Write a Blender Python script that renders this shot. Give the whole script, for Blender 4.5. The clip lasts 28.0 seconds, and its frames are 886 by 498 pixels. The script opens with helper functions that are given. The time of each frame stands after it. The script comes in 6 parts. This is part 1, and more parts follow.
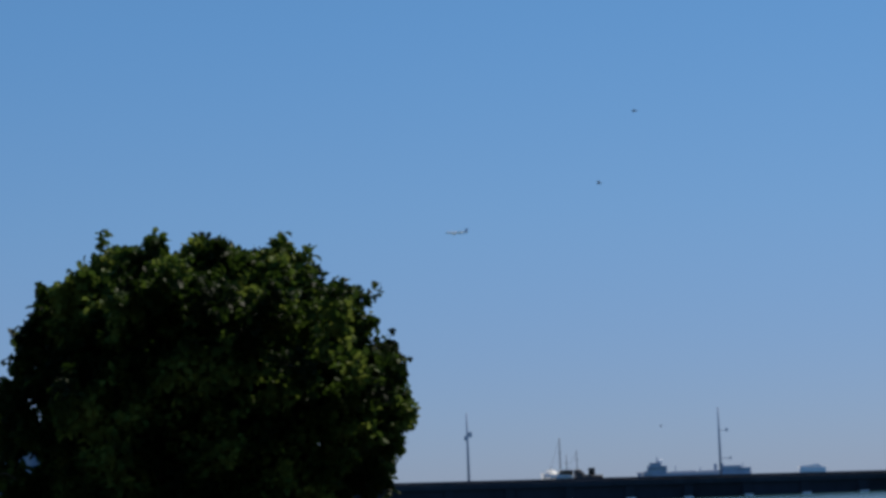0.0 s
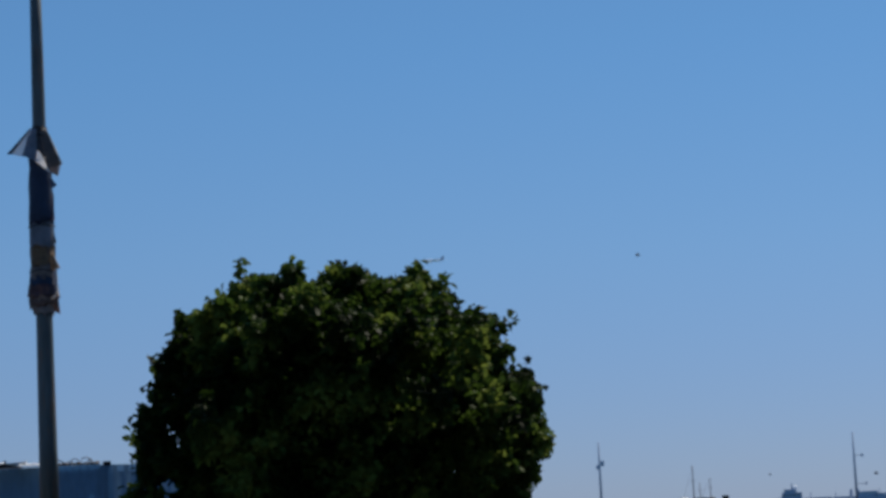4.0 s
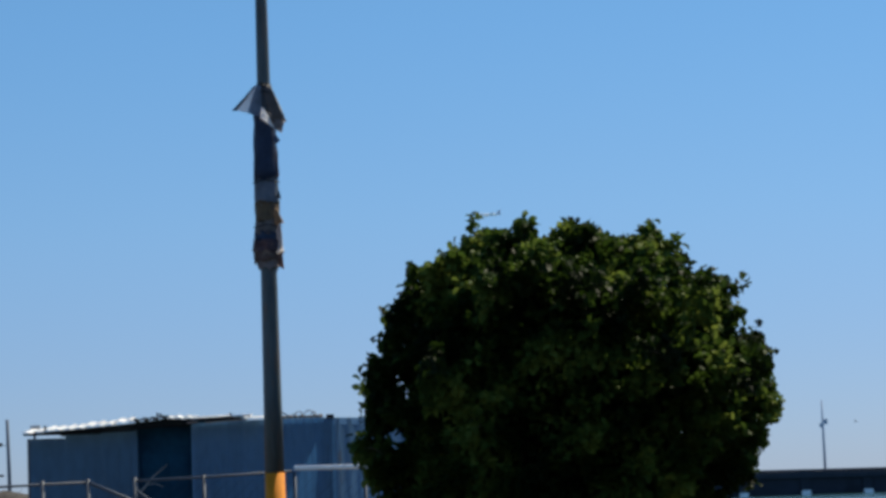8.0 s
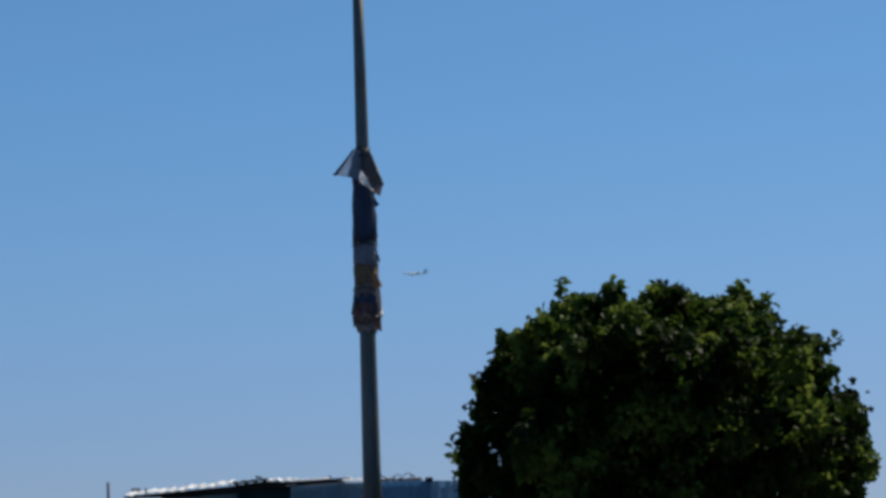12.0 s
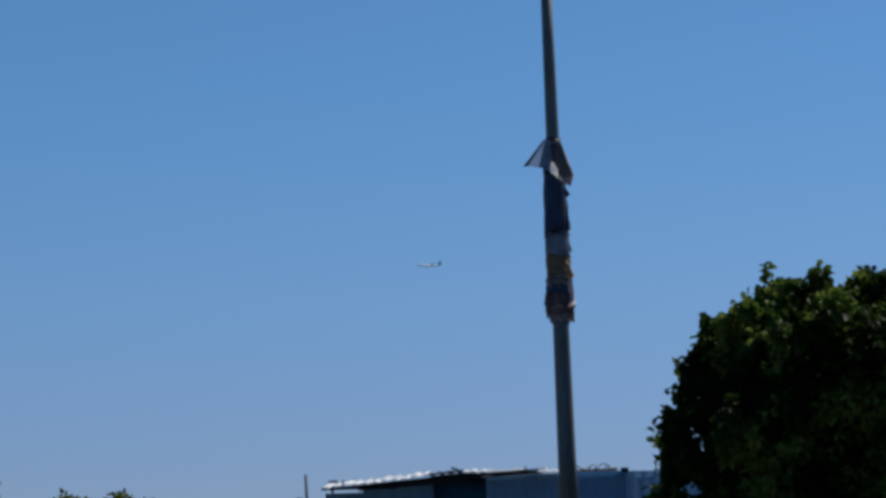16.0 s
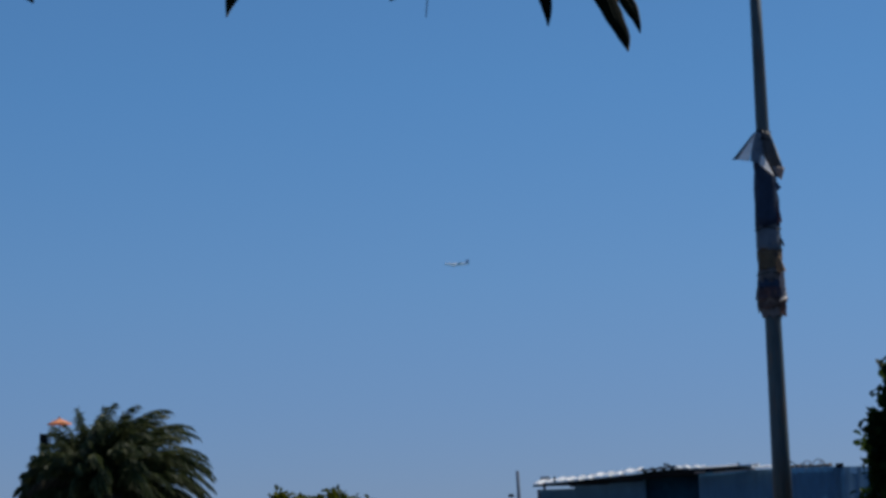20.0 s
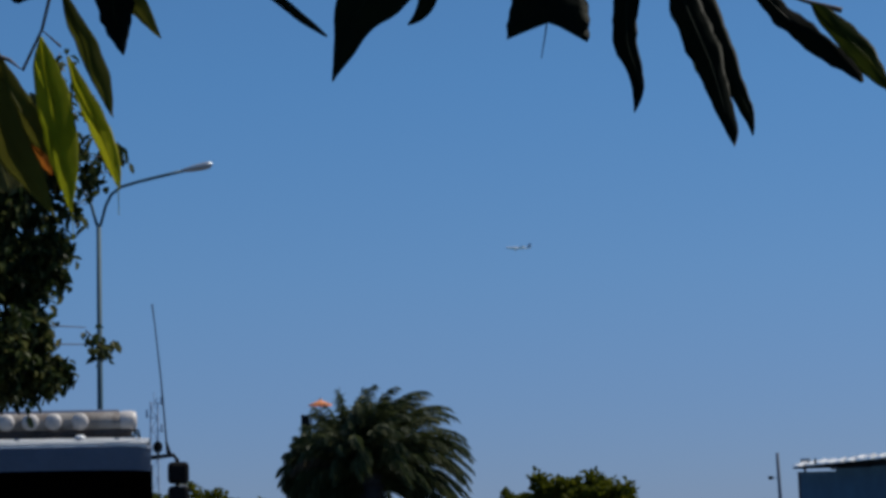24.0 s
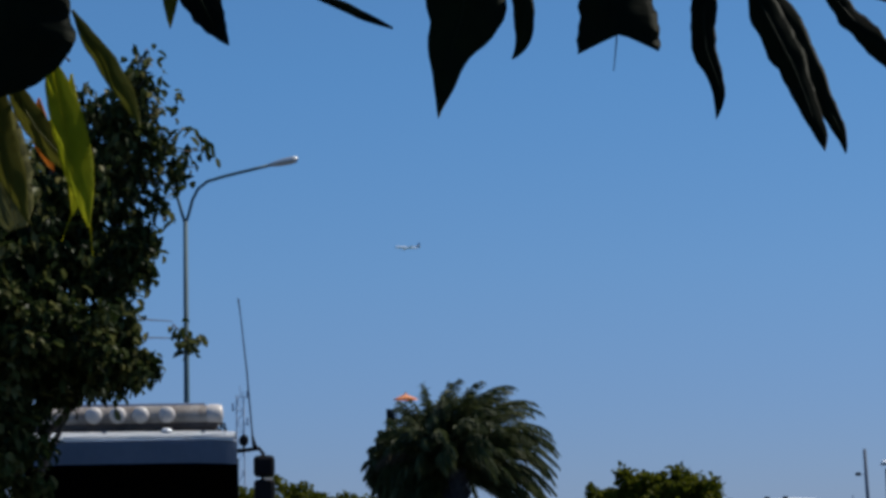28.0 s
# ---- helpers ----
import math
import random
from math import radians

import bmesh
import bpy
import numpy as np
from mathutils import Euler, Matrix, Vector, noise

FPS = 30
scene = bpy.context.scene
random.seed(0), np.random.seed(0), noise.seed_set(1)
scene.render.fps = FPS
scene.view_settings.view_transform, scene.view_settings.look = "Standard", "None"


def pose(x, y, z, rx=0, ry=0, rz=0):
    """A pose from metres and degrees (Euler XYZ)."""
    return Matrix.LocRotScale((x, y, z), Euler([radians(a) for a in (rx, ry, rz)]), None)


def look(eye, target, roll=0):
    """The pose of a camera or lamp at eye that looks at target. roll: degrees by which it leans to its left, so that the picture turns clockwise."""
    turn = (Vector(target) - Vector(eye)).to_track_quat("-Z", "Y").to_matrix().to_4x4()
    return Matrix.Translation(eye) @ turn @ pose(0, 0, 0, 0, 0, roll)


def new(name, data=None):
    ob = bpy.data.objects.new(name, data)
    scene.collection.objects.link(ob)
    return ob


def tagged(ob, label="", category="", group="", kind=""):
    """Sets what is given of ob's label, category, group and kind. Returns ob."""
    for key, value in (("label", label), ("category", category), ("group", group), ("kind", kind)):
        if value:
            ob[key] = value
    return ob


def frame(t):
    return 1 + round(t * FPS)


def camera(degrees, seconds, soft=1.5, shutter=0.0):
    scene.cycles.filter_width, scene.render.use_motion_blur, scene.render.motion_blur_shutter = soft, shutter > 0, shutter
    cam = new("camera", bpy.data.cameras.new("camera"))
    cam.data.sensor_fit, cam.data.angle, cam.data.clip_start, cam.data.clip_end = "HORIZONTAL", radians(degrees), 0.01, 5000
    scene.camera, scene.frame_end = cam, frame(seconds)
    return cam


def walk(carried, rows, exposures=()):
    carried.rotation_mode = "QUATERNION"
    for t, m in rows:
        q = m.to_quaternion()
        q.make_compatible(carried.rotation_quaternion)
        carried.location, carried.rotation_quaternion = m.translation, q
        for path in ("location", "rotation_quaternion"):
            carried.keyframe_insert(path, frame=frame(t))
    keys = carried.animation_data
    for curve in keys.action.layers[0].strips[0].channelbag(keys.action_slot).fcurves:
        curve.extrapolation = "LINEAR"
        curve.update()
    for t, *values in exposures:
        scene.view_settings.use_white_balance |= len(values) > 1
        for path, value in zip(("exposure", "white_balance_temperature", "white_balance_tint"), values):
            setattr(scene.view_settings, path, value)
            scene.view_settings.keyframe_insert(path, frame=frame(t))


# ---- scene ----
# The view from a quay-side road: a tree, a lamp pole with torn posters, containers, a palm, a truck,
# ships behind a pier, and an airliner that crosses the sky. The eye stands still and turns to follow it.
EYE = (0.0, 0.0, 1.55)
cam = camera(22.19, 28.0, soft=3.5)
# seconds, turn to the left, tilt up, lean
walk(cam, [(t, pose(*EYE, 90 + tilt, lean, turn)) for t, turn, tilt, lean in (
    (0, -8.92, 6.06, 2.11), (0.5, -8.48, 6.66, 2.19), (1, -8.00, 6.63, 1.87), (1.5, -6.99, 6.88, 2.16),
    (2, -6.22, 6.55, 2.33), (2.5, -5.85, 7.03, 2.33), (4.5, -5.53, 6.91, 2.91), (5, -5.32, 6.86, 3.03),
    (5.5, -4.34, 7.10, 3.26), (6, -4.18, 6.96, 2.61), (6.5, -2.76, 6.82, 2.39), (7, -2.28, 6.47, 2.42),
    (7.5, -0.78, 6.24, 2.18), (8, -0.01, 6.08, 2.11), (8.5, 0.65, 6.16, 1.94), (9, 1.51, 6.37, 1.83),
    (9.5, 1.36, 6.06, 2.13), (10, 1.78, 7.08, 2.04), (10.5, 1.82, 7.77, 2.35), (11, 2.57, 7.43, 1.89),
    (11.5, 2.29, 7.76, 1.89), (13.5, 4.58, 7.33, 2.40), (14, 5.28, 6.98, 2.51), (14.5, 5.54, 6.93, 2.40),
    (15, 6.23, 7.07, 2.40), (15.5, 6.83, 6.84, 2.19), (16, 7.43, 7.70, 2.16), (16.5, 8.27, 7.60, 2.42),
    (17, 9.68, 7.69, 1.97), (17.5, 9.75, 7.23, 2.14), (18, 11.18, 7.42, 2.03), (18.5, 11.24, 7.35, 2.36),
    (19, 11.76, 7.09, 2.11), (19.5, 12.00, 7.23, 2.07), (20, 12.77, 7.80, 2.03), (20.5, 12.86, 7.67, 2.14),
    (21, 13.58, 7.43, 2.07), (21.5, 14.33, 7.30, 2.14), (22, 14.95, 7.14, 1.99), (22.5, 16.71, 6.97, 1.98),
    (24.5, 19.35, 7.63, 1.54), (25, 19.24, 7.38, 1.59), (25.5, 19.22, 7.35, 1.52), (26, 19.50, 7.27, 1.36),
    (26.5, 19.94, 7.23, 1.53), (27, 20.05, 7.33, 1.56), (27.5, 20.89, 7.40, 1.29), (28, 21.40, 7.45, 1.25))], exposures=[(0, 0.05, 6920, 10), (2, 0.12, 6920, 10), (5, 0.12, 6920, 10), (7, 0.34, 7100, 7), (8, 0.58, 7400, 7), (9, 0.57, 7550, 6), (10, 0.46, 7350, 7), (11, 0.34, 7250, 8), (14, 0.22, 6950, 10), (15, 0.17, 6900, 10), (17, 0.03, 6600, 10), (20, -0.1, 6500, 10), (22.5, -0.14, 6500, 10), (25, -0.12, 6500, 10), (26, -0.12, 6450, 10), (26.5, 0.0, 6450, 10), (27, 0.04, 6500, 10), (28, 0.08, 6550, 10)])

# ---- light ----
SUN_WAY = Vector((0.50, 0.45, 0.88)).normalized()  # towards the sun
world = bpy.data.worlds.new("sky")
scene.world = world
world.use_nodes = True
wn = world.node_tree
wn.nodes.clear()
sky = wn.nodes.new("ShaderNodeTexSky")
sky.sky_type = 'NISHITA'
sky.sun_disc = False
sky.sun_elevation = math.asin(SUN_WAY.z)
sky.sun_rotation = math.atan2(SUN_WAY.x, SUN_WAY.y)
sky.altitude = 0.0
sky.air_density = 0.8
sky.dust_density = 0.15
sky.ozone_density = 9.0
back = wn.nodes.new("ShaderNodeBackground")
back.inputs["Strength"].default_value = 0.122
wout = wn.nodes.new("ShaderNodeOutputWorld")
tint = wn.nodes.new("ShaderNodeMix")
tint.data_type, tint.blend_type = 'RGBA', 'MULTIPLY'
tint.inputs["Factor"].default_value = 1.0
tint.inputs["B"].default_value = (0.75, 1.0, 1.27, 1)  # the deep clear blue of a dry sea-side noon
soften = wn.nodes.new("ShaderNodeGamma")  # evens out the rise towards the horizon
soften.inputs["Gamma"].default_value = 0.7
wn.links.new(sky.outputs[0], soften.inputs["Color"])
wn.links.new(soften.outputs[0], tint.inputs["A"])
# the haze over the sea: a touch of lavender low down, a clearer blue higher up
way_up = wn.nodes.new("ShaderNodeTexCoord")
split = wn.nodes.new("ShaderNodeSeparateXYZ")
wn.links.new(way_up.outputs["Generated"], split.inputs[0])
haze = wn.nodes.new("ShaderNodeValToRGB")
haze.color_ramp.interpolation = 'B_SPLINE'
while len(haze.color_ramp.elements) < 4:
    haze.color_ramp.elements.new(0.5)
for e, (at, c) in zip(haze.color_ramp.elements, ((0.0, (0.78, 0.69, 0.80)), (0.06, (0.82, 0.77, 0.85)), (0.12, (0.90, 0.92, 0.92)), (0.21, (0.77, 0.99, 1.02)))):
    e.position, e.color = at, (*c, 1)
wn.links.new(split.outputs["Z"], haze.inputs[0])
hazy = wn.nodes.new("ShaderNodeMix")
hazy.data_type, hazy.blend_type = 'RGBA', 'MULTIPLY'
hazy.inputs["Factor"].default_value = 1.0
wn.links.new(tint.outputs["Result"], hazy.inputs["A"])
wn.links.new(haze.outputs[0], hazy.inputs["B"])
wn.links.new(hazy.outputs["Result"], back.inputs["Color"])
wn.links.new(back.outputs[0], wout.inputs[0])
sun = new("sun", bpy.data.lights.new("sun", 'SUN'))
sun.data.energy = 4.8
sun.data.angle = radians(0.53)
sun.data.color = (1.0, 0.95, 0.86)
sun.matrix_world = look(SUN_WAY * 60, (0, 0, 0))


# ---- materials ----
def material(name, colour, rough=0.6, metal=0.0, scale=4.0, vary=0.25, fine=40.0, bump=0.15, stain=None, stain_at=0.6,
             island=0.0, spec=0.5, stretch=(1, 1, 1)):
    """Paint, metal or stone with broad and fine variation, optional stains and relief."""
    m = bpy.data.materials.new(name)
    m.use_nodes = True
    nt = m.node_tree
    n, link = nt.nodes, nt.links.new
    bsdf = n["Principled BSDF"]
    bsdf.inputs["Roughness"].default_value = rough
    bsdf.inputs["Metallic"].default_value = metal
    bsdf.inputs["Specular IOR Level"].default_value = spec
    co = n.new("ShaderNodeTexCoord")
    mp = n.new("ShaderNodeMapping")
    mp.inputs["Scale"].default_value = stretch
    link(co.outputs["Object"], mp.inputs["Vector"])
    big, small = n.new("ShaderNodeTexNoise"), n.new("ShaderNodeTexNoise")
    for tex, s in ((big, scale), (small, fine)):
        tex.inputs["Scale"].default_value = s
        tex.inputs["Detail"].default_value = 4.0
        link(mp.outputs[0], tex.inputs["Vector"])
    add = n.new("ShaderNodeMath")
    add.operation = 'MULTIPLY_ADD'
    link(small.outputs[0], add.inputs[0])
    add.inputs[1].default_value = 0.5
    link(big.outputs[0], add.inputs[2])
    ramp = n.new("ShaderNodeValToRGB")
    ramp.color_ramp.elements[0].position, ramp.color_ramp.elements[1].position = 0.5, 1.0
    c = Vector(colour)
    ramp.color_ramp.elements[0].color = (*(c * (1 - vary)), 1)
    ramp.color_ramp.elements[1].color = (*(c * (1 + vary)), 1)
    link(add.outputs[0], ramp.inputs[0])
    out = ramp.outputs[0]
    if island:
        geo, hsv = n.new("ShaderNodeNewGeometry"), n.new("ShaderNodeHueSaturation")
        rng = n.new("ShaderNodeMapRange")
        rng.inputs["To Min"].default_value, rng.inputs["To Max"].default_value = 1 - island, 1 + island
        link(geo.outputs["Random Per Island"], rng.inputs["Value"])
        link(rng.outputs[0], hsv.inputs["Value"])
        link(out, hsv.inputs["Color"])
        out = hsv.outputs[0]
    if stain:
        spots = n.new("ShaderNodeTexNoise")
        spots.inputs["Scale"].default_value = scale * 1.7
        spots.inputs["Detail"].default_value = 6.0
        spots.inputs["Roughness"].default_value = 0.7
        link(mp.outputs[0], spots.inputs["Vector"])
        cut = n.new("ShaderNodeMapRange")
        cut.inputs["From Min"].default_value, cut.inputs["From Max"].default_value = stain_at - 0.06, stain_at + 0.06
        link(spots.outputs[0], cut.inputs["Value"])
        mix = n.new("ShaderNodeMix")
        mix.data_type = 'RGBA'
        link(cut.outputs[0], mix.inputs["Factor"])
        link(out, mix.inputs["A"])
        mix.inputs["B"].default_value = (*stain, 1)
        out = mix.outputs["Result"]
    link(out, bsdf.inputs["Base Color"])
    if bump:
        bp = n.new("ShaderNodeBump")
        bp.inputs["Strength"].default_value = bump
        bp.inputs["Distance"].default_value = 0.02
        link(small.outputs[0], bp.inputs["Height"])
        link(bp.outputs[0], bsdf.inputs["Normal"])
    return m


def leaf_material(name, colours, through_share=0.3, gloss=0.45, per_object=False, single=0.55, patch=None, spec=0.08):
    """Leaves: each takes its own tint from the ramp; part of the light comes through."""
    m = bpy.data.materials.new(name)
    m.use_nodes = True
    nt = m.node_tree
    n, link = nt.nodes, nt.links.new
    bsdf, out = n["Principled BSDF"], n["Material Output"]
    bsdf.inputs["Roughness"].default_value = gloss
    bsdf.inputs["Specular IOR Level"].default_value = spec
    ramp = n.new("ShaderNodeValToRGB")
    while len(ramp.color_ramp.elements) < len(colours):
        ramp.color_ramp.elements.new(0.5)
    for i, (e, c) in enumerate(zip(ramp.color_ramp.elements, colours)):
        e.position, e.color = i / (len(colours) - 1), (*c, 1)
    if per_object:
        src = n.new("ShaderNodeObjectInfo").outputs["Random"]
    else:
        src = n.new("ShaderNodeNewGeometry").outputs["Random Per Island"]
    tex = n.new("ShaderNodeTexNoise")
    tex.inputs["Scale"].default_value = 1.3 if not per_object else 25.0
    co = n.new("ShaderNodeTexCoord")
    link(co.outputs["Object"], tex.inputs["Vector"])
    add = n.new("ShaderNodeMath")
    add.operation = 'MULTIPLY_ADD'
    link(src, add.inputs[0])
    add.inputs[1].default_value = single  # how much each leaf differs from the next
    if patch:  # broad dark and bright colour masses, imitating shaded and lit foliage
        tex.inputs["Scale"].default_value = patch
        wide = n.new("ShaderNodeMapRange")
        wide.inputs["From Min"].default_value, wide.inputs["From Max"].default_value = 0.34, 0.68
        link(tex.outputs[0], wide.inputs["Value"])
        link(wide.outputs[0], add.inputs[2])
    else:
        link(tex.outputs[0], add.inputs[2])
    sub = n.new("ShaderNodeMath")
    sub.operation = 'SUBTRACT'
    link(add.outputs[0], sub.inputs[0])
    sub.inputs[1].default_value = single * 0.5
    link(sub.outputs[0], ramp.inputs[0])
    link(ramp.outputs[0], bsdf.inputs["Base Color"])
    tr = n.new("ShaderNodeBsdfTranslucent")
    bright = n.new("ShaderNodeHueSaturation")
    bright.inputs["Value"].default_value = 1.5
    link(ramp.outputs[0], bright.inputs["Color"])
    link(bright.outputs[0], tr.inputs["Color"])
    mix = n.new("ShaderNodeMixShader")
    mix.inputs[0].default_value = through_share
    link(bsdf.outputs[0], mix.inputs[1])
    link(tr.outputs[0], mix.inputs[2])
    link(mix.outputs[0], out.inputs[0])
    return m


M_GROUND = material("asphalt_and_dust", (0.055, 0.053, 0.048), 0.9, scale=0.15, vary=0.3, fine=12, stain=(0.10, 0.09, 0.075), stain_at=0.6)
M_WATER = material("harbour_water", (0.03, 0.10, 0.13), 0.12, scale=0.02, vary=0.2, fine=0.35, bump=0.6)
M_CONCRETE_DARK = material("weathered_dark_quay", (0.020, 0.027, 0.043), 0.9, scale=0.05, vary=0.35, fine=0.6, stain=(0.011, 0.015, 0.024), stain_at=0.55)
M_FOOTING = material("whitewashed_footing", (0.78, 0.80, 0.80), 0.8, scale=0.8, vary=0.3, fine=6)
M_GALV = material("galvanised_steel", (0.052, 0.066, 0.09), 0.65, 0.2, scale=2.0, vary=0.25, fine=30, stain=(0.075, 0.085, 0.10), stain_at=0.66)
M_POLE = material("grey_painted_pole", (0.060, 0.082, 0.090), 0.6, 0.1, scale=9.0, vary=0.45, fine=45, stain=(0.12, 0.085, 0.065), stain_at=0.58, stretch=(1, 1, 0.12))
M_YELLOW = material("yellow_road_paint", (0.58, 0.19, 0.003), 0.85, scale=3, vary=0.2, fine=25, stain=(0.30, 0.12, 0.02), stain_at=0.70)
M_CLOTH_GREY = material("grey_vinyl_back", (0.09, 0.09, 0.10), 0.6, scale=5, vary=0.3, fine=30)
M_CLOTH_NAVY = material("faded_navy_poster", (0.028, 0.055, 0.12), 0.6, scale=4, vary=0.4, fine=22, stain=(0.07, 0.07, 0.09), stain_at=0.68)
M_CLOTH_PALE = material("pale_grey_poster", (0.30, 0.29, 0.32), 0.6, scale=6, vary=0.3, fine=25, stain=(0.12, 0.1, 0.12), stain_at=0.6)
M_CLOTH_MUTED = material("muted_grey_brown_poster", (0.22, 0.19, 0.19), 0.6, scale=6, vary=0.3, fine=25, stain=(0.26, 0.24, 0.25), stain_at=0.58)
M_CLOTH_ORANGE = material("orange_brown_poster", (0.23, 0.155, 0.09), 0.6, scale=7, vary=0.35, fine=25, stain=(0.10, 0.06, 0.06), stain_at=0.6)
M_CLOTH_PURPLE = material("purple_brown_poster", (0.10, 0.06, 0.08), 0.6, scale=8, vary=0.4, fine=25, stain=(0.28, 0.14, 0.10), stain_at=0.58)
M_CLOTH_BLUE = material("blue_grey_poster", (0.20, 0.24, 0.31), 0.6, scale=6, vary=0.3, fine=25, stain=(0.28, 0.28, 0.31), stain_at=0.6)
M_BRANCH = material("weathered_branch", (0.20, 0.19, 0.18), 0.9, scale=3, vary=0.3, fine=25)
M_BATTEN = material("pale_red_batten", (0.34, 0.26, 0.23), 0.8, scale=3, vary=0.25, fine=25)
M_CLOTH_RED = material("faded_red_poster", (0.17, 0.10, 0.085), 0.6, scale=8, vary=0.3, fine=25, stain=(0.42, 0.32, 0.26), stain_at=0.57)
M_CONT_GREY = material("slate_blue_sheet_wall", (0.040, 0.110, 0.182), 0.6, 0.0, scale=1.0, vary=0.25, fine=9, stain=(0.05, 0.085, 0.12), stain_at=0.66, stretch=(1, 1, 0.4))
M_CONT_BLUE = material("faded_blue_container_paint", (0.105, 0.245, 0.40), 0.5, 0.0, scale=1.2, vary=0.2, fine=11, stain=(0.13, 0.10, 0.09), stain_at=0.68, stretch=(1, 1, 0.4))
# the dimness inside the shed bay is put into this dark blue
M_BAY_SHADE = material("bay_shade_panel", (0.006, 0.055, 0.105), 0.8, scale=1.5, vary=0.3, fine=10, spec=0.1)
M_ROOF_SHEET = material("bare_corrugated_sheet", (0.94, 0.94, 0.94), 0.4, 0.05, scale=2.2, vary=0.12, fine=14, stain=(0.10, 0.085, 0.07), stain_at=0.66)
M_TIMBER = material("old_grey_timber", (0.030, 0.035, 0.044), 0.85, scale=2, vary=0.35, fine=22, stretch=(1, 1, 4))
# blue-grey tone holds the haze of a hundred metres of air
M_POST = material("grey_post_with_haze", (0.085, 0.11, 0.15), 0.85, scale=2, vary=0.3, fine=14, stretch=(1, 1, 0.3))
# black for dark timber, and for shade painted in below the eave
M_TAR_SHADE = material("black_timber_and_eave_shade", (0.010, 0.011, 0.011), 0.9, scale=2, vary=0.35, fine=22, spec=0.1)
M_MOUND = material("dry_brown_earth", (0.030, 0.027, 0.025), 0.95, scale=1.5, vary=0.35, fine=14, bump=0.5)
M_RUST = material("rusty_scrap", (0.075, 0.055, 0.045), 0.85, scale=5, vary=0.4, fine=30)
M_BARK = material("grey_brown_bark", (0.10, 0.075, 0.055), 0.9, scale=6, vary=0.4, fine=40, bump=0.5, stretch=(1, 1, 0.3))
# distance haze is mixed into these two colours, on ships and far masts
M_SHIP = material("grey_blue_ship_paint_with_haze", (0.38, 0.43, 0.53), 0.9, scale=0.03, vary=0.15, fine=0.3, bump=0, spec=0.1)
M_SHIP_FAR = material("pale_ship_paint_with_haze", (0.76, 0.79, 0.85), 0.9, scale=0.03, vary=0.1, fine=0.3, bump=0, spec=0.1)
M_BOAT_WHITE = material("white_boat_paint", (0.80, 0.80, 0.80), 0.4, scale=0.5, vary=0.08, fine=3, bump=0)
M_BOAT_DARK = material("dark_boat_paint", (0.05, 0.045, 0.045), 0.6, scale=0.5, vary=0.3, fine=3, bump=0)
M_BOAT_BROWN = material("brown_wheelhouse_paint", (0.34, 0.20, 0.12), 0.6, scale=0.6, vary=0.3, fine=3, bump=0)
M_WHITE = material("white_vehicle_paint", (0.72, 0.74, 0.76), 0.3, scale=1.5, vary=0.06, fine=12, bump=0.03, stain=(0.5, 0.5, 0.48), stain_at=0.7)
M_TRUCK_BLUE = material("blue_grey_visor_paint", (0.17, 0.22, 0.31), 0.4, scale=2, vary=0.12, fine=14, bump=0.05)
M_BLACK = material("matt_black_plastic", (0.008, 0.008, 0.009), 0.75, scale=4, vary=0.3, fine=40, bump=0.05, spec=0.12)
M_GLASS_DARK = material("dark_windscreen_glass", (0.002, 0.002, 0.003), 0.3, scale=1, vary=0.1, fine=5, bump=0, spec=0.03)
M_CASE = material("yellowed_clear_plastic_case", (0.27, 0.245, 0.22), 0.5, scale=3, vary=0.3, fine=18, stain=(0.17, 0.14, 0.12), stain_at=0.55, spec=0.25)
M_LENS = material("ribbed_lamp_glass", (0.50, 0.46, 0.43), 0.45, scale=8, vary=0.1, fine=50, bump=0.2)
M_RUBBER = material("tyre_rubber", (0.02, 0.02, 0.02), 0.85, scale=6, vary=0.3, fine=40)
M_CHROME = material("dull_chrome", (0.55, 0.55, 0.56), 0.25, 0.9, scale=4, vary=0.1, fine=30)
M_GREEN_STEEL = material("blue_green_lamp_post_paint", (0.028, 0.075, 0.10), 0.7, 0.0, scale=2, vary=0.2, fine=20)
M_LAMP_HEAD = material("pale_lamp_housing", (0.42, 0.43, 0.43), 0.3, 0.5, scale=3, vary=0.1, fine=20)
M_ORANGE = material("orange_parasol_cloth", (0.88, 0.40, 0.18), 0.7, scale=2, vary=0.12, fine=16, bump=0.05)
M_JET = material("white_airliner_skin", (0.84, 0.85, 0.86), 0.35, 0.1, scale=0.1, vary=0.06, fine=1.0, bump=0)
# dark tail colour lightened towards the sky, so haze sits in the paint
M_JET_DARK = material("tail_paint_with_haze", (0.36, 0.41, 0.52), 0.4, scale=0.2, vary=0.1, fine=1.0, bump=0)
M_JET_GREY = material("grey_wing_metal", (0.60, 0.62, 0.65), 0.35, 0.3, scale=0.2, vary=0.1, fine=1.0, bump=0)
M_BIRD = material("dark_feathers", (0.09, 0.10, 0.125), 0.8, scale=8, vary=0.3, fine=30)
# its patches paint lit and shaded masses into the leaf colour
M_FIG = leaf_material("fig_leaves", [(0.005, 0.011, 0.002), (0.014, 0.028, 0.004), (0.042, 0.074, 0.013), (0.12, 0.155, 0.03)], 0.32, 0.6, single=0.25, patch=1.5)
M_BUSH = leaf_material("round_tree_leaves", [(0.022, 0.032, 0.003), (0.056, 0.066, 0.005), (0.125, 0.125, 0.010)], 0.35, 0.6)
M_MANGO = leaf_material("drooping_tree_leaves", [(0.005, 0.010, 0.003), (0.018, 0.030, 0.008), (0.060, 0.074, 0.022), (0.16, 0.15, 0.06)], 0.3, single=0.8)
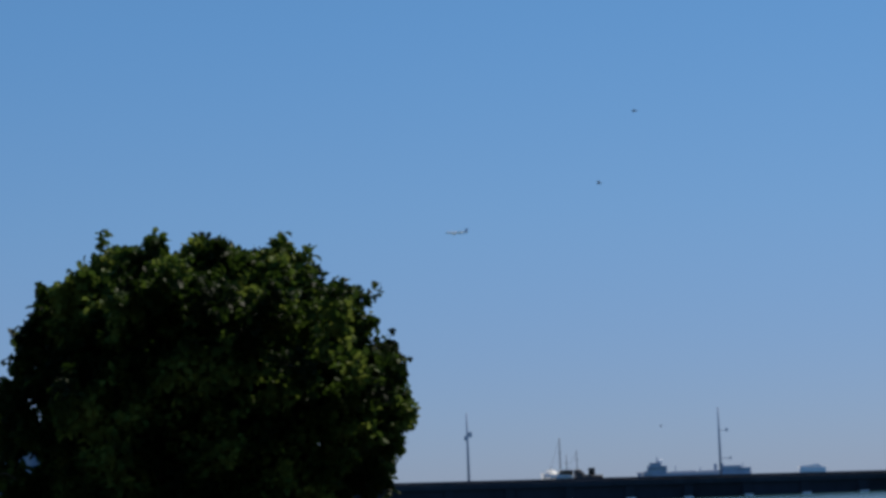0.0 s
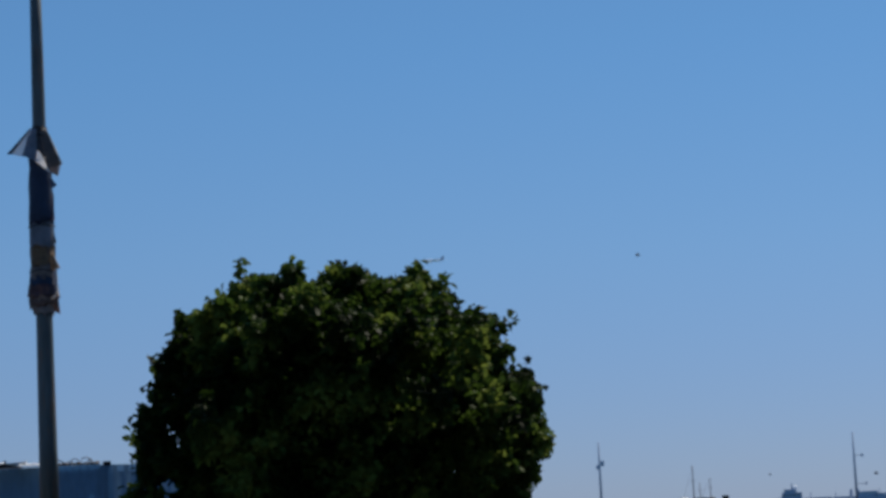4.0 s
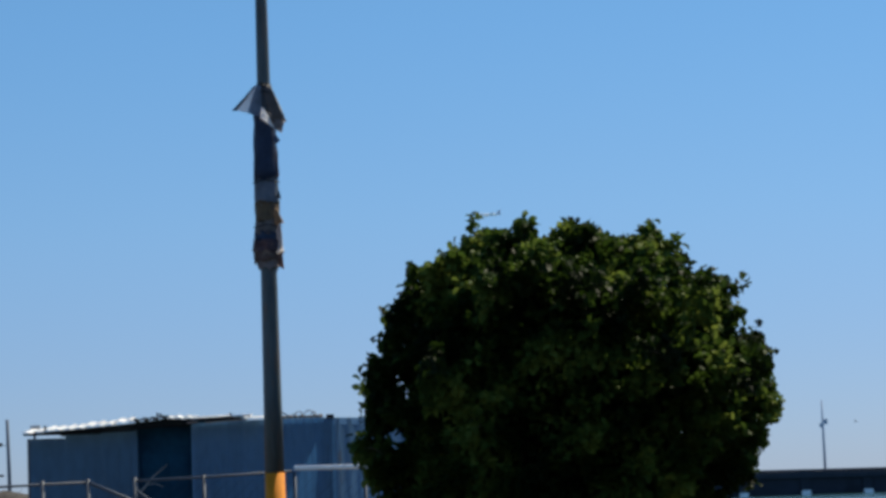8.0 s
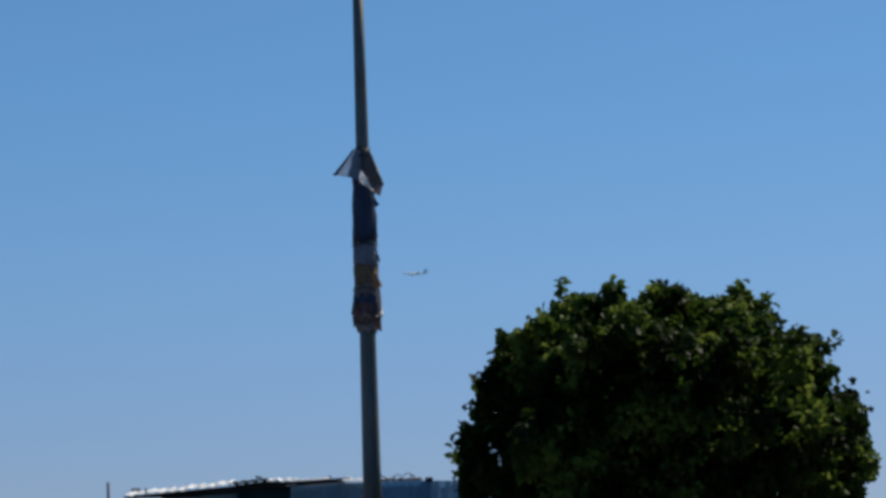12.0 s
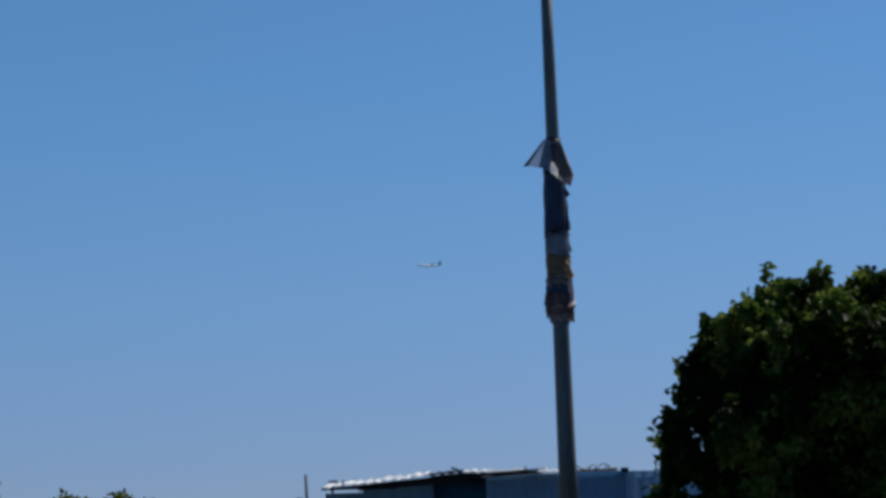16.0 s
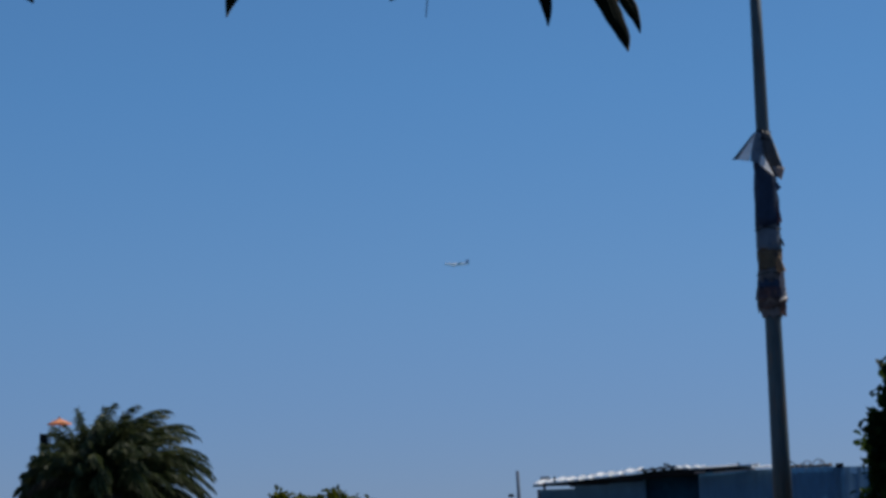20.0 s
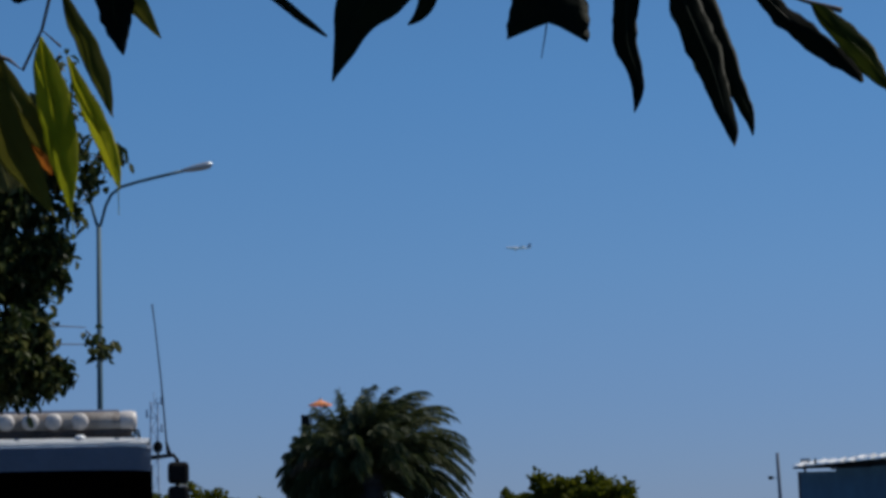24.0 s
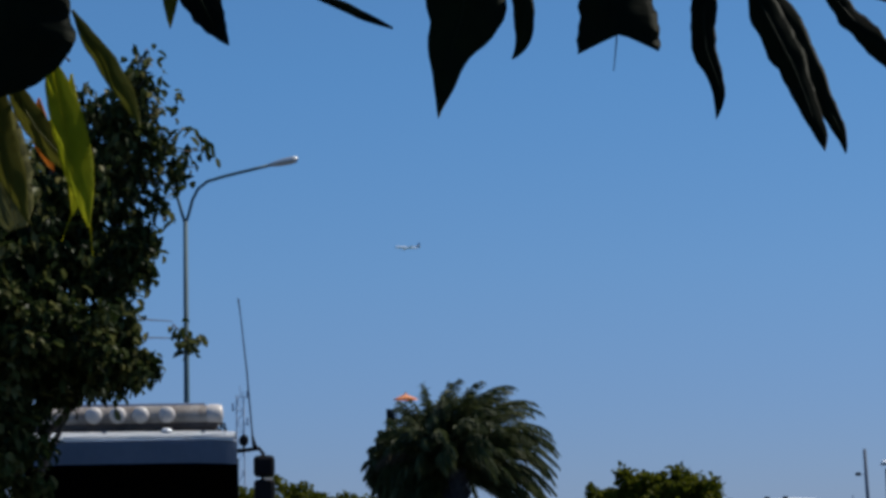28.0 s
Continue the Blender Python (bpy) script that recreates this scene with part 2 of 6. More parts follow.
M_PALM = leaf_material("palm_leaflets", [(0.016, 0.030, 0.010), (0.050, 0.066, 0.024), (0.13, 0.135, 0.065)], 0.25, 0.5, single=0.7, spec=0.18)
M_PALM_DRY = leaf_material("withered_palm_leaflets", [(0.05, 0.045, 0.03), (0.10, 0.085, 0.06), (0.17, 0.15, 0.11)], 0.15, 0.6, spec=0.1)
# near-black: the shade of backlit leaves is put into the base colour
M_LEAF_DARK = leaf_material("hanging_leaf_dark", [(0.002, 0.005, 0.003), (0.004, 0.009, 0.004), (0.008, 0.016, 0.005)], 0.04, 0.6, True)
M_LEAF_YELLOW = leaf_material("hanging_leaf_yellowing", [(0.20, 0.24, 0.012), (0.34, 0.34, 0.016), (0.44, 0.38, 0.02)], 0.55, 0.5, True)
M_LEAF_OLIVE = leaf_material("hanging_leaf_olive", [(0.075, 0.085, 0.012), (0.135, 0.125, 0.02)], 0.4, 0.5, True)
M_VINYL = leaf_material("thin_white_vinyl", [(0.78, 0.77, 0.78), (0.86, 0.85, 0.85)], 0.5, 0.5, spec=0.3)
M_LEAF_GREEN = leaf_material("hanging_leaf_green", [(0.012, 0.022, 0.004), (0.05, 0.065, 0.008), (0.17, 0.17, 0.012)], 0.35, 0.5, True)
M_LEAF_CREAM = leaf_material("hanging_leaf_pale_back", [(0.07, 0.075, 0.02), (0.20, 0.19, 0.085), (0.33, 0.30, 0.17)], 0.3, 0.6, True)
M_LEAF_ORANGE = leaf_material("hanging_leaf_withered", [(0.40, 0.14, 0.02), (0.5, 0.2, 0.03)], 0.4, 0.5, True)


# ---- shape helpers ----
def part(name, bm, mat, parent, label="", smooth=False, at=None):
    me = bpy.data.meshes.new(name)
    bm.normal_update()
    bm.to_mesh(me)
    bm.free()
    me.materials.append(mat)
    if smooth:
        me.polygons.foreach_set("use_smooth", [True] * len(me.polygons))
    ob = new(name, me)
    ob.parent = parent
    if at is not None:
        ob.matrix_basis = at
    if label:
        tagged(ob, label)
    return ob


def thing(name, m, label, category, group="", kind=""):
    ob = new(name)
    ob.matrix_basis = m
    return tagged(ob, label, category, group, kind)


def box(bm, x, y, z, sx, sy, sz, bevel=0.0, m=None):
    """A box round (x, y, z) of full sizes sx, sy, sz."""
    made = bmesh.ops.create_cube(bm, size=1.0, matrix=(m or Matrix()) @ Matrix.Translation((x, y, z)) @ Matrix.Diagonal((sx, sy, sz, 1)))
    if bevel:
        edges = {e for v in made["verts"] for e in v.link_edges}
        bmesh.ops.bevel(bm, geom=list(edges), offset=bevel, segments=2, affect='EDGES', profile=0.5)
    return bm


def tube(bm, points, radii, sides=10, cap=True):
    """A round bar through the points, with a radius at each."""
    pts = [Vector(p) for p in points]
    if not isinstance(radii, (list, tuple)):
        radii = [radii] * len(pts)
    rings = []
    for i, p in enumerate(pts):
        d = (pts[min(i + 1, len(pts) - 1)] - pts[max(i - 1, 0)]).normalized()
        side = d.cross(Vector((0.31, 0.95, 0.05))).normalized()
        if abs(d.y) > 0.9:
            side = d.cross(Vector((1, 0, 0))).normalized()
        up = side.cross(d)
        rings.append([bm.verts.new(p + (side * math.cos(a) + up * math.sin(a)) * radii[i])
                      for a in (2 * math.pi * k / sides for k in range(sides))])
    for a, b in zip(rings, rings[1:]):
        for k in range(sides):
            bm.faces.new((a[k], a[(k + 1) % sides], b[(k + 1) % sides], b[k]))
    if cap:
        bm.faces.new(rings[0][::-1])
        bm.faces.new(rings[-1])
    return bm


def sheet(bm, rows, thick=0.0):
    """A grid of points as a surface; thick gives it a back."""
    grid = [[bm.verts.new(p) for p in r] for r in rows]
    faces = [bm.faces.new((grid[i][j], grid[i][j + 1], grid[i + 1][j + 1], grid[i + 1][j]))
             for i in range(len(grid) - 1) for j in range(len(grid[0]) - 1)]
    if thick:
        bmesh.ops.solidify(bm, geom=faces, thickness=thick)
    return bm


def prism(bm, outline, depth, y0=0.0):
    """An outline in x and z, given depth along y."""
    a = [bm.verts.new((x, y0, z)) for x, z in outline]
    b = [bm.verts.new((x, y0 + depth, z)) for x, z in outline]
    bm.faces.new(a)
    bm.faces.new(b[::-1])
    for i in range(len(a)):
        j = (i + 1) % len(a)
        bm.faces.new((a[j], a[i], b[i], b[j]))
    bmesh.ops.recalc_face_normals(bm, faces=bm.faces[:])
    return bm


def corrugated(bm, width, height, pitch=0.15, depth=0.03, thick=0.004):
    """A standing corrugated panel in x and z, its middle bottom at the origin."""
    n = max(2, int(width / pitch * 4))
    wave = (0, 0, 1, 1)
    rows = [[(-width / 2 + width * i / n, -depth * wave[i % 4], z) for i in range(n + 1)] for z in (0, height)]
    return sheet(bm, rows, thick)


def leaves_mesh(name, centres, outward, per, length, width, rng, droop=0.0, spread=0.9, out_pull=0.5):
    """Rosettes of folded leaves: per leaves at each centre."""
    n = len(centres) * per
    c = np.repeat(centres, per, axis=0) + rng.normal(0, length * 0.35, (n, 3))
    o = np.repeat(outward, per, axis=0)
    d = o * out_pull + rng.normal(0, 1, (n, 3)) * spread
    d[:, 2] -= droop
    d /= np.linalg.norm(d, axis=1, keepdims=True)
    ref = rng.normal(0, 1, (n, 3)) * 0.6 + np.array([0, 0, 1.0])
    side = np.cross(d, ref)
    side /= np.linalg.norm(side, axis=1, keepdims=True) + 1e-9
    up = np.cross(side, d)
    ln = length * rng.uniform(0.65, 1.2, (n, 1))
    wd = width * rng.uniform(0.7, 1.2, (n, 1))
    fold = wd * 0.25
    bend = ln * 0.18
    pts = np.stack([c, c + d * ln * 0.30 + side * wd * 0.44 + up * fold, c + d * ln * 0.76 + side * wd * 0.42 + up * (fold - bend * 0.4), c + d * ln - up * bend,
                    c + d * ln * 0.76 - side * wd * 0.42 + up * (fold - bend * 0.4), c + d * ln * 0.30 - side * wd * 0.44 + up * fold, c + d * ln * 0.5], axis=1)
    v = pts.reshape(-1, 3)
    base = np.arange(n)[:, None, None] * 7
    f = (base + np.array([[6, 1, 0], [6, 2, 1], [6, 3, 2], [6, 4, 3], [6, 5, 4], [6, 0, 5]])[None]).reshape(-1, 3)
    me = bpy.data.meshes.new(name)
    me.from_pydata(v.tolist(), [], f.tolist())
    return me


def lobed_points(lobes, n, rng, shell=0.45, rough=0.16):
    """Points in the outer part of a crown made of ellipsoid lobes (x, y, z, rx, ry, rz)."""
    lob = np.array(lobes, float)
    share = (lob[:, 3] * lob[:, 5]) ** 1.0
    pick = rng.choice(len(lob), n, p=share / share.sum())
    d = rng.normal(0, 1, (n, 3))
    d /= np.linalg.norm(d, axis=1, keepdims=True)
    depth = 1 - shell * rng.random((n, 1)) ** 1.6
    wob = 1 + rough * np.array([noise.noise(Vector(v) * 2.3 + Vector((k * 3.1, 0, 0))) for v, k in zip(d, pick)])[:, None]
    c = lob[pick, :3] + d * lob[pick, 3:] * depth * wob
    return c, d


def crown_points(widths, deep, n, rng, shell, tuck):
    """Points in the outer part of a crown given by its half widths (height, one side, other side) and its depth."""
    w = np.array(widths, float)
    z = rng.uniform(w[0, 0], w[-1, 0], n * 3)
    reach = np.interp(z, w[:, 0], w[:, 2] - w[:, 1])
    keep = rng.random(n * 3) * reach.max() < reach + 0.25
    z = z[keep][:n]
    a = rng.uniform(0, 2 * math.pi, len(z))
    c, s = np.cos(a), np.sin(a)
    one, two = np.interp(z, w[:, 0], w[:, 1]) + tuck, np.interp(z, w[:, 0], w[:, 2]) - tuck
    depth = 1 - shell * rng.random(len(z)) ** 1.6
    x = np.where(c < 0, -c * one, c * two) * depth
    y = s * (two - one) / 2 * deep * depth
    d = np.stack([c, s, 0.35 + 0.9 * (z - w[0, 0]) / (w[-1, 0] - w[0, 0])], axis=1)
    return np.stack([x, y, z], axis=1), d / np.linalg.norm(d, axis=1, keepdims=True)


def leafy_tree(name, m, lobes, n, per, length, width, mat, label, seed, droop=0.0, shell=0.5, trunk_r=0.12, fork=1.2,
               extra=(), group="", rough=0.16, spread=0.9, out_pull=0.5, limbs=9, clumps=None, inner=1.0, widths=None, heart=None):
    rng = np.random.default_rng(seed)
    tree = thing(name, m, label, "tree", group)
    c, d = lobed_points([(a, b, e, f * inner, g * inner, h * inner) for a, b, e, f, g, h in lobes], n, rng, shell, rough)
    if clumps:  # tufts: how many, their radius, rosettes in each
        k, r, q = clumps
        cc, cd = lobed_points(lobes, k, rng, 0.22, rough)
        if widths:
            c, d = crown_points(widths, 0.9, n, rng, shell, r * 1.5)
            cc, cd = crown_points(widths, 0.9, k, rng, 0.16, r * 1.0)
            k = len(cc)
        o = rng.normal(0, 1, (k * q, 3))
        o /= np.linalg.norm(o, axis=1, keepdims=True)
        size = np.repeat(rng.uniform(0.6, 1.25, (k, 1)), q, axis=0)
        c = np.vstack([c, np.repeat(cc, q, axis=0) + o * np.array([1, 1, 0.5]) * r * size * rng.random((k * q, 1)) ** 0.4])
        w = o * np.array([1, 1, 0.4]) + np.repeat(cd, q, axis=0) * 0.5 + np.array([0, 0, 0.15])
        d = np.vstack([d, w / np.linalg.norm(w, axis=1, keepdims=True)])
    for (x, y, z), (ex, ey, ez), r, k in extra:  # sprigs that stand out of the crown: from, to, size, rosettes
        s = rng.random((k, 1)) ** 0.7
        c = np.vstack([c, np.array([[x, y, z]]) * (1 - s) + np.array([[ex, ey, ez]]) * s + rng.normal(0, r, (k, 3))])
        w = rng.normal(0, 1, (k, 3))
        d = np.vstack([d, w / np.linalg.norm(w, axis=1, keepdims=True)])
    me = leaves_mesh("crown", c, d, per, length, width, rng, droop, spread, out_pull)
    me.materials.append(mat)
    crown = new("crown", me)
    crown.parent = tree
    if heart:  # the dense older foliage inside: how many, leaf length and width, share of the lobes, up to which height
        k, ln, wd, share, top = heart
        c, d = lobed_points([(a, b, e, f * share, g * share, h * share) for a, b, e, f, g, h in lobes if e < top], k, rng, 1.0, rough)
        me = leaves_mesh("inner_foliage", c, d, 6, ln, wd, rng, droop, 0.9, 0.2)
        me.materials.append(mat)
        new("inner_foliage", me).parent = crown
    bm = bmesh.new()
    lean = rng.normal(0, 0.06, 2)
    tube(bm, [(0, 0, -0.05), (lean[0] * 0.4, lean[1] * 0.4, fork * 0.5), (lean[0], lean[1], fork)], [trunk_r * 1.25, trunk_r, trunk_r * 0.9], 12)
    part("trunk", bm, M_BARK, tree, smooth=True)
    for k in range(limbs):
        L = lobes[k % len(lobes)]
        a = rng.normal(0, 1, 3)
        a /= np.linalg.norm(a)
        tip = np.array(L[:3]) + a * np.array(L[3:]) * 0.75
        mid = np.array([lean[0], lean[1], fork]) * 0.5 + tip * 0.5 + rng.normal(0, 0.12, 3)
        bm = bmesh.new()
        tube(bm, [(lean[0], lean[1], fork - 0.05), tuple(mid), tuple(tip)], [trunk_r * 0.4, trunk_r * 0.22, trunk_r * 0.06], 7)
        part("limb", bm, M_BARK, crown, smooth=True)
    for (x, y, z), (ex, ey, ez), r, k in extra:
        bm = bmesh.new()
        tube(bm, [(x, y, z), ((x + ex) / 2, (y + ey) / 2, (z + ez) / 2 + r), (ex, ey, ez)], [trunk_r * 0.05, trunk_r * 0.04, trunk_r * 0.025], 5)
        part("twig", bm, M_BARK, crown, smooth=True)
    return tree, crown


def way(az, d):
    """The place on the ground d metres off, az degrees to the left of straight ahead."""
    return -math.sin(radians(az)) * d, math.cos(radians(az)) * d


# ---- ground and water ----
def build_ground():
    bm = bmesh.new()
    outline = [(-4500, -4500), (400, -4500), (400, 62), (-14, 62), (-30, 150), (-4500, 4400)]
    top = [bm.verts.new((x, y, 0.0)) for x, y in outline]
    low = [bm.verts.new((x, y, -2.6)) for x, y in outline]
    bm.faces.new(top)
    for i in range(len(top)):
        j = (i + 1) % len(top)
        bm.faces.new((top[j], top[i], low[i], low[j]))
    bmesh.ops.recalc_face_normals(bm, faces=bm.faces[:])
    g = part("ground", bm, M_GROUND, None)
    tagged(g, "grey dusty asphalt quay ground", "ground", kind="structure")
    bm = bmesh.new()
    v = [bm.verts.new(p) for p in ((-4700, -4700, -1.5), (4700, -4700, -1.5), (4700, 4700, -1.5), (-4700, 4700, -1.5))]
    bm.faces.new(v)
    w = part("water", bm, M_WATER, None)
    tagged(w, "rippled blue-green harbour water", "water", kind="structure")


PIER_Y = 372.0


def build_pier():
    pier = thing("pier", pose(30, PIER_Y, -1.5, 0, 0.55, 0) @ pose(-30, 0, 0), "long dark concrete pier on piles across the harbour", "pier", kind="structure")
    x0, x1 = -40.0, 330.0
    bm = bmesh.new()
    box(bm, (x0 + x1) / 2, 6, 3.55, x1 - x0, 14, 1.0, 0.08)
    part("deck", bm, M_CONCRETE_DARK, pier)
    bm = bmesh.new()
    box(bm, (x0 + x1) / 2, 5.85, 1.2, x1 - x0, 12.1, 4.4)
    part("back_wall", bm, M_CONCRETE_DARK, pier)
    bm = bmesh.new()
    box(bm, 0, 0, 1.1, 1.6, 2.0, 4.2, 0.1)
    first = part("pile", bm, M_CONCRETE_DARK, pier, at=pose(-32.5, 0.4, 0))
    bm = bmesh.new()
    box(bm, 0, 0, 0, 1.5, 1.3, 0.95, 0.12)
    foot = part("pile_footing", bm, M_FOOTING, first, "whitewashed concrete footing", at=pose(0, -1.2, 0.35))
    rng = random.Random(3)
    for k in range(1, 36):
        o = first.copy()
        scene.collection.objects.link(o)
        o.matrix_basis = pose(-32.5 + k * 10.2, 0.4, 0)
        q = foot.copy()
        scene.collection.objects.link(q)
        q.parent = o
        q.matrix_basis = pose(rng.uniform(-0.2, 0.2), -1.2, 0.35 + rng.uniform(-0.1, 0.1) + k * 0.016)
    bm = bmesh.new()
    box(bm, (x0 + x1) / 2, 0.2, 4.25, x1 - x0, 0.5, 0.45, 0.05)
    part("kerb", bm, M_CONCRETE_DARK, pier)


def pier_lamp(x, top, arms):
    lamp = thing("pier_light_mast", pose(x, PIER_Y + 3, 2.55 - (x - 30) * 0.0096), "thin grey steel light mast standing on the pier", "light mast", "masts on the pier")
    bm = bmesh.new()
    tube(bm, [(0, 0, 0), (0, 0, top * 0.6), (0, 0, top)], [0.22, 0.17, 0.10], 8)
    part("mast", bm, M_SHIP, lamp, smooth=True)
    for z, dx, r in arms:
        bm = bmesh.new()
        tube(bm, [(0, 0, z), (dx * 0.7, 0, z), (dx, 0, z + 0.05)], 0.06, 6)
        part("arm", bm, M_SHIP, lamp)
        bm = bmesh.new()
        box(bm, dx, 0, z, 0.55 * r, 0.3, 0.9 * r, 0.05)
        part("lamp_head", bm, M_SHIP, lamp)
    bm = bmesh.new()
    box(bm, 0, 0, 0.2, 0.8, 0.8, 0.4, 0.05)
    part("footing", bm, M_CONCRETE_DARK, lamp)


def boat_hull(bm, length, beam, height, sheer=0.3, bow=0.25):
    """A hull with its bow at -x, keel at z 0."""
    rows = []
    for i in range(13):
        s = i / 12
        x = (s - 0.5) * length
        w = beam / 2 * min(1.0, (s / bow) ** 0.6 if s < bow else 1.0) * (1 - 0.15 * max(0, s - 0.8) / 0.2)
        h = height * (1 + sheer * (1 - s) ** 2)
        rake = -0.06 * length * (1 - s) ** 3
        rows.append([(x, -w * 0.55, 0), (x + rake * 0.5, -w * 0.9, h * 0.5), (x + rake, -w, h), (x + rake, w, h), (x + rake * 0.5, w * 0.9, h * 0.5), (x, w * 0.55, 0)])
    grid = [[bm.verts.new(p) for p in r] for r in rows]
    for a, b in zip(grid, grid[1:]):
        for k in range(6):
            bm.faces.new((a[k], b[k], b[(k + 1) % 6], a[(k + 1) % 6]))
    bm.faces.new(grid[0][::-1])
    bm.faces.new(grid[-1])
    bmesh.ops.recalc_face_normals(bm, faces=bm.faces[:])
    return bm


def build_boats():
    # fishing boat with bare masts, moored behind the pier
    x, y = way(-12.0, 430)
    boat = thing("fishing_boat", pose(x, y, -3.1, 0, 0, -12), "white and brown fishing boat with bare masts behind the pier", "boat")
    bm = bmesh.new()
    boat_hull(bm, 8.0, 3.0, 6.2, 0.12)
    part("hull", bm, M_BOAT_WHITE, boat, smooth=True)
    # added white slope that catches the sun in place of the bright bow
    bm = bmesh.new()
    rows = []
    for u, h in ((-4.0, 0.25), (-3.8, 0.9), (-3.3, 1.4), (-2.5, 1.55), (-1.7, 1.3), (-1.2, 0.9), (0.2, 0.45), (2.2, 0.3)):
        rows.append([(u, -2.2 + v * 3.4, 5.9 + h * 1.15 * v + 0.12 * math.sin(v * 7 + u)) for v in (0, 0.2, 0.4, 0.6, 0.8, 1.0)])
    sheet(bm, rows, 0.03)
    part("bow_slope", bm, M_BOAT_WHITE, boat, "added white slope standing for the sunlit bow", smooth=True)
    bm = bmesh.new()
    box(bm, 0.3, 0, 6.75, 2.6, 2.4, 1.1, 0.15)
    part("wheelhouse", bm, M_BOAT_BROWN, boat)
    bm = bmesh.new()
    box(bm, 0.3, 0, 7.32, 2.9, 2.7, 0.12, 0.04)
    part("wheelhouse_roof", bm, M_BOAT_WHITE, boat)
    for k in range(4):
        bm = bmesh.new()
        box(bm, -0.6 + k * 0.62, -1.21, 6.85, 0.42, 0.06, 0.45, 0.02)
        part("window", bm, M_GLASS_DARK, boat)
    bm = bmesh.new()
    box(bm, 2.5, 0, 6.7, 1.5, 2.0, 1.3, 0.3)
    part("winch_house", bm, M_BOAT_DARK, boat)
    for mx, top, r in ((-0.77, 13.4, 0.13), (0.43, 10.2, 0.08), (2.4, 11.0, 0.09)):
        bm = bmesh.new()
        tube(bm, [(mx, 0, 6.0), (mx, 0, top)], [r, r * 0.6], 7)
        part("mast", bm, M_BOAT_DARK, boat, smooth=True)
        bm = bmesh.new()
        tube(bm, [(mx - 0.4, 0, 6.2 + (top - 6.2) * 0.62), (mx + 0.4, 0, 6.2 + (top - 6.2) * 0.62)], 0.04, 6)
        part("crosstree", bm, M_BOAT_DARK, boat)
    for mx, top in ((-0.77, 13.2), (2.4, 10.8)):
        bm = bmesh.new()
        tube(bm, [(mx, 0, top), (mx - 2.2, 0, 6.6)], 0.02, 4)
        part("stay", bm, M_BOAT_DARK, boat)
    # a dark tug beside it
    x, y = way(-12.62, 420)
    tug = thing("tug_boat", pose(x, y, -2.9, 0, 0, -13), "small dark tug boat with a stubby funnel behind the pier", "boat")
    bm = bmesh.new()
    boat_hull(bm, 5.0, 2.6, 6.0, 0.05)
    part("hull", bm, M_BOAT_DARK, tug, smooth=True)
    bm = bmesh.new()
    tube(bm, [(0.45, 0, 5.8), (0.45, 0, 7.2), (0.45, 0, 7.3)], [0.62, 0.62, 0.72], 12)
    part("funnel", bm, M_BOAT_DARK, tug, smooth=True)
    bm = bmesh.new()
    box(bm, -1.6, 0, 6.2, 1.4, 1.8, 0.9, 0.2)
    part("wheelhouse", bm, M_BOAT_DARK, tug)


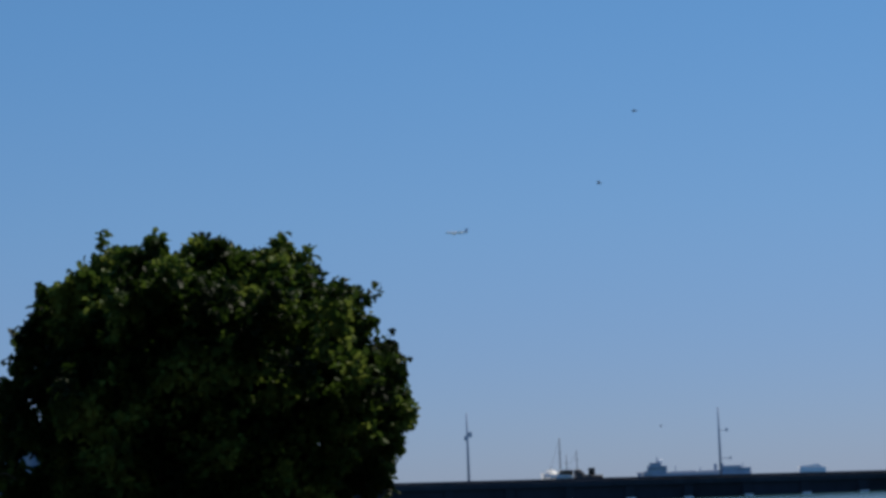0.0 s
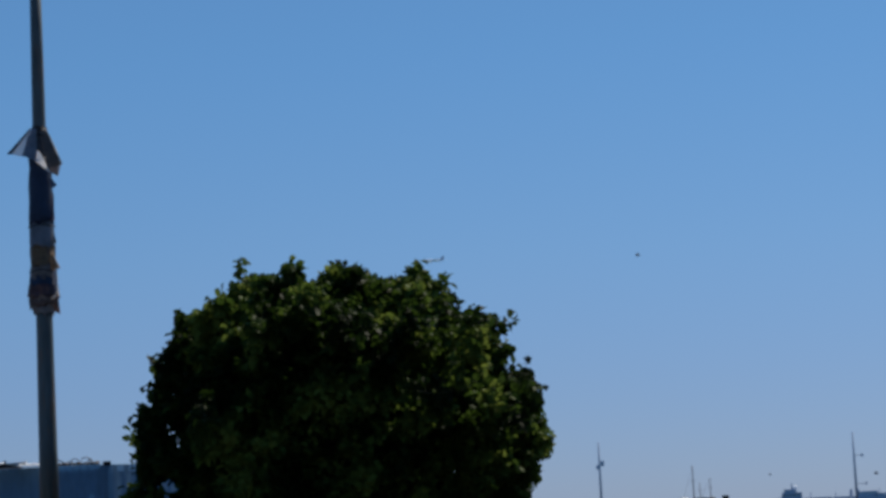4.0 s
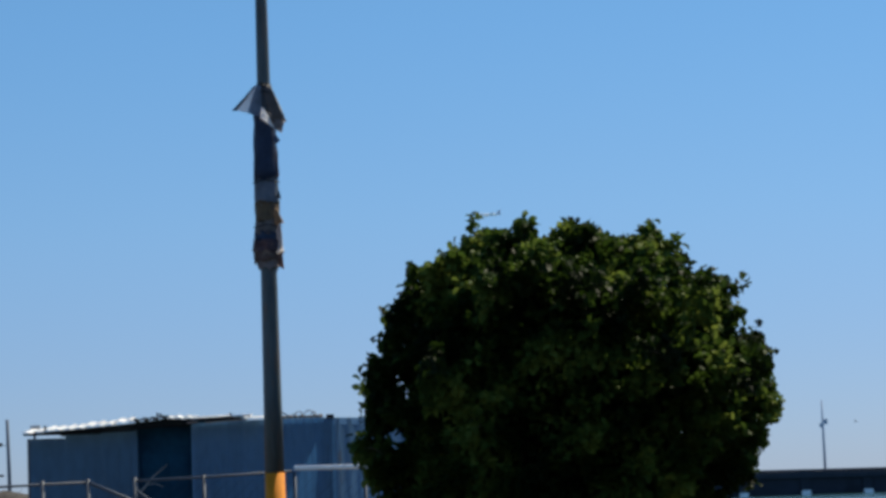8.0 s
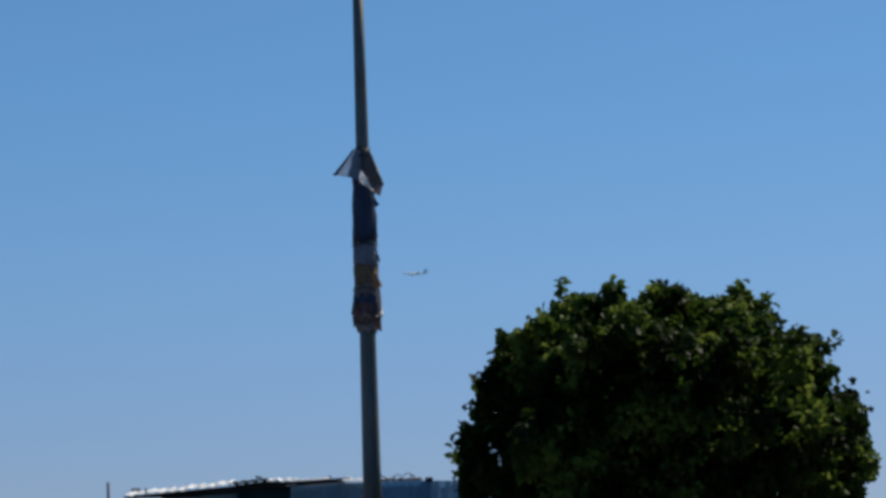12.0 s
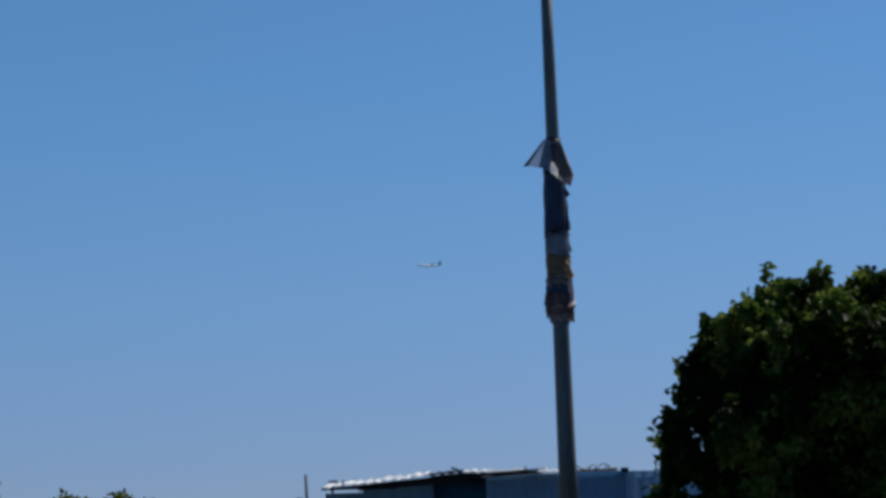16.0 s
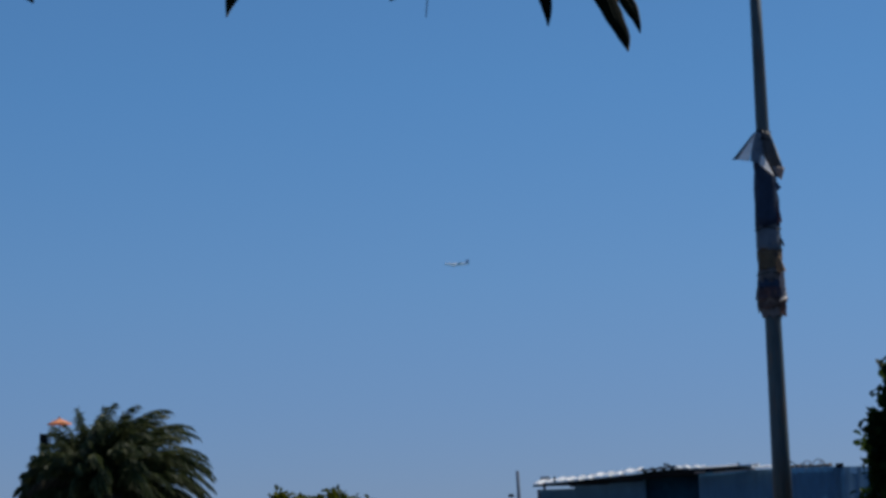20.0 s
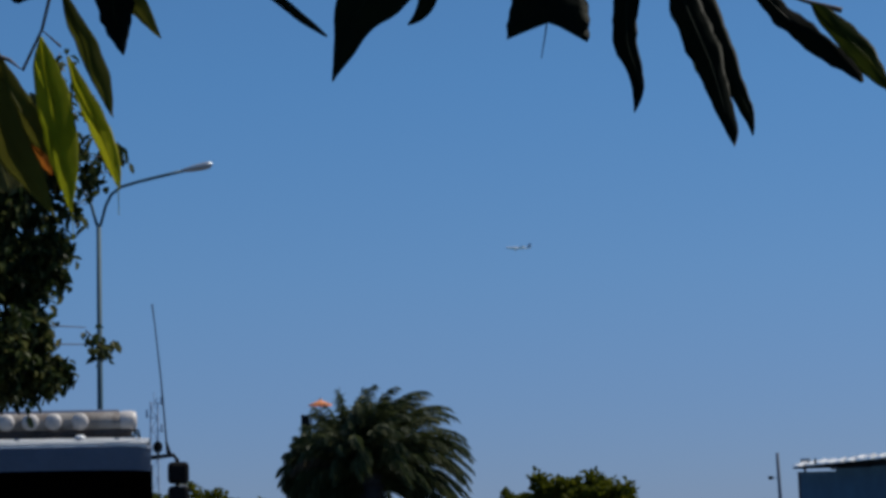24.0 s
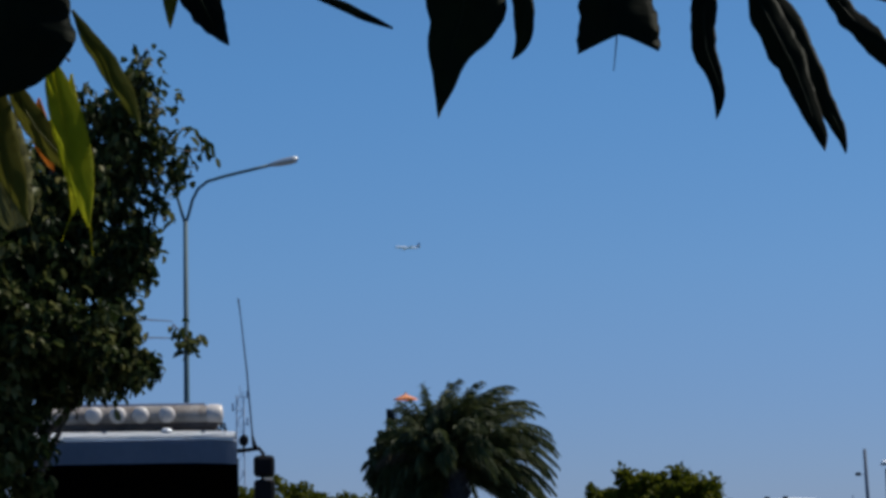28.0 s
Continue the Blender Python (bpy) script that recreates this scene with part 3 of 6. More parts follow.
def build_ships():
    x, y = way(-15.32, 1500)
    ship = thing("cargo_ship", pose(x, y, -5.6, 0, 0, -15.4), "grey-blue cargo ship at anchor, with haze in its paint", "ship")
    bm = bmesh.new()
    boat_hull(bm, 71, 13, 11.6, 0.16, 0.15)
    part("hull", bm, M_SHIP, ship, smooth=True)
    for name, dims in (("bridge", (-26, 0, 14, 13, 11, 6)), ("upper_bridge", (-27, 0, 17.8, 8, 9, 2.6)), ("forecastle", (-31.5, 0, 12.6, 6, 8, 2.4)),
                       ("hatch", (-9, 0, 12, 17, 10, 2.0)), ("hatch", (9, 0, 12, 17, 10, 1.6)), ("deckhouse", (23, 0, 13.2, 12, 10, 4.6)), ("poop", (31, 0, 12.6, 8, 10, 2.8))):
        bm = bmesh.new()
        box(bm, *dims, 0.3)
        part(name, bm, M_SHIP, ship)
    for k in range(7):
        bm = bmesh.new()
        box(bm, -31 + k * 1.6, -5.53, 15.2, 0.9, 0.2, 0.8)
        part("window", bm, M_BOAT_DARK, ship)
    bm = bmesh.new()
    tube(bm, [(-26, 0, 18), (-26, 0, 21), (-26, 0, 23)], [0.6, 0.4, 0.2], 6)
    part("mast", bm, M_SHIP, ship)
    for fx in (12.0, 16.5):
        bm = bmesh.new()
        tube(bm, [(fx, 0, 12), (fx, 0, 17.0)], 1.0, 8)
        part("vent_post", bm, M_SHIP, ship)
    for k in range(9):
        bm = bmesh.new()
        box(bm, -8 + k * 3.4, -6.55, 10.4, 0.5, 0.3, 1.6)
        part("hull_frame", bm, M_SHIP, ship)
    for px, pz in ((-14.0, 16.5), (2.0, 15.5), (30.0, 17.0)):
        bm = bmesh.new()
        tube(bm, [(px, 0, 12), (px, 0, pz)], 0.3, 6)
        part("derrick_post", bm, M_SHIP, ship)
    bm = bmesh.new()
    made = bmesh.ops.create_icosphere(bm, subdivisions=2, radius=1.7)
    part("dome", bm, M_SHIP_FAR, ship, "pale radar dome", at=pose(-24.0, 0, 19.6))
    x, y = way(-18.19, 2500)
    far = thing("tanker", pose(x, y, -4.6, 0, 0, -18), "pale tanker with a white bridge, with haze in its paint", "ship")
    bm = bmesh.new()
    boat_hull(bm, 28, 8, 15.6, 0.06, 0.15)
    part("hull", bm, M_SHIP_FAR, far, smooth=True)
    bm = bmesh.new()
    box(bm, -1, 0, 16.2, 20, 6, 2.0, 0.3)
    part("deckhouse", bm, M_SHIP_FAR, far)
    bm = bmesh.new()
    box(bm, 3, 0, 17.6, 8, 5, 1.2, 0.3)
    part("bridge", bm, M_BOAT_WHITE, far)


# ---- the pole with torn posters ----
def wrap(bm, z0, z1, r0, r1, wob, seed, a0=0.0, a1=360.0, n=26, rows=7):
    """A crumpled sheet wound round the pole between two heights."""
    g = []
    for i in range(rows + 1):
        s = i / rows
        ring = []
        for k in range(n + 1):
            a = radians(a0 + (a1 - a0) * k / n)
            q = Vector((math.cos(a) * 1.5, math.sin(a) * 1.5, s * (z1 - z0) * 5 + seed))
            r = r0 + (r1 - r0) * s + wob * (noise.noise(q * 1.7) + 0.5 * noise.noise(q * 4.0))
            ragged = (noise.noise(Vector((a * 3, seed, 1))) * 0.05 if i in (0, rows) else 0)
            ring.append((math.cos(a) * r, math.sin(a) * r, z0 + (z1 - z0) * s + ragged))
        g.append(ring)
    return sheet(bm, g, 0.004)


def flap(bm, corners, n=7, curl=0.05, seed=0.0):
    """A loose sheet between four corners, buckled by the wind."""
    a, b, c, d = [Vector(p) for p in corners]
    rows = []
    for i in range(n + 1):
        u = i / n
        row = []
        for j in range(n + 1):
            v = j / n
            p = (a * (1 - v) + b * v) * (1 - u) + (d * (1 - v) + c * v) * u
            p = p + Vector((0.2, -1, 0.1)) * curl * (noise.noise(p * 5 + Vector((seed, 0, 0))) + math.sin(u * 5 + v * 3 + seed) * 0.4) * u
            row.append(tuple(p))
        rows.append(row)
    return sheet(bm, rows, 0.004)


POLE_AT = (-1.836, 24.93)
FLAPS = []


def build_pole():
    pole = thing("utility_pole", pose(*POLE_AT, 0), "grey tapered steel pole with a yellow base and torn posters", "pole")
    bm = bmesh.new()
    rad = lambda z: 0.120 - 0.0075 * z
    zs = (1.80, 2.6, 4.0, 5.5, 7.0, 8.8)
    tube(bm, [(0, 0, z) for z in zs], [rad(z) for z in zs], 20)
    part("shaft", bm, M_POLE, pole, smooth=True)
    bm = bmesh.new()
    zs = (-0.05, 0.9, 1.80)
    tube(bm, [(0, 0, z) for z in zs], [rad(z) + 0.003 for z in zs], 20)
    part("yellow_base", bm, M_YELLOW, pole, "yellow painted base", smooth=True)
    # poster layers from the bottom up
    for name, z0, z1, r0, r1, wob, mat, seed, lab in (
            ("poster_skirt", 4.05, 4.15, 0.110, 0.135, 0.014, M_CLOTH_PALE, 1.0, "pale torn poster edge"),
            ("poster_band", 4.13, 4.25, 0.154, 0.166, 0.020, M_CLOTH_RED, 2.0, "faded red and white poster band"),
            ("poster_band", 4.24, 4.37, 0.168, 0.160, 0.022, M_CLOTH_PURPLE, 3.0, "purple-brown crumpled poster"),
            ("poster_band", 4.35, 4.45, 0.156, 0.150, 0.016, M_CLOTH_NAVY, 3.5, "dark creased poster band"),
            ("poster_band", 4.43, 4.58, 0.150, 0.144, 0.016, M_CLOTH_MUTED, 3.9, "brown-grey creased poster"),
            ("poster_band", 4.56, 4.79, 0.138, 0.138, 0.012, M_CLOTH_ORANGE, 4.0, "orange-brown weathered poster"),
            ("poster_band", 4.77, 5.07, 0.138, 0.134, 0.012, M_CLOTH_BLUE, 5.0, "blue-grey weathered poster"),
            ("poster_band", 5.05, 5.78, 0.136, 0.124, 0.014, M_CLOTH_NAVY, 6.0, "dark navy weathered poster"),
            ("poster_band", 5.74, 6.12, 0.116, 0.088, 0.012, M_CLOTH_GREY, 7.0, "dark grey torn poster top")):
        bm = bmesh.new()
        wrap(bm, z0, z1, r0, r1, wob, seed * 7.3)
        part(name, bm, mat, pole, lab, smooth=True)
    # string ties
    for z, r in ((4.16, 0.150), (4.52, 0.152), (5.02, 0.146), (6.02, 0.108)):
        bm = bmesh.new()
        tube(bm, [(math.cos(a) * r, math.sin(a) * r, z + 0.012 * math.sin(3 * a)) for a in (2 * math.pi * k / 16 for k in range(17))], 0.006, 5)
        part("tie", bm, M_BLACK, pole)
    # loose flaps: their hinge is the part's own origin
    def loose(name, hinge, corners, mat, lab, curl, seed, n=7):
        bm = bmesh.new()
        flap(bm, corners, n, curl, seed)
        o = part(name, bm, mat, pole, lab, smooth=True, at=pose(*hinge))
        FLAPS.append((o, hinge, seed))
    loose("pale_flap", (-0.05, -0.10, 6.10), ((-0.04, 0, 0.0), (0.03, 0.0, 0.0), (0.05, -0.03, -0.38), (-0.11, -0.06, -0.32)), M_CLOTH_BLUE, "grey-blue back of the blown flap", 0.03, 1.0)
    loose("white_flap", (-0.06, -0.11, 6.10), ((-0.035, 0, 0.0), (-0.01, 0.0, 0.0), (-0.11, -0.05, -0.315), (-0.27, -0.10, -0.295)), M_VINYL, "white triangular flap blown sideways", 0.03, 2.0)
    loose("flap_hem", (-0.06, -0.12, 6.085), ((-0.045, 0, 0.0), (-0.025, 0.0, 0.0), (-0.23, -0.11, -0.285), (-0.285, -0.11, -0.29)), M_CLOTH_GREY, "dark hem of the flap", 0.02, 2.2, 6)
    loose("white_tongue", (-0.01, -0.15, 5.84), ((-0.015, 0, 0.0), (0.015, 0.0, 0.0), (0.125, -0.03, -0.25), (-0.03, -0.03, -0.12)), M_VINYL, "bright white torn tongue", 0.02, 3.0)
    loose("dark_flap", (0.05, -0.09, 6.10), ((-0.05, 0, 0.02), (0.03, 0.02, 0.01), (0.185, -0.02, -0.42), (0.02, -0.05, -0.46)), M_CLOTH_GREY, "dark grey flap hanging aside", 0.05, 4.0)
    loose("flap_corner", (0.14, -0.10, 5.72), ((-0.06, 0, 0.0), (0.09, 0.0, -0.03), (0.055, -0.02, -0.17), (-0.02, -0.02, -0.11)), M_CLOTH_MUTED, "frayed corner of the dark flap", 0.03, 5.0, 5)
    loose("dark_scrap", (0.10, -0.06, 5.52), ((-0.02, 0, 0.05), (0.02, 0, 0.04), (0.08, -0.03, -0.05), (0.03, -0.03, -0.09)), M_CLOTH_NAVY, "dark scrap of poster", 0.03, 6.0, 5)
    loose("brown_scrap", (0.10, -0.05, 5.30), ((-0.02, 0, 0.1), (0.02, 0, 0.08), (0.06, -0.02, -0.22), (0.0, -0.03, -0.25)), M_CLOTH_PURPLE, "brown curled scrap", 0.04, 7.0, 5)
    loose("string_end", (0.11, -0.03, 4.95), ((-0.01, 0, 0.02), (0.01, 0, 0.02), (0.05, -0.01, -0.12), (0.04, -0.01, -0.14)), M_CLOTH_GREY, "loose string end", 0.08, 8.0, 6)
    loose("pale_scrap", (0.11, -0.08, 4.60), ((-0.02, 0, 0.06), (0.03, 0, 0.05), (0.06, -0.04, -0.36), (-0.02, -0.06, -0.40)), M_CLOTH_PALE, "pale hanging strip of poster", 0.05, 9.0)
    loose("red_scrap", (0.09, -0.10, 4.70), ((-0.02, 0, 0.04), (0.03, 0, 0.0), (0.10, -0.03, -0.16), (0.0, -0.04, -0.18)), M_CLOTH_ORANGE, "orange torn scrap", 0.04, 10.0, 5)
    loose("tail_scrap", (0.12, -0.08, 4.30), ((-0.03, 0, 0.04), (0.03, 0, 0.02), (0.06, -0.04, -0.26), (-0.01, -0.04, -0.22)), M_CLOTH_RED, "red and white torn tail", 0.05, 11.0, 6)
    return pole


# ---- sheds, containers, fence ----
def build_sheds():
    yaw = 5.5
    m = pose(-4.6, 39.6, 0, 0, 0, yaw)  # x runs along the front, to the viewer's side is -y
    shed = thing("sheet_metal_shed", m, "slate blue sheet metal shed with a dark open bay", "shed")
    # side wall of plain sheets: three panels
    for k in range(3):
        bm = bmesh.new()
        h = (2.685, 2.726, 2.762)[k]
        box(bm, -2.235 + k * 0.61, 0, h / 2, 0.61, 0.05, h, 0.004)
        for r in range(3):
            box(bm, -2.43 + k * 0.61 + r * 0.2, -0.028, 1.31, 0.012, 0.012, 2.55)
        part("wall_sheet", bm, M_CONT_GREY, shed)
    bm = bmesh.new()
    box(bm, -2.56, 0.02, 1.345, 0.05, 0.09, 2.69, 0.008)
    part("corner_post", bm, M_GALV, shed)
    bm = bmesh.new()
    box(bm, -0.72, 0.0, 1.38, 0.05, 0.06, 2.76, 0.006)
    part("corner_post", bm, M_CONT_GREY, shed, "narrow corner strip beside the bay")
    for x in (-0.70, 0.255):
        bm = bmesh.new()
        box(bm, x, 0.19, 1.42, 0.03, 0.34, 2.84)
        part("bay_reveal", bm, M_CONT_GREY, shed)
    bm = bmesh.new()
    box(bm, -0.23, 0.2, 2.86, 1.0, 0.36, 0.03)
    part("bay_soffit", bm, M_TAR_SHADE, shed)
    bm = bmesh.new()
    box(bm, -1.36, -0.002, 2.735, 1.30, 0.03, 0.05)
    part("wall_plate", bm, M_TAR_SHADE, shed, "dark timber wall plate")
    # recessed bay, closed by panels that carry its inner shade as colour
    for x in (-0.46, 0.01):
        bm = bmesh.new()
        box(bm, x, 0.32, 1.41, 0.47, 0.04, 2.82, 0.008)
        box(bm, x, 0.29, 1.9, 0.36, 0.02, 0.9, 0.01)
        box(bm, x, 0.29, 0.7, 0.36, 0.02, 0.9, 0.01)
        part("bay_panel", bm, M_BAY_SHADE, shed, "dark blue panel standing for the shaded bay")
    bm = bmesh.new()
    box(bm, -2.5, 1.6, 1.3, 0.05, 3.1, 2.6)
    part("end_wall", bm, M_CONT_GREY, shed)
    bm = bmesh.new()
    box(bm, -1.1, 3.2, 1.3, 2.8, 0.05, 2.6)
    part("back_wall", bm, M_CONT_GREY, shed)
    # a crooked branch leaning in the bay
    bm = bmesh.new()
    tube(bm, [(-1.25, -0.8, 0.0), (-0.95, -0.5, 0.9), (-0.72, -0.25, 1.62), (-0.42, -0.05, 1.97), (-0.19, 0.1, 2.16)], [0.028, 0.026, 0.022, 0.017, 0.012], 7)
    tube(bm, [(-0.55, -0.12, 1.82), (-0.40, -0.14, 1.84), (-0.26, -0.15, 1.78)], [0.014, 0.011, 0.008], 6)
    branch = part("crooked_branch", bm, M_BRANCH, None, at=m, smooth=True)
    tagged(branch, "grey crooked branch leaning before the shed bay", "branch")
    # roof: corrugated sheets with shining crests on dark timber and painted eave shade, climbing to one side
    roof = thing("corrugated_roof", m, "old bare corrugated metal sheets on timber over the shed", "roof")
    rng = random.Random(5)
    edges = [-2.63, -2.36, -2.10, -1.84, -1.58, -1.32, -1.06, -0.78]
    for k, (x0, x1) in enumerate(zip(edges, edges[1:])):
        rise = 2.785 + 0.074 * (x0 + 2.63)
        lift = (0.0, 0.012, 0.0, -0.006, 0.014, 0.0, 0.02)[k]
        rows, cols = [], 31
        for j in range(8):
            y = -0.42 + (0, 0.05, 0.3, 0.6, 0.9, 1.2, 1.5, 1.75)[j] + (0.015 * rng.random() if j == 0 else 0)
            rows.append([(x0 + (x1 + 0.03 - x0) * i / (cols - 1), y,
                          rise + 0.074 * (x1 - x0) * i / (cols - 1) + lift + 0.013 * math.sin((x0 + (x1 - x0) * i / (cols - 1)) * 2 * math.pi / 0.175) + (y + 0.42) * 0.062 - (0.014 if j == 0 else 0)
                          + 0.012 * noise.noise(Vector((x0 * 9 + i * 0.4, y * 2, k)))) for i in range(cols)])
        bm = bmesh.new()
        sheet(bm, rows, 0.003)
        part("roof_sheet", bm, M_ROOF_SHEET, roof, smooth=True)
    # the loose middle: a dark sagging sheet, a bright bulging one, then a rusty gable piece
    def slope(name, outline, rear, mat, lab, wave=0.0, y0=-0.40):
        bm = bmesh.new()
        n = 24
        xs = np.linspace(outline[0][0], outline[-1][0], n + 1)
        zs = np.interp(xs, [p[0] for p in outline], [p[1] for p in outline])
        sheet(bm, [[(x, y0 + (0, 0.06, 0.3 * rear, 0.5 * rear, 0.75 * rear, rear)[j], z - (0.022 if j == 0 else 0) + rear * j / 5 * 0.06 + wave * math.sin(x * 40) + wave * 0.6 * noise.noise(Vector((x * 8, j, 3)))) for x, z in zip(xs, zs)] for j in range(6)], 0.004)
        part(name, bm, mat, roof, lab, smooth=True)
    slope("roof_sheet", ((-0.80, 2.925), (-0.45, 2.955), (-0.14, 2.985)), 1.2, M_TAR_SHADE, "tarred dark roof sheet", 0.012)
    slope("roof_sheet", ((-0.15, 2.955), (0.0, 2.975), (0.12, 2.955), (0.24, 2.965), (0.37, 2.945)), 1.2, M_ROOF_SHEET, "bulging bare metal sheet", 0.010)
    slope("roof_sheet", ((0.36, 2.955), (0.65, 2.962), (0.94, 2.975)), 0.35, M_ROOF_SHEET, "thin bare metal edge", 0.0)
    slope("flashing", ((1.16, 2.925), (1.35, 2.92), (1.55, 2.918)), 0.9, M_ROOF_SHEET, "bright metal flashing", 0.004)
    # the wedge and the bay strip are black shapes in place of eave shade
    for name, outline, mat, lab in (("gable_board", ((0.36, 2.86), (0.52, 2.858), (1.22, 2.895), (0.95, 2.958), (0.36, 2.945)), M_TAR_SHADE, "dark rusty gable board"),
                                    ("eave_shade_wedge", ((-2.63, 2.735), (-1.9, 2.728), (-0.72, 2.752), (-0.72, 2.895), (-2.63, 2.765)), M_TAR_SHADE, "black wedge standing for the shade under the roof edge"),
                                    ("bay_shade_strip", ((-0.72, 2.775), (0.36, 2.845), (0.36, 2.93), (-0.15, 2.955), (-0.72, 2.905)), M_TAR_SHADE, "black strip standing for the shade over the bay")):
        bm = bmesh.new()
        prism(bm, outline, 0.10, -0.32)
        part(name, bm, mat, roof, lab)
    bm = bmesh.new()
    prism(bm, ((0.50, 2.842), (1.22, 2.878), (1.22, 2.896), (0.50, 2.862)), 0.06, -0.40)
    part("batten", bm, M_BATTEN, roof, "pale reddish batten")
    bm = bmesh.new()
    prism(bm, ((0.18, 2.852), (0.36, 2.862), (0.36, 2.88), (0.18, 2.872)), 0.06, -0.41)
    part("batten", bm, M_BATTEN, roof, "pale reddish batten")
    for y in (0.5, 1.2):
        bm = bmesh.new()
        prism(bm, [(-1.95, 2.72 + y * 0.06), (1.22, 2.80 + y * 0.06), (1.22, 2.875 + y * 0.06), (-1.95, 2.785 + y * 0.06)], 0.09, y)
        part("purlin", bm, M_TAR_SHADE, roof)
    for x, z, h in ((-2.26, 2.80, 0.10), (-0.33, 3.0, 0.06), (-0.28, 3.01, 0.04), (0.94, 2.97, 0.045)):
        bm = bmesh.new()
        box(bm, x, -0.2, z + h / 2, 0.035, 0.05, h, 0.008)
        part("nail_block", bm, M_TAR_SHADE, roof)
    # blue container beside it
    c = thing("blue_container", m, "faded blue corrugated shipping container", "container")
    w0, w1 = 0.29, 2.68
    bm = bmesh.new()
    corrugated(bm, w1 - w0 + 0.08, 2.82, 0.13, 0.008)
    part("long_side", bm, M_CONT_BLUE, c, at=pose((w0 + w1) / 2 + 0.03, -0.062, 0.06))
    for x in (w0, w1):
        bm = bmesh.new()
        box(bm, x, 0.02, 1.44, 0.08 if x == w0 else 0.13, 0.13, 2.88, 0.015)
        part("corner_post", bm, M_CONT_BLUE, c)
    for z in (0.08, 2.82):
        bm = bmesh.new()
        box(bm, (w0 + w1) / 2, 0.02, z, w1 - w0, 0.10, 0.14, 0.012)
        part("rail", bm, M_CONT_BLUE, c)
    bm = bmesh.new()
    box(bm, w1, 0.0, 2.90, 0.13, 0.15, 0.08, 0.01)
    part("corner_casting", bm, M_BLACK, c)
    bm = bmesh.new()
    corrugated(bm, 5.9, 2.82, 0.28, 0.006)
    part("end_side", bm, M_CONT_BLUE, c, at=pose(w1 + 2.95 * math.cos(radians(42)), 2.95 * math.sin(radians(42)) - 0.075, 0.06, 0, 0, 42))
    bm = bmesh.new()
    box(bm, 0, 0, 0, 6.0, 0.12, 0.14, 0.012)
    part("rail", bm, M_CONT_BLUE, c, at=pose(w1 + 2.98 * math.cos(radians(42)), 2.98 * math.sin(radians(42)), 2.82, 0, 0, 42))
    bm = bmesh.new()
    prism(bm, [(w0, 2.86), (w1, 2.86), (w1, 2.89), (w0, 2.89)], 2.4, 0.02)
    part("top_panel", bm, M_CONT_BLUE, c)
    bm = bmesh.new()
    prism(bm, [(w0, 0.02), (w1, 0.02), (w1, 2.86), (w0, 2.86)], 0.06, 2.4)
    part("back_panel", bm, M_CONT_BLUE, c)
    # scrap on top of the container
    heap = thing("scrap_heap", m @ pose(0, 0, 2.89), "rusty scrap and a bent cable on the container roof", "scrap")
    rng = random.Random(11)
    for k in range(12):
        bm = bmesh.new()
        made = bmesh.ops.create_icosphere(bm, subdivisions=2, radius=0.035 + 0.03 * rng.random())
        for v in made["verts"]:
            v.co *= 1 + 0.45 * noise.noise(v.co * 22 + Vector((k, 0, 0)))
            v.co.z = v.co.z * 0.7
        part("lump", bm, M_RUST, heap, at=pose(1.78 + k * 0.065 + 0.03 * rng.random(), 0.05 + 0.12 * rng.random(), 0.025))
    for x, r, z, tilt in ((2.14, 0.075, 0.06, 20), (2.32, 0.085, 0.07, -15), (2.40, 0.06, 0.055, 40), (2.05, 0.05, 0.04, -35)):
        bm = bmesh.new()
        tube(bm, [(math.cos(a) * r, 0.02 * math.sin(3 * a), math.sin(a) * r * 0.8) for a in (2 * math.pi * k / 14 for k in range(15))], 0.009, 5)
        part("wire_coil", bm, M_BRANCH, heap, at=pose(x, 0.1, z, 0, 0, tilt))
    bm = bmesh.new()
    tube(bm, [(1.66, 0.1, 0.20), (1.80, 0.1, 0.14), (1.96, 0.1, 0.045), (2.2, 0.1, 0.03), (2.45, 0.1, 0.03)], 0.011, 6)
    part("cable", bm, M_BLACK, heap)
    bm = bmesh.new()
    prism(bm, [(0.45, 0.04), (1.30, 0.09), (1.32, 0.11), (0.45, 0.06)], 1.4, 0.0)
    part("loose_sheet", bm, M_ROOF_SHEET, heap)


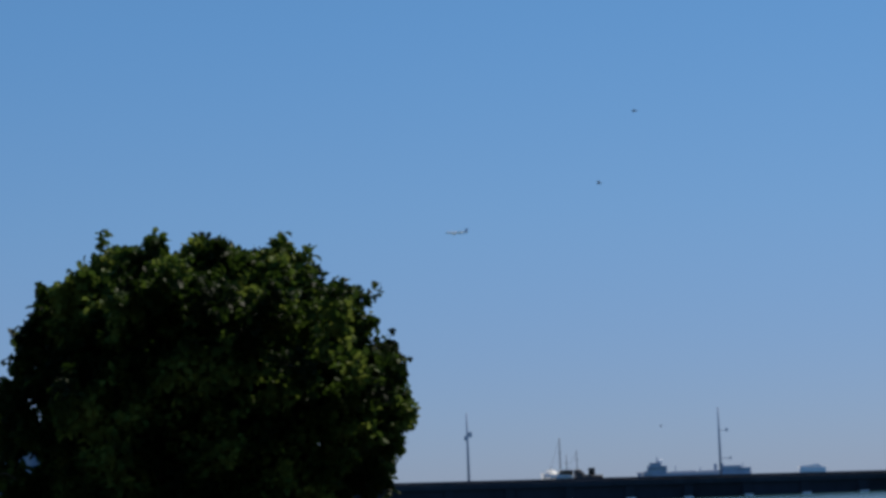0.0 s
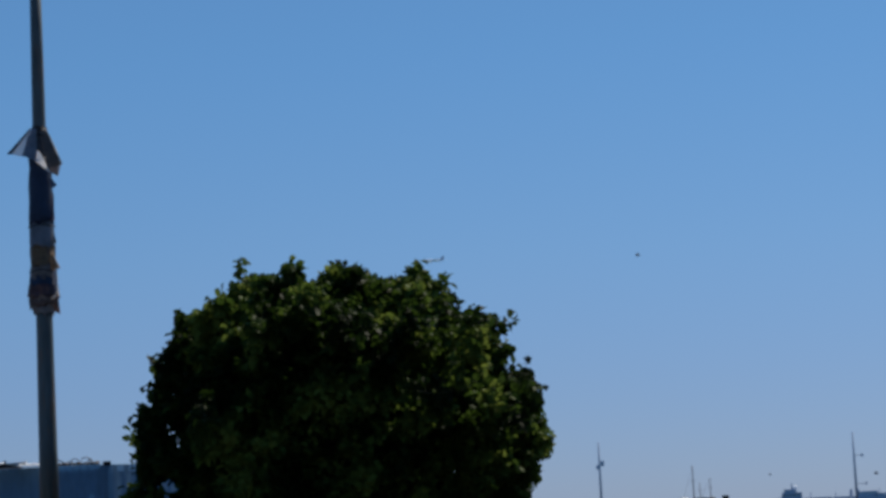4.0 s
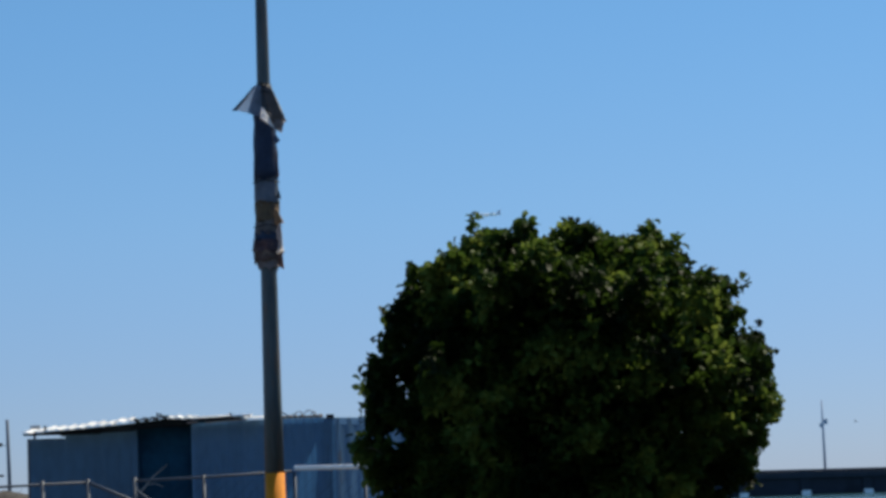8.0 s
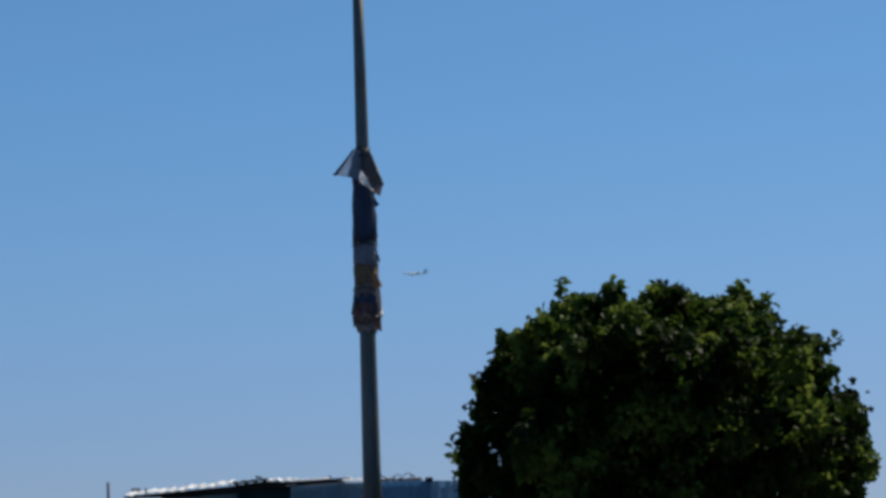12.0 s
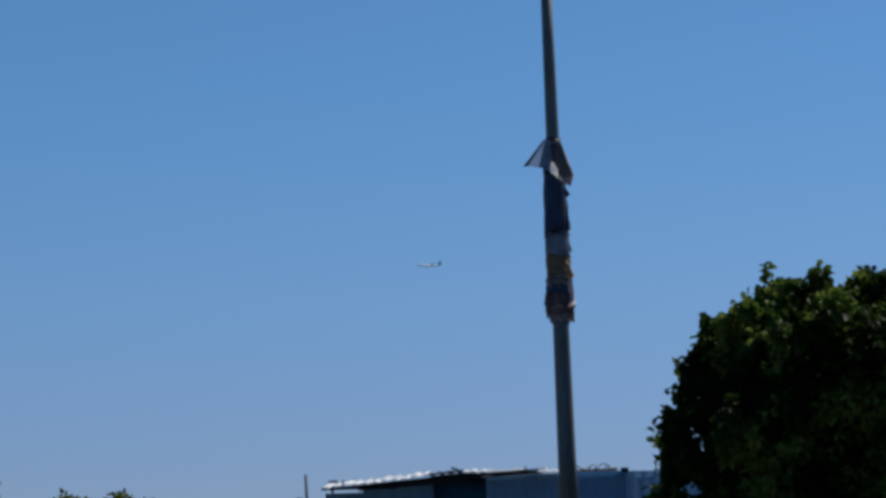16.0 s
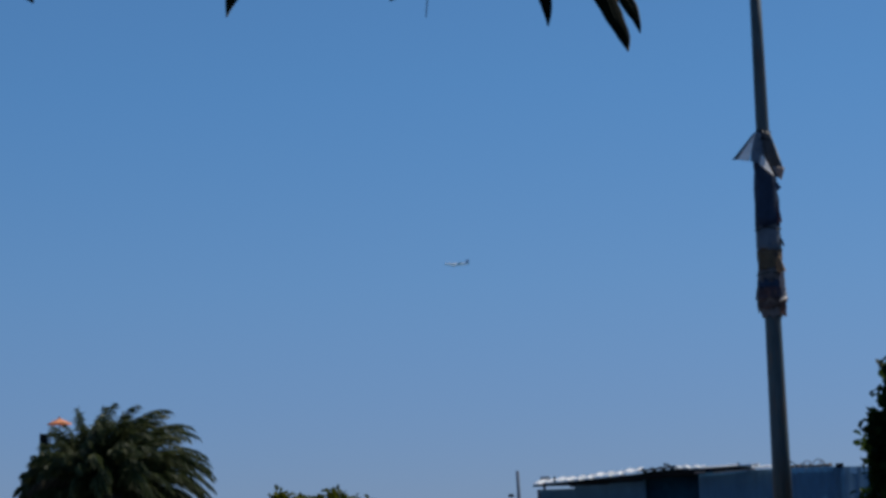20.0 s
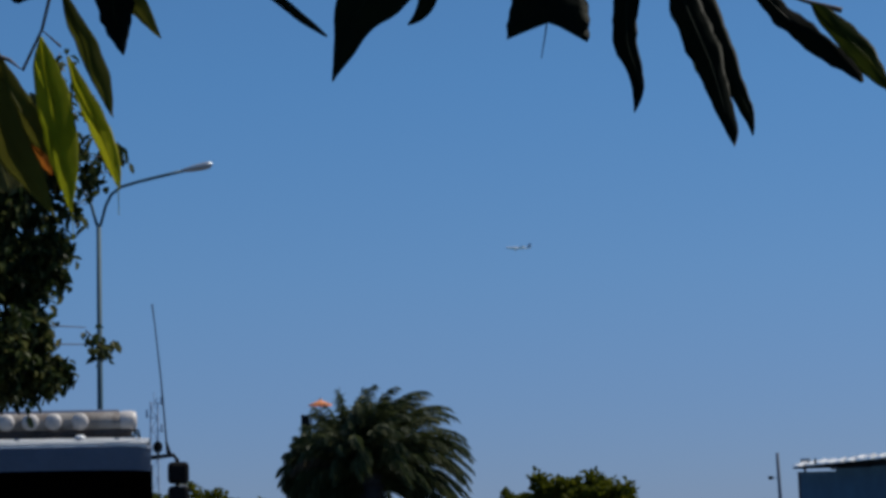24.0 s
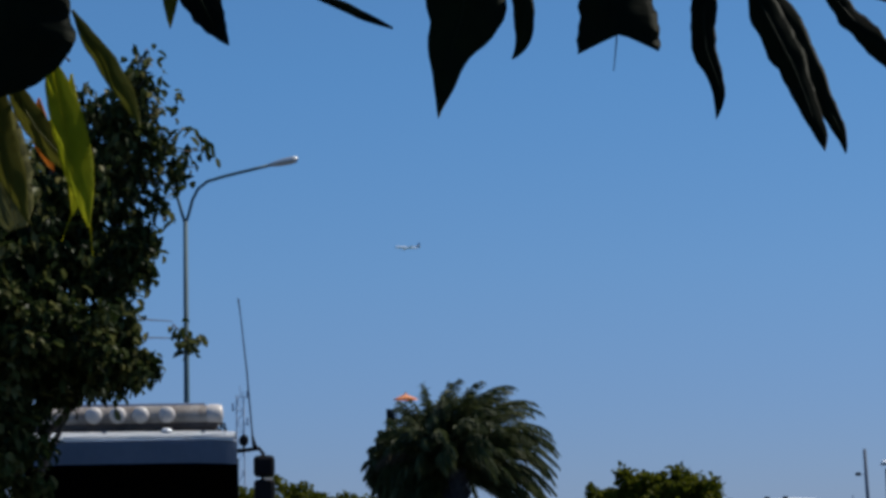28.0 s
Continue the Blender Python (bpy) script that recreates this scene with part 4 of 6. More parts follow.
def build_fence():
    f = thing("pipe_fence", pose(0, 30, 0), "grey galvanised pipe and wire fence before the containers", "fence")
    posts = (-7.4, -6.0, -5.28, -4.68, -4.06, -3.15, -1.95, -1.02, 0.3, 1.6, 2.9)
    bm = bmesh.new()
    tube(bm, [(0, 0, -0.05), (0, 0, 1.86)], 0.026, 8)
    first = part("post", bm, M_GALV, f, smooth=True, at=pose(posts[0], 0, 0))
    for x in posts[1:]:
        o = first.copy()
        scene.collection.objects.link(o)
        o.matrix_basis = pose(x, 0, 0)
    rails = [((-7.4, 1.80), (-4.68, 1.815)), ((-4.06, 1.815), (-1.98, 1.865)), ((-1.95, 1.905), (2.9, 1.86))]
    for (xa, za), (xb, zb) in rails:
        bm = bmesh.new()
        tube(bm, [(xa, 0, za), ((xa + xb) / 2, 0, (za + zb) / 2 - 0.01), (xb, 0, zb)], 0.017 if xa < -1.99 else 0.030, 8)
        part("top_rail", bm, M_GALV if xa < -1.99 else M_ROOF_SHEET, f, "" if xa < -1.99 else "bright bare metal rail", smooth=True)
    for (xa, za), (xb, zb) in (((-4.68, 1.82), (-3.75, 1.40)), ((-4.06, 1.70), (-3.3, 1.1)), ((-1.95, 1.1), (-1.02, 1.1))):
        bm = bmesh.new()
        tube(bm, [(xa, 0, za), (xb, 0, zb)], 0.022, 8)
        part("brace", bm, M_GALV, f, smooth=True)
    # wire net
    bm = bmesh.new()
    step = 0.16
    x = -7.4
    while x < 2.9:
        for lean in (1, -1):
            xa, xb = (x, x + 1.7) if lean > 0 else (x + 1.7, x)
            if max(xa, xb) <= 2.9:
                a, b = Vector((xa, 0.035, 0.08)), Vector((xb, 0.035, 1.78))
                s = Vector((0.0011, 0, -0.0011))
                bm.faces.new([bm.verts.new(p) for p in (a - s, a + s, b + s, b - s)])
        x += step
    net = part("wire_net", bm, M_GALV, f)
    tagged(net, kind="stuff")


# ---- far poles, van, tower, lattice mast ----
def build_far():
    p = thing("wooden_pole", pose(-20.57, 108.0, 0), "thin pole, grey with painted haze, with a small lamp on a bracket", "pole")
    bm = bmesh.new()
    tube(bm, [(0.02, 0, -0.1), (0, 0, 3), (-0.06, 0, 5.62)], [0.10, 0.095, 0.08], 8)
    part("shaft", bm, M_POST, p, smooth=True)
    bm = bmesh.new()
    tube(bm, [(-0.03, 0, 4.42), (-0.22, 0, 4.40), (-0.42, 0, 4.44)], 0.010, 6)
    part("bracket", bm, M_BLACK, p)
    bm = bmesh.new()
    box(bm, -0.42, 0, 4.44, 0.24, 0.16, 0.16, 0.03)
    part("lamp", bm, M_BLACK, p)
    p2 = thing("short_post", pose(-21.27, 108.0, 0), "short thin post with a small lamp", "pole")
    bm = bmesh.new()
    tube(bm, [(0, 0, -0.1), (0, 0, 3.0), (-0.03, 0, 3.45)], [0.05, 0.04, 0.02], 6)
    part("shaft", bm, M_POST, p2)
    bm = bmesh.new()
    tube(bm, [(0, 0, 3.0), (0.12, 0, 2.94), (0.25, 0, 2.95)], 0.03, 6)
    part("bracket", bm, M_BLACK, p2)
    bm = bmesh.new()
    box(bm, 0.30, 0, 2.97, 0.28, 0.16, 0.10, 0.03)
    part("lamp", bm, M_BLACK, p2)
    bm = bmesh.new()
    rows = []
    for i in range(13):
        for_x = -3.2 + i * 0.53
        rows.append([(for_x, -1.5 + j * 0.3, max(-0.02, (1.95 * math.exp(-(for_x / 1.9) ** 2) * math.exp(-((j - 5) / 3.2) ** 2)) + 0.10 * noise.noise(Vector((for_x, j * 0.5, 2))) - 0.08)) for j in range(11)])
    sheet(bm, rows)
    x, y = way(10.9, 46)
    mound = part("earth_mound", bm, M_MOUND, None, smooth=True, at=pose(x, y, 0, 0, 0, 11))
    tagged(mound, "dark brown heap of earth behind the fence", "mound")
    # white van
    van = thing("white_van", pose(-13.13, 58.6, 0, 0, 0, 12), "white van with two dark roof bars", "van")
    bm = bmesh.new()
    rows = []
    for y, w, h in ((-2.3, 0.80, 1.2), (-2.25, 0.92, 1.55), (-1.68, 0.95, 2.27), (-1.3, 0.97, 2.50), (1.9, 0.97, 2.52), (2.2, 0.95, 2.40), (2.3, 0.9, 1.4)):
        ring = []
        for a, b in ((-1, 0.2), (-1.03, 0.5), (-1.0, 0.75), (-0.93, 0.95), (-0.6, 1.0), (0, 1.015), (0.6, 1.0), (0.93, 0.95), (1.0, 0.75), (1.03, 0.5), (1, 0.2)):
            ring.append((a * w, y, b * h))
        rows.append(ring)
    sheet(bm, rows)
    part("body", bm, M_WHITE, van, smooth=True)
    bm = bmesh.new()
    sheet(bm, [[(-0.93, -2.29, 1.45), (0, -2.33, 1.45), (0.93, -2.29, 1.45)], [(-0.90, -1.72, 2.27), (0, -1.78, 2.30), (0.90, -1.72, 2.27)]], 0.02)
    part("windscreen", bm, M_GLASS_DARK, van)
    for x in (-0.64, -0.17):
        bm = bmesh.new()
        box(bm, x, -0.9, 2.53, 0.11, 1.4, 0.09, 0.01)
        part("roof_bar", bm, M_BLACK, van)
    for x in (-0.9, 0.9):
        for y in (-1.5, 1.5):
            bm = bmesh.new()
            tube(bm, [(x - 0.1, y, 0.33), (x + 0.1, y, 0.33)], 0.33, 16)
            part("wheel", bm, M_RUBBER, van)
        bm = bmesh.new()
        box(bm, x * 1.17, -1.75, 1.55, 0.14, 0.12, 0.26, 0.03)
        part("mirror", bm, M_BLACK, van)
    # look-out with orange parasol
    x, y = way(22.27, 120)
    t = thing("lookout_tower", pose(x, y, 0, 0, 0, 22), "tall lookout stand with an orange parasol above a palm", "tower")
    for dx in (-0.85, 0.55):
        for dy in (-0.7, 0.7):
            bm = bmesh.new()
            tube(bm, [(dx * 1.25, dy * 1.25, -0.1), (dx, dy, 8.3)], 0.07, 6)
            part("leg", bm, M_TIMBER, t)
    bm = bmesh.new()
    box(bm, -0.15, 0, 7.45, 1.9, 1.7, 0.12, 0.02)
    part("platform", bm, M_TIMBER, t)
    for dx in (-0.95, -0.5, 0.0, 0.6):
        bm = bmesh.new()
        box(bm, dx, -0.82, 8.1, 0.10, 0.06, 1.2, 0.01)
        part("baluster", bm, M_TIMBER, t)
    bm = bmesh.new()
    box(bm, -0.80, -0.83, 8.30, 0.45, 0.05, 0.75, 0.01)
    part("board", bm, M_TAR_SHADE, t, "dark board on the railing")
    bm = bmesh.new()
    tube(bm, [(0, 0, 7.5), (0, 0, 9.62)], 0.035, 6)
    part("parasol_pole", bm, M_TIMBER, t)
    bm = bmesh.new()
    rows = []
    for s, z in ((0.02, 9.60), (0.06, 9.51), (0.24, 9.42), (0.48, 9.32), (0.64, 9.25), (0.65, 9.20)):
        rows.append([(math.cos(2 * math.pi * k / 16) * s * (1 - 0.05 * (k % 2)), math.sin(2 * math.pi * k / 16) * s * (1 - 0.05 * (k % 2)), z) for k in range(17)])
    sheet(bm, rows, 0.01)
    part("parasol", bm, M_ORANGE, t, "orange parasol cloth")
    # lattice mast
    x, y = way(26.45, 250)
    lm = thing("lattice_mast", pose(x, y, 0, 0, 0, 26), "distant grey lattice radio mast with aerials", "mast")
    w = 0.38
    for sx, sy in ((-1, -1), (1, -1), (1, 1), (-1, 1)):
        bm = bmesh.new()
        tube(bm, [(sx * w * 1.3, sy * w * 1.3, -0.2), (sx * w, sy * w, 18.3)], 0.08, 5)
        part("leg", bm, M_SHIP, lm)
    for k in range(16):
        z = 0.8 + k * 1.12
        bm = bmesh.new()
        s = 1 if k % 2 else -1
        tube(bm, [(-s * w, -w, z), (s * w, -w, z + 1.1)], 0.05, 4)
        tube(bm, [(-w, -w, z), (w, -w, z)], 0.03, 4)
        part("brace", bm, M_SHIP, lm)
    for z, s in ((18.4, 1), (17.0, -1), (15.4, 1), (13.8, -1)):
        bm = bmesh.new()
        tube(bm, [(0, -w, z - 0.4), (s * 0.75, -w, z - 0.2)], 0.04, 5)
        box(bm, s * 0.8, -w, z, 0.2, 0.2, 0.9, 0.03)
        part("aerial", bm, M_SHIP, lm)
    bm = bmesh.new()
    tube(bm, [(0, 0, 18.0), (0, 0, 19.4)], 0.04, 5)
    part("spike", bm, M_SHIP, lm)
    # a second slim lamp post past the far pole
    x, y = way(10.15, 62)
    sp = thing("slim_post", pose(x, y, 0), "slim pale post with a small cap", "pole")
    bm = bmesh.new()
    tube(bm, [(0, 0, -0.1), (0, 0, 3.6)], 0.04, 8)
    part("shaft", bm, M_GALV, sp)
    bm = bmesh.new()
    box(bm, 0.03, 0, 3.62, 0.26, 0.16, 0.1, 0.02)
    part("cap", bm, M_LAMP_HEAD, sp)


# ---- street lamp ----
def build_street_lamp():
    x, y = way(27.79, 48)
    lamp = thing("street_lamp", pose(x, y, 0, 0, 0, 27.8), "tall blue-green street lamp with a forked double arm", "street lamp")
    bm = bmesh.new()
    tube(bm, [(0, 0, -0.1), (0, 0, 4), (0, 0, 8.5)], [0.085, 0.065, 0.05], 12)
    part("shaft", bm, M_GREEN_STEEL, lamp, smooth=True)
    bm = bmesh.new()
    box(bm, 0, 0, 0.35, 0.26, 0.26, 0.8, 0.03)
    part("base_box", bm, M_GREEN_STEEL, lamp)
    for s in (1, -1):
        bm = bmesh.new()
        pts = [(0, 0, 8.45), (0.06 * s, 0, 8.62), (0.15 * s, 0, 8.96), (0.27 * s, 0, 9.2), (0.47 * s, 0, 9.36), (0.83 * s, 0, 9.47), (1.4 * s, 0, 9.61), (1.82 * s, 0, 9.71)]
        tube(bm, pts, 0.034, 8)
        part("arm", bm, M_GREEN_STEEL, lamp, smooth=True)
        bm = bmesh.new()
        rows = []
        for u, w, h in ((0, 0.03, 0.03), (0.1, 0.06, 0.05), (0.3, 0.085, 0.075), (0.5, 0.09, 0.085), (0.62, 0.075, 0.07), (0.66, 0.02, 0.02)):
            cx, cz = (1.76 + u) * s, 9.705 + u * 0.21
            rows.append([(cx, math.cos(a) * w, cz + math.sin(a) * h) for a in (2 * math.pi * k / 10 for k in range(11))])
        sheet(bm, rows)
        part("lamp_head", bm, M_LAMP_HEAD, lamp, "pale lamp head", smooth=True)


# ---- truck ----
def build_truck():
    az = 29.25
    x, y = way(az, 24.0)
    t = thing("truck", pose(x, y, 0, 0, 0, az + 1.0), "white truck with round roof lamps and a tall aerial", "truck")
    # x to its left-hand side (seen on the right), the front towards -y
    W = 2.30
    bm = bmesh.new()
    prof = [(0.0, 0.55), (0.0, 1.35), (0.10, 2.42), (0.18, 2.58), (0.45, 2.68), (1.9, 2.72), (1.95, 0.55)]
    a = [bm.verts.new((-W / 2, yy, z)) for yy, z in prof]
    b = [bm.verts.new((W / 2, yy, z)) for yy, z in prof]
    bm.faces.new(a)
    bm.faces.new(b[::-1])
    for i in range(len(a)):
        j = (i + 1) % len(a)
        bm.faces.new((a[j], a[i], b[i], b[j]))
    bmesh.ops.recalc_face_normals(bm, faces=bm.faces[:])
    bmesh.ops.bevel(bm, geom=bm.edges[:], offset=0.05, segments=2, affect='EDGES')
    part("cab", bm, M_WHITE, t, smooth=False)
    bm = bmesh.new()
    sheet(bm, [[(-W / 2 - 0.004, -0.02, 1.36), (-0.5, -0.05, 1.36), (0, -0.055, 1.36), (0.5, -0.05, 1.36), (W / 2 + 0.004, -0.02, 1.36)], [(-W / 2 - 0.004, 0.06, 2.52), (-0.5, 0.035, 2.52), (0, 0.03, 2.52), (0.5, 0.035, 2.52), (W / 2 + 0.004, 0.06, 2.50)]], 0.02)
    part("windscreen", bm, M_GLASS_DARK, t, smooth=True)
    # sun visor across the top of the windscreen
    bm = bmesh.new()
    rows = []
    for yy, z in ((0.12, 2.715), (-0.165, 2.708), (-0.186, 2.69), (-0.188, 2.60), (-0.184, 2.452)):
        rows.append([(u * (W / 2 - 0.02), yy + 0.10 * abs(u) ** 4, z - 0.02 * abs(u) ** 6) for u in (-1, -0.97, -0.9, -0.6, 0, 0.6, 0.9, 0.97, 1)])
    sheet(bm, rows, 0.025)
    part("sun_visor", bm, M_TRUCK_BLUE, t, "blue-grey sun visor")
    bm = bmesh.new()
    sheet(bm, [[(u * (W / 2 - 0.02), yy, z - 0.02 * abs(u) ** 6) for u in (-1, -0.95, -0.6, 0, 0.6, 0.95, 1)] for yy, z in ((-0.16, 2.712), (-0.06, 2.765), (0.10, 2.802), (0.35, 2.82), (0.8, 2.83), (1.7, 2.81))], 0.03)
    part("roof_skin", bm, M_WHITE, t, smooth=True)
    # lamp rack: a clouded case with four lamps, a dark lid and a brown sill
    zc = 2.965
    bm = bmesh.new()
    rows = []
    for u in (-1.08, -1.06, -0.9, -0.3, 0.3, 0.8, 0.83):
        e = 0.92 if u > 0.8 else 1.0
        rows.append([(u, 0.30 + math.cos(an) * 0.13 * e, zc + 0.010 * u + math.sin(an) * 0.115 * e) for an in (2 * math.pi * k / 16 for k in range(17))])
    sheet(bm, rows)
    part("lamp_case", bm, M_CASE, t, "clouded plastic lamp case", smooth=True)
    bm = bmesh.new()
    rows = []
    for u, e in ((0.83, 0.96), (0.87, 1.06), (0.96, 1.06), (1.0, 0.95), (1.008, 0.6), (1.01, 0.02)):
        rows.append([(u, 0.30 + math.cos(an) * 0.13 * e, zc + 0.010 + math.sin(an) * 0.112 * e) for an in (2 * math.pi * k / 16 for k in range(17))])
    sheet(bm, rows)
    part("end_lamp", bm, M_LENS, t, "pale lamp at the end of the case", smooth=True)
    bm = bmesh.new()
    box(bm, -0.12, 0.42, zc + 0.105, 1.9, 0.20, 0.085, 0.02)
    part("case_lid", bm, M_TRUCK_BLUE, t, "grey-blue lid of the lamp case")
    bm = bmesh.new()
    tube(bm, [(-1.05, 0.24, 2.845), (0.0, 0.235, 2.85), (0.95, 0.24, 2.86)], 0.052, 8)
    part("rack_bar", bm, M_RUST, t, "brown stained rack bar")
    for lx in (-0.36, -0.108, 0.131, 0.409):
        bm = bmesh.new()
        tube(bm, [(lx, 0.30, zc + 0.012), (lx, 0.15, zc + 0.012)], 0.086, 18)
        lampo = part("lamp", bm, M_CASE, t, "round roof lamp", smooth=True)
        bm = bmesh.new()
        rows = [[(lx + math.cos(2 * math.pi * k / 18) * r, yy, zc + 0.012 + math.sin(2 * math.pi * k / 18) * r) for k in range(19)] for r, yy in ((0.090, 0.158), (0.088, 0.140), (0.070, 0.122), (0.04, 0.112), (0.002, 0.108))]
        sheet(bm, rows)
        part("lens", bm, M_LENS, lampo, smooth=True)
    for bx in (-0.95, -0.3, 0.35):
        bm = bmesh.new()
        tube(bm, [(bx, 0.30, 2.76), (bx, 0.30, 2.88)], 0.02, 6)
        part("bracket", bm, M_BLACK, t)
    bm = bmesh.new()
    for xa, za, xb, zb in ((0.91, 2.78, 0.91, 2.89), (0.91, 2.89, 0.98, 2.78), (0.98, 2.78, 0.98, 2.88), (0.98, 2.88, 1.045, 2.77), (1.045, 2.77, 1.02, 2.88), (0.90, 2.885, 1.03, 2.875)):
        tube(bm, [(xa, 0.22, za), (xb, 0.22, zb)], 0.010, 5)
    part("end_bracket", bm, M_BLACK, t, "thin black lattice bracket")
    bm = bmesh.new()
    made = bmesh.ops.create_icosphere(bm, subdivisions=2, radius=0.06)
    for v in made["verts"]:
        v.co.z *= 0.5
    part("marker_lamp", bm, M_WHITE, t, at=pose(0.40, 0.02, 2.80))
    for bx, bz in ((-0.25, 2.785), (0.78, 2.775), (1.0, 2.755)):
        bm = bmesh.new()
        box(bm, bx, 0.02, bz, 0.05, 0.05, 0.035, 0.008)
        part("roof_clip", bm, M_CHROME, t)
    # mirrors and aerial
    bm = bmesh.new()
    tube(bm, [(W / 2 - 0.04, 0.1, 2.58), (W / 2 + 0.08, 0.02, 2.585), (W / 2 + 0.22, 0.0, 2.60), (W / 2 + 0.26, 0.0, 2.55), (W / 2 + 0.265, 0.0, 2.3)], 0.022, 6)
    tube(bm, [(W / 2 + 0.255, 0.0, 2.3), (W / 2 + 0.26, 0.0, 1.75), (W / 2, 0.1, 1.6)], 0.02, 6)
    part("mirror_arm", bm, M_BLACK, t, smooth=True)
    for z, h, w in ((2.41, 0.232, 0.225), (2.01, 0.53, 0.225)):
        bm = bmesh.new()
        box(bm, W / 2 + 0.27, -0.02, z, w, 0.10, h, 0.045)
        mir = part("mirror", bm, M_BLACK, t, "black plastic mirror housing")
    bm = bmesh.new()
    box(bm, W / 2 + 0.31, -0.05, 2.272, 0.08, 0.08, 0.02, 0.006)
    part("rim", bm, M_LENS, mir)
    bm = bmesh.new()
    bmesh.ops.create_icosphere(bm, subdivisions=2, radius=0.058)
    part("small_mirror", bm, M_BLACK, t, at=pose(W / 2 + 0.06, 0.0, 2.685) @ Matrix.Diagonal((0.9, 0.6, 1.15, 1)))
    bm = bmesh.new()
    tube(bm, [(W / 2 + 0.06, 0, 2.58), (W / 2 + 0.06, 0, 2.66)], 0.012, 6)
    tube(bm, [(W / 2 + 0.185, 0.0, 2.58), (W / 2 + 0.165, 0, 2.66), (W / 2 + 0.15, 0, 2.74)], [0.030, 0.022, 0.012], 8)
    tube(bm, [(W / 2 + 0.15, 0, 2.74), (W / 2 + 0.10, 0, 3.4), (W / 2 + 0.04, 0, 4.0), (W / 2 + 0.015, 0, 4.20)], [0.009, 0.008, 0.006, 0.008], 6)
    part("aerial", bm, M_BLACK, t, smooth=True)
    # lower front, chassis, wheels, body
    bm = bmesh.new()
    box(bm, 0, -0.06, 0.68, W + 0.02, 0.22, 0.36, 0.05)
    part("bumper", bm, M_BLACK, t)
    for k in range(5):
        bm = bmesh.new()
        box(bm, 0, -0.03, 0.95 + k * 0.08, 1.3, 0.05, 0.04, 0.01)
        part("grille_bar", bm, M_BLACK, t)
    for s in (-1, 1):
        bm = bmesh.new()
        box(bm, s * 0.9, -0.04, 1.05, 0.32, 0.06, 0.22, 0.03)
        part("headlight", bm, M_LENS, t)
    bm = bmesh.new()
    box(bm, 0, 4.6, 0.8, 0.9, 6.4, 0.25, 0.02)
    part("chassis", bm, M_BLACK, t)
    bm = bmesh.new()
    box(bm, 0, 5.0, 1.55, W - 0.05, 5.4, 1.2, 0.04)
    part("load_body", bm, M_CONT_GREY, t)
    for s in (-1, 1):
        for yy in (0.95, 5.9, 7.0):
            bm = bmesh.new()
            tube(bm, [(s * 0.85, yy, 0.5), (s * 1.12, yy, 0.5)], 0.5, 20)
            wh = part("wheel", bm, M_RUBBER, t, smooth=False)
            bm = bmesh.new()
            tube(bm, [(s * 1.0, yy, 0.5), (s * 1.13, yy, 0.5)], 0.28, 14)
            part("rim", bm, M_CHROME, wh)


# ---- trees ----
FIG = []


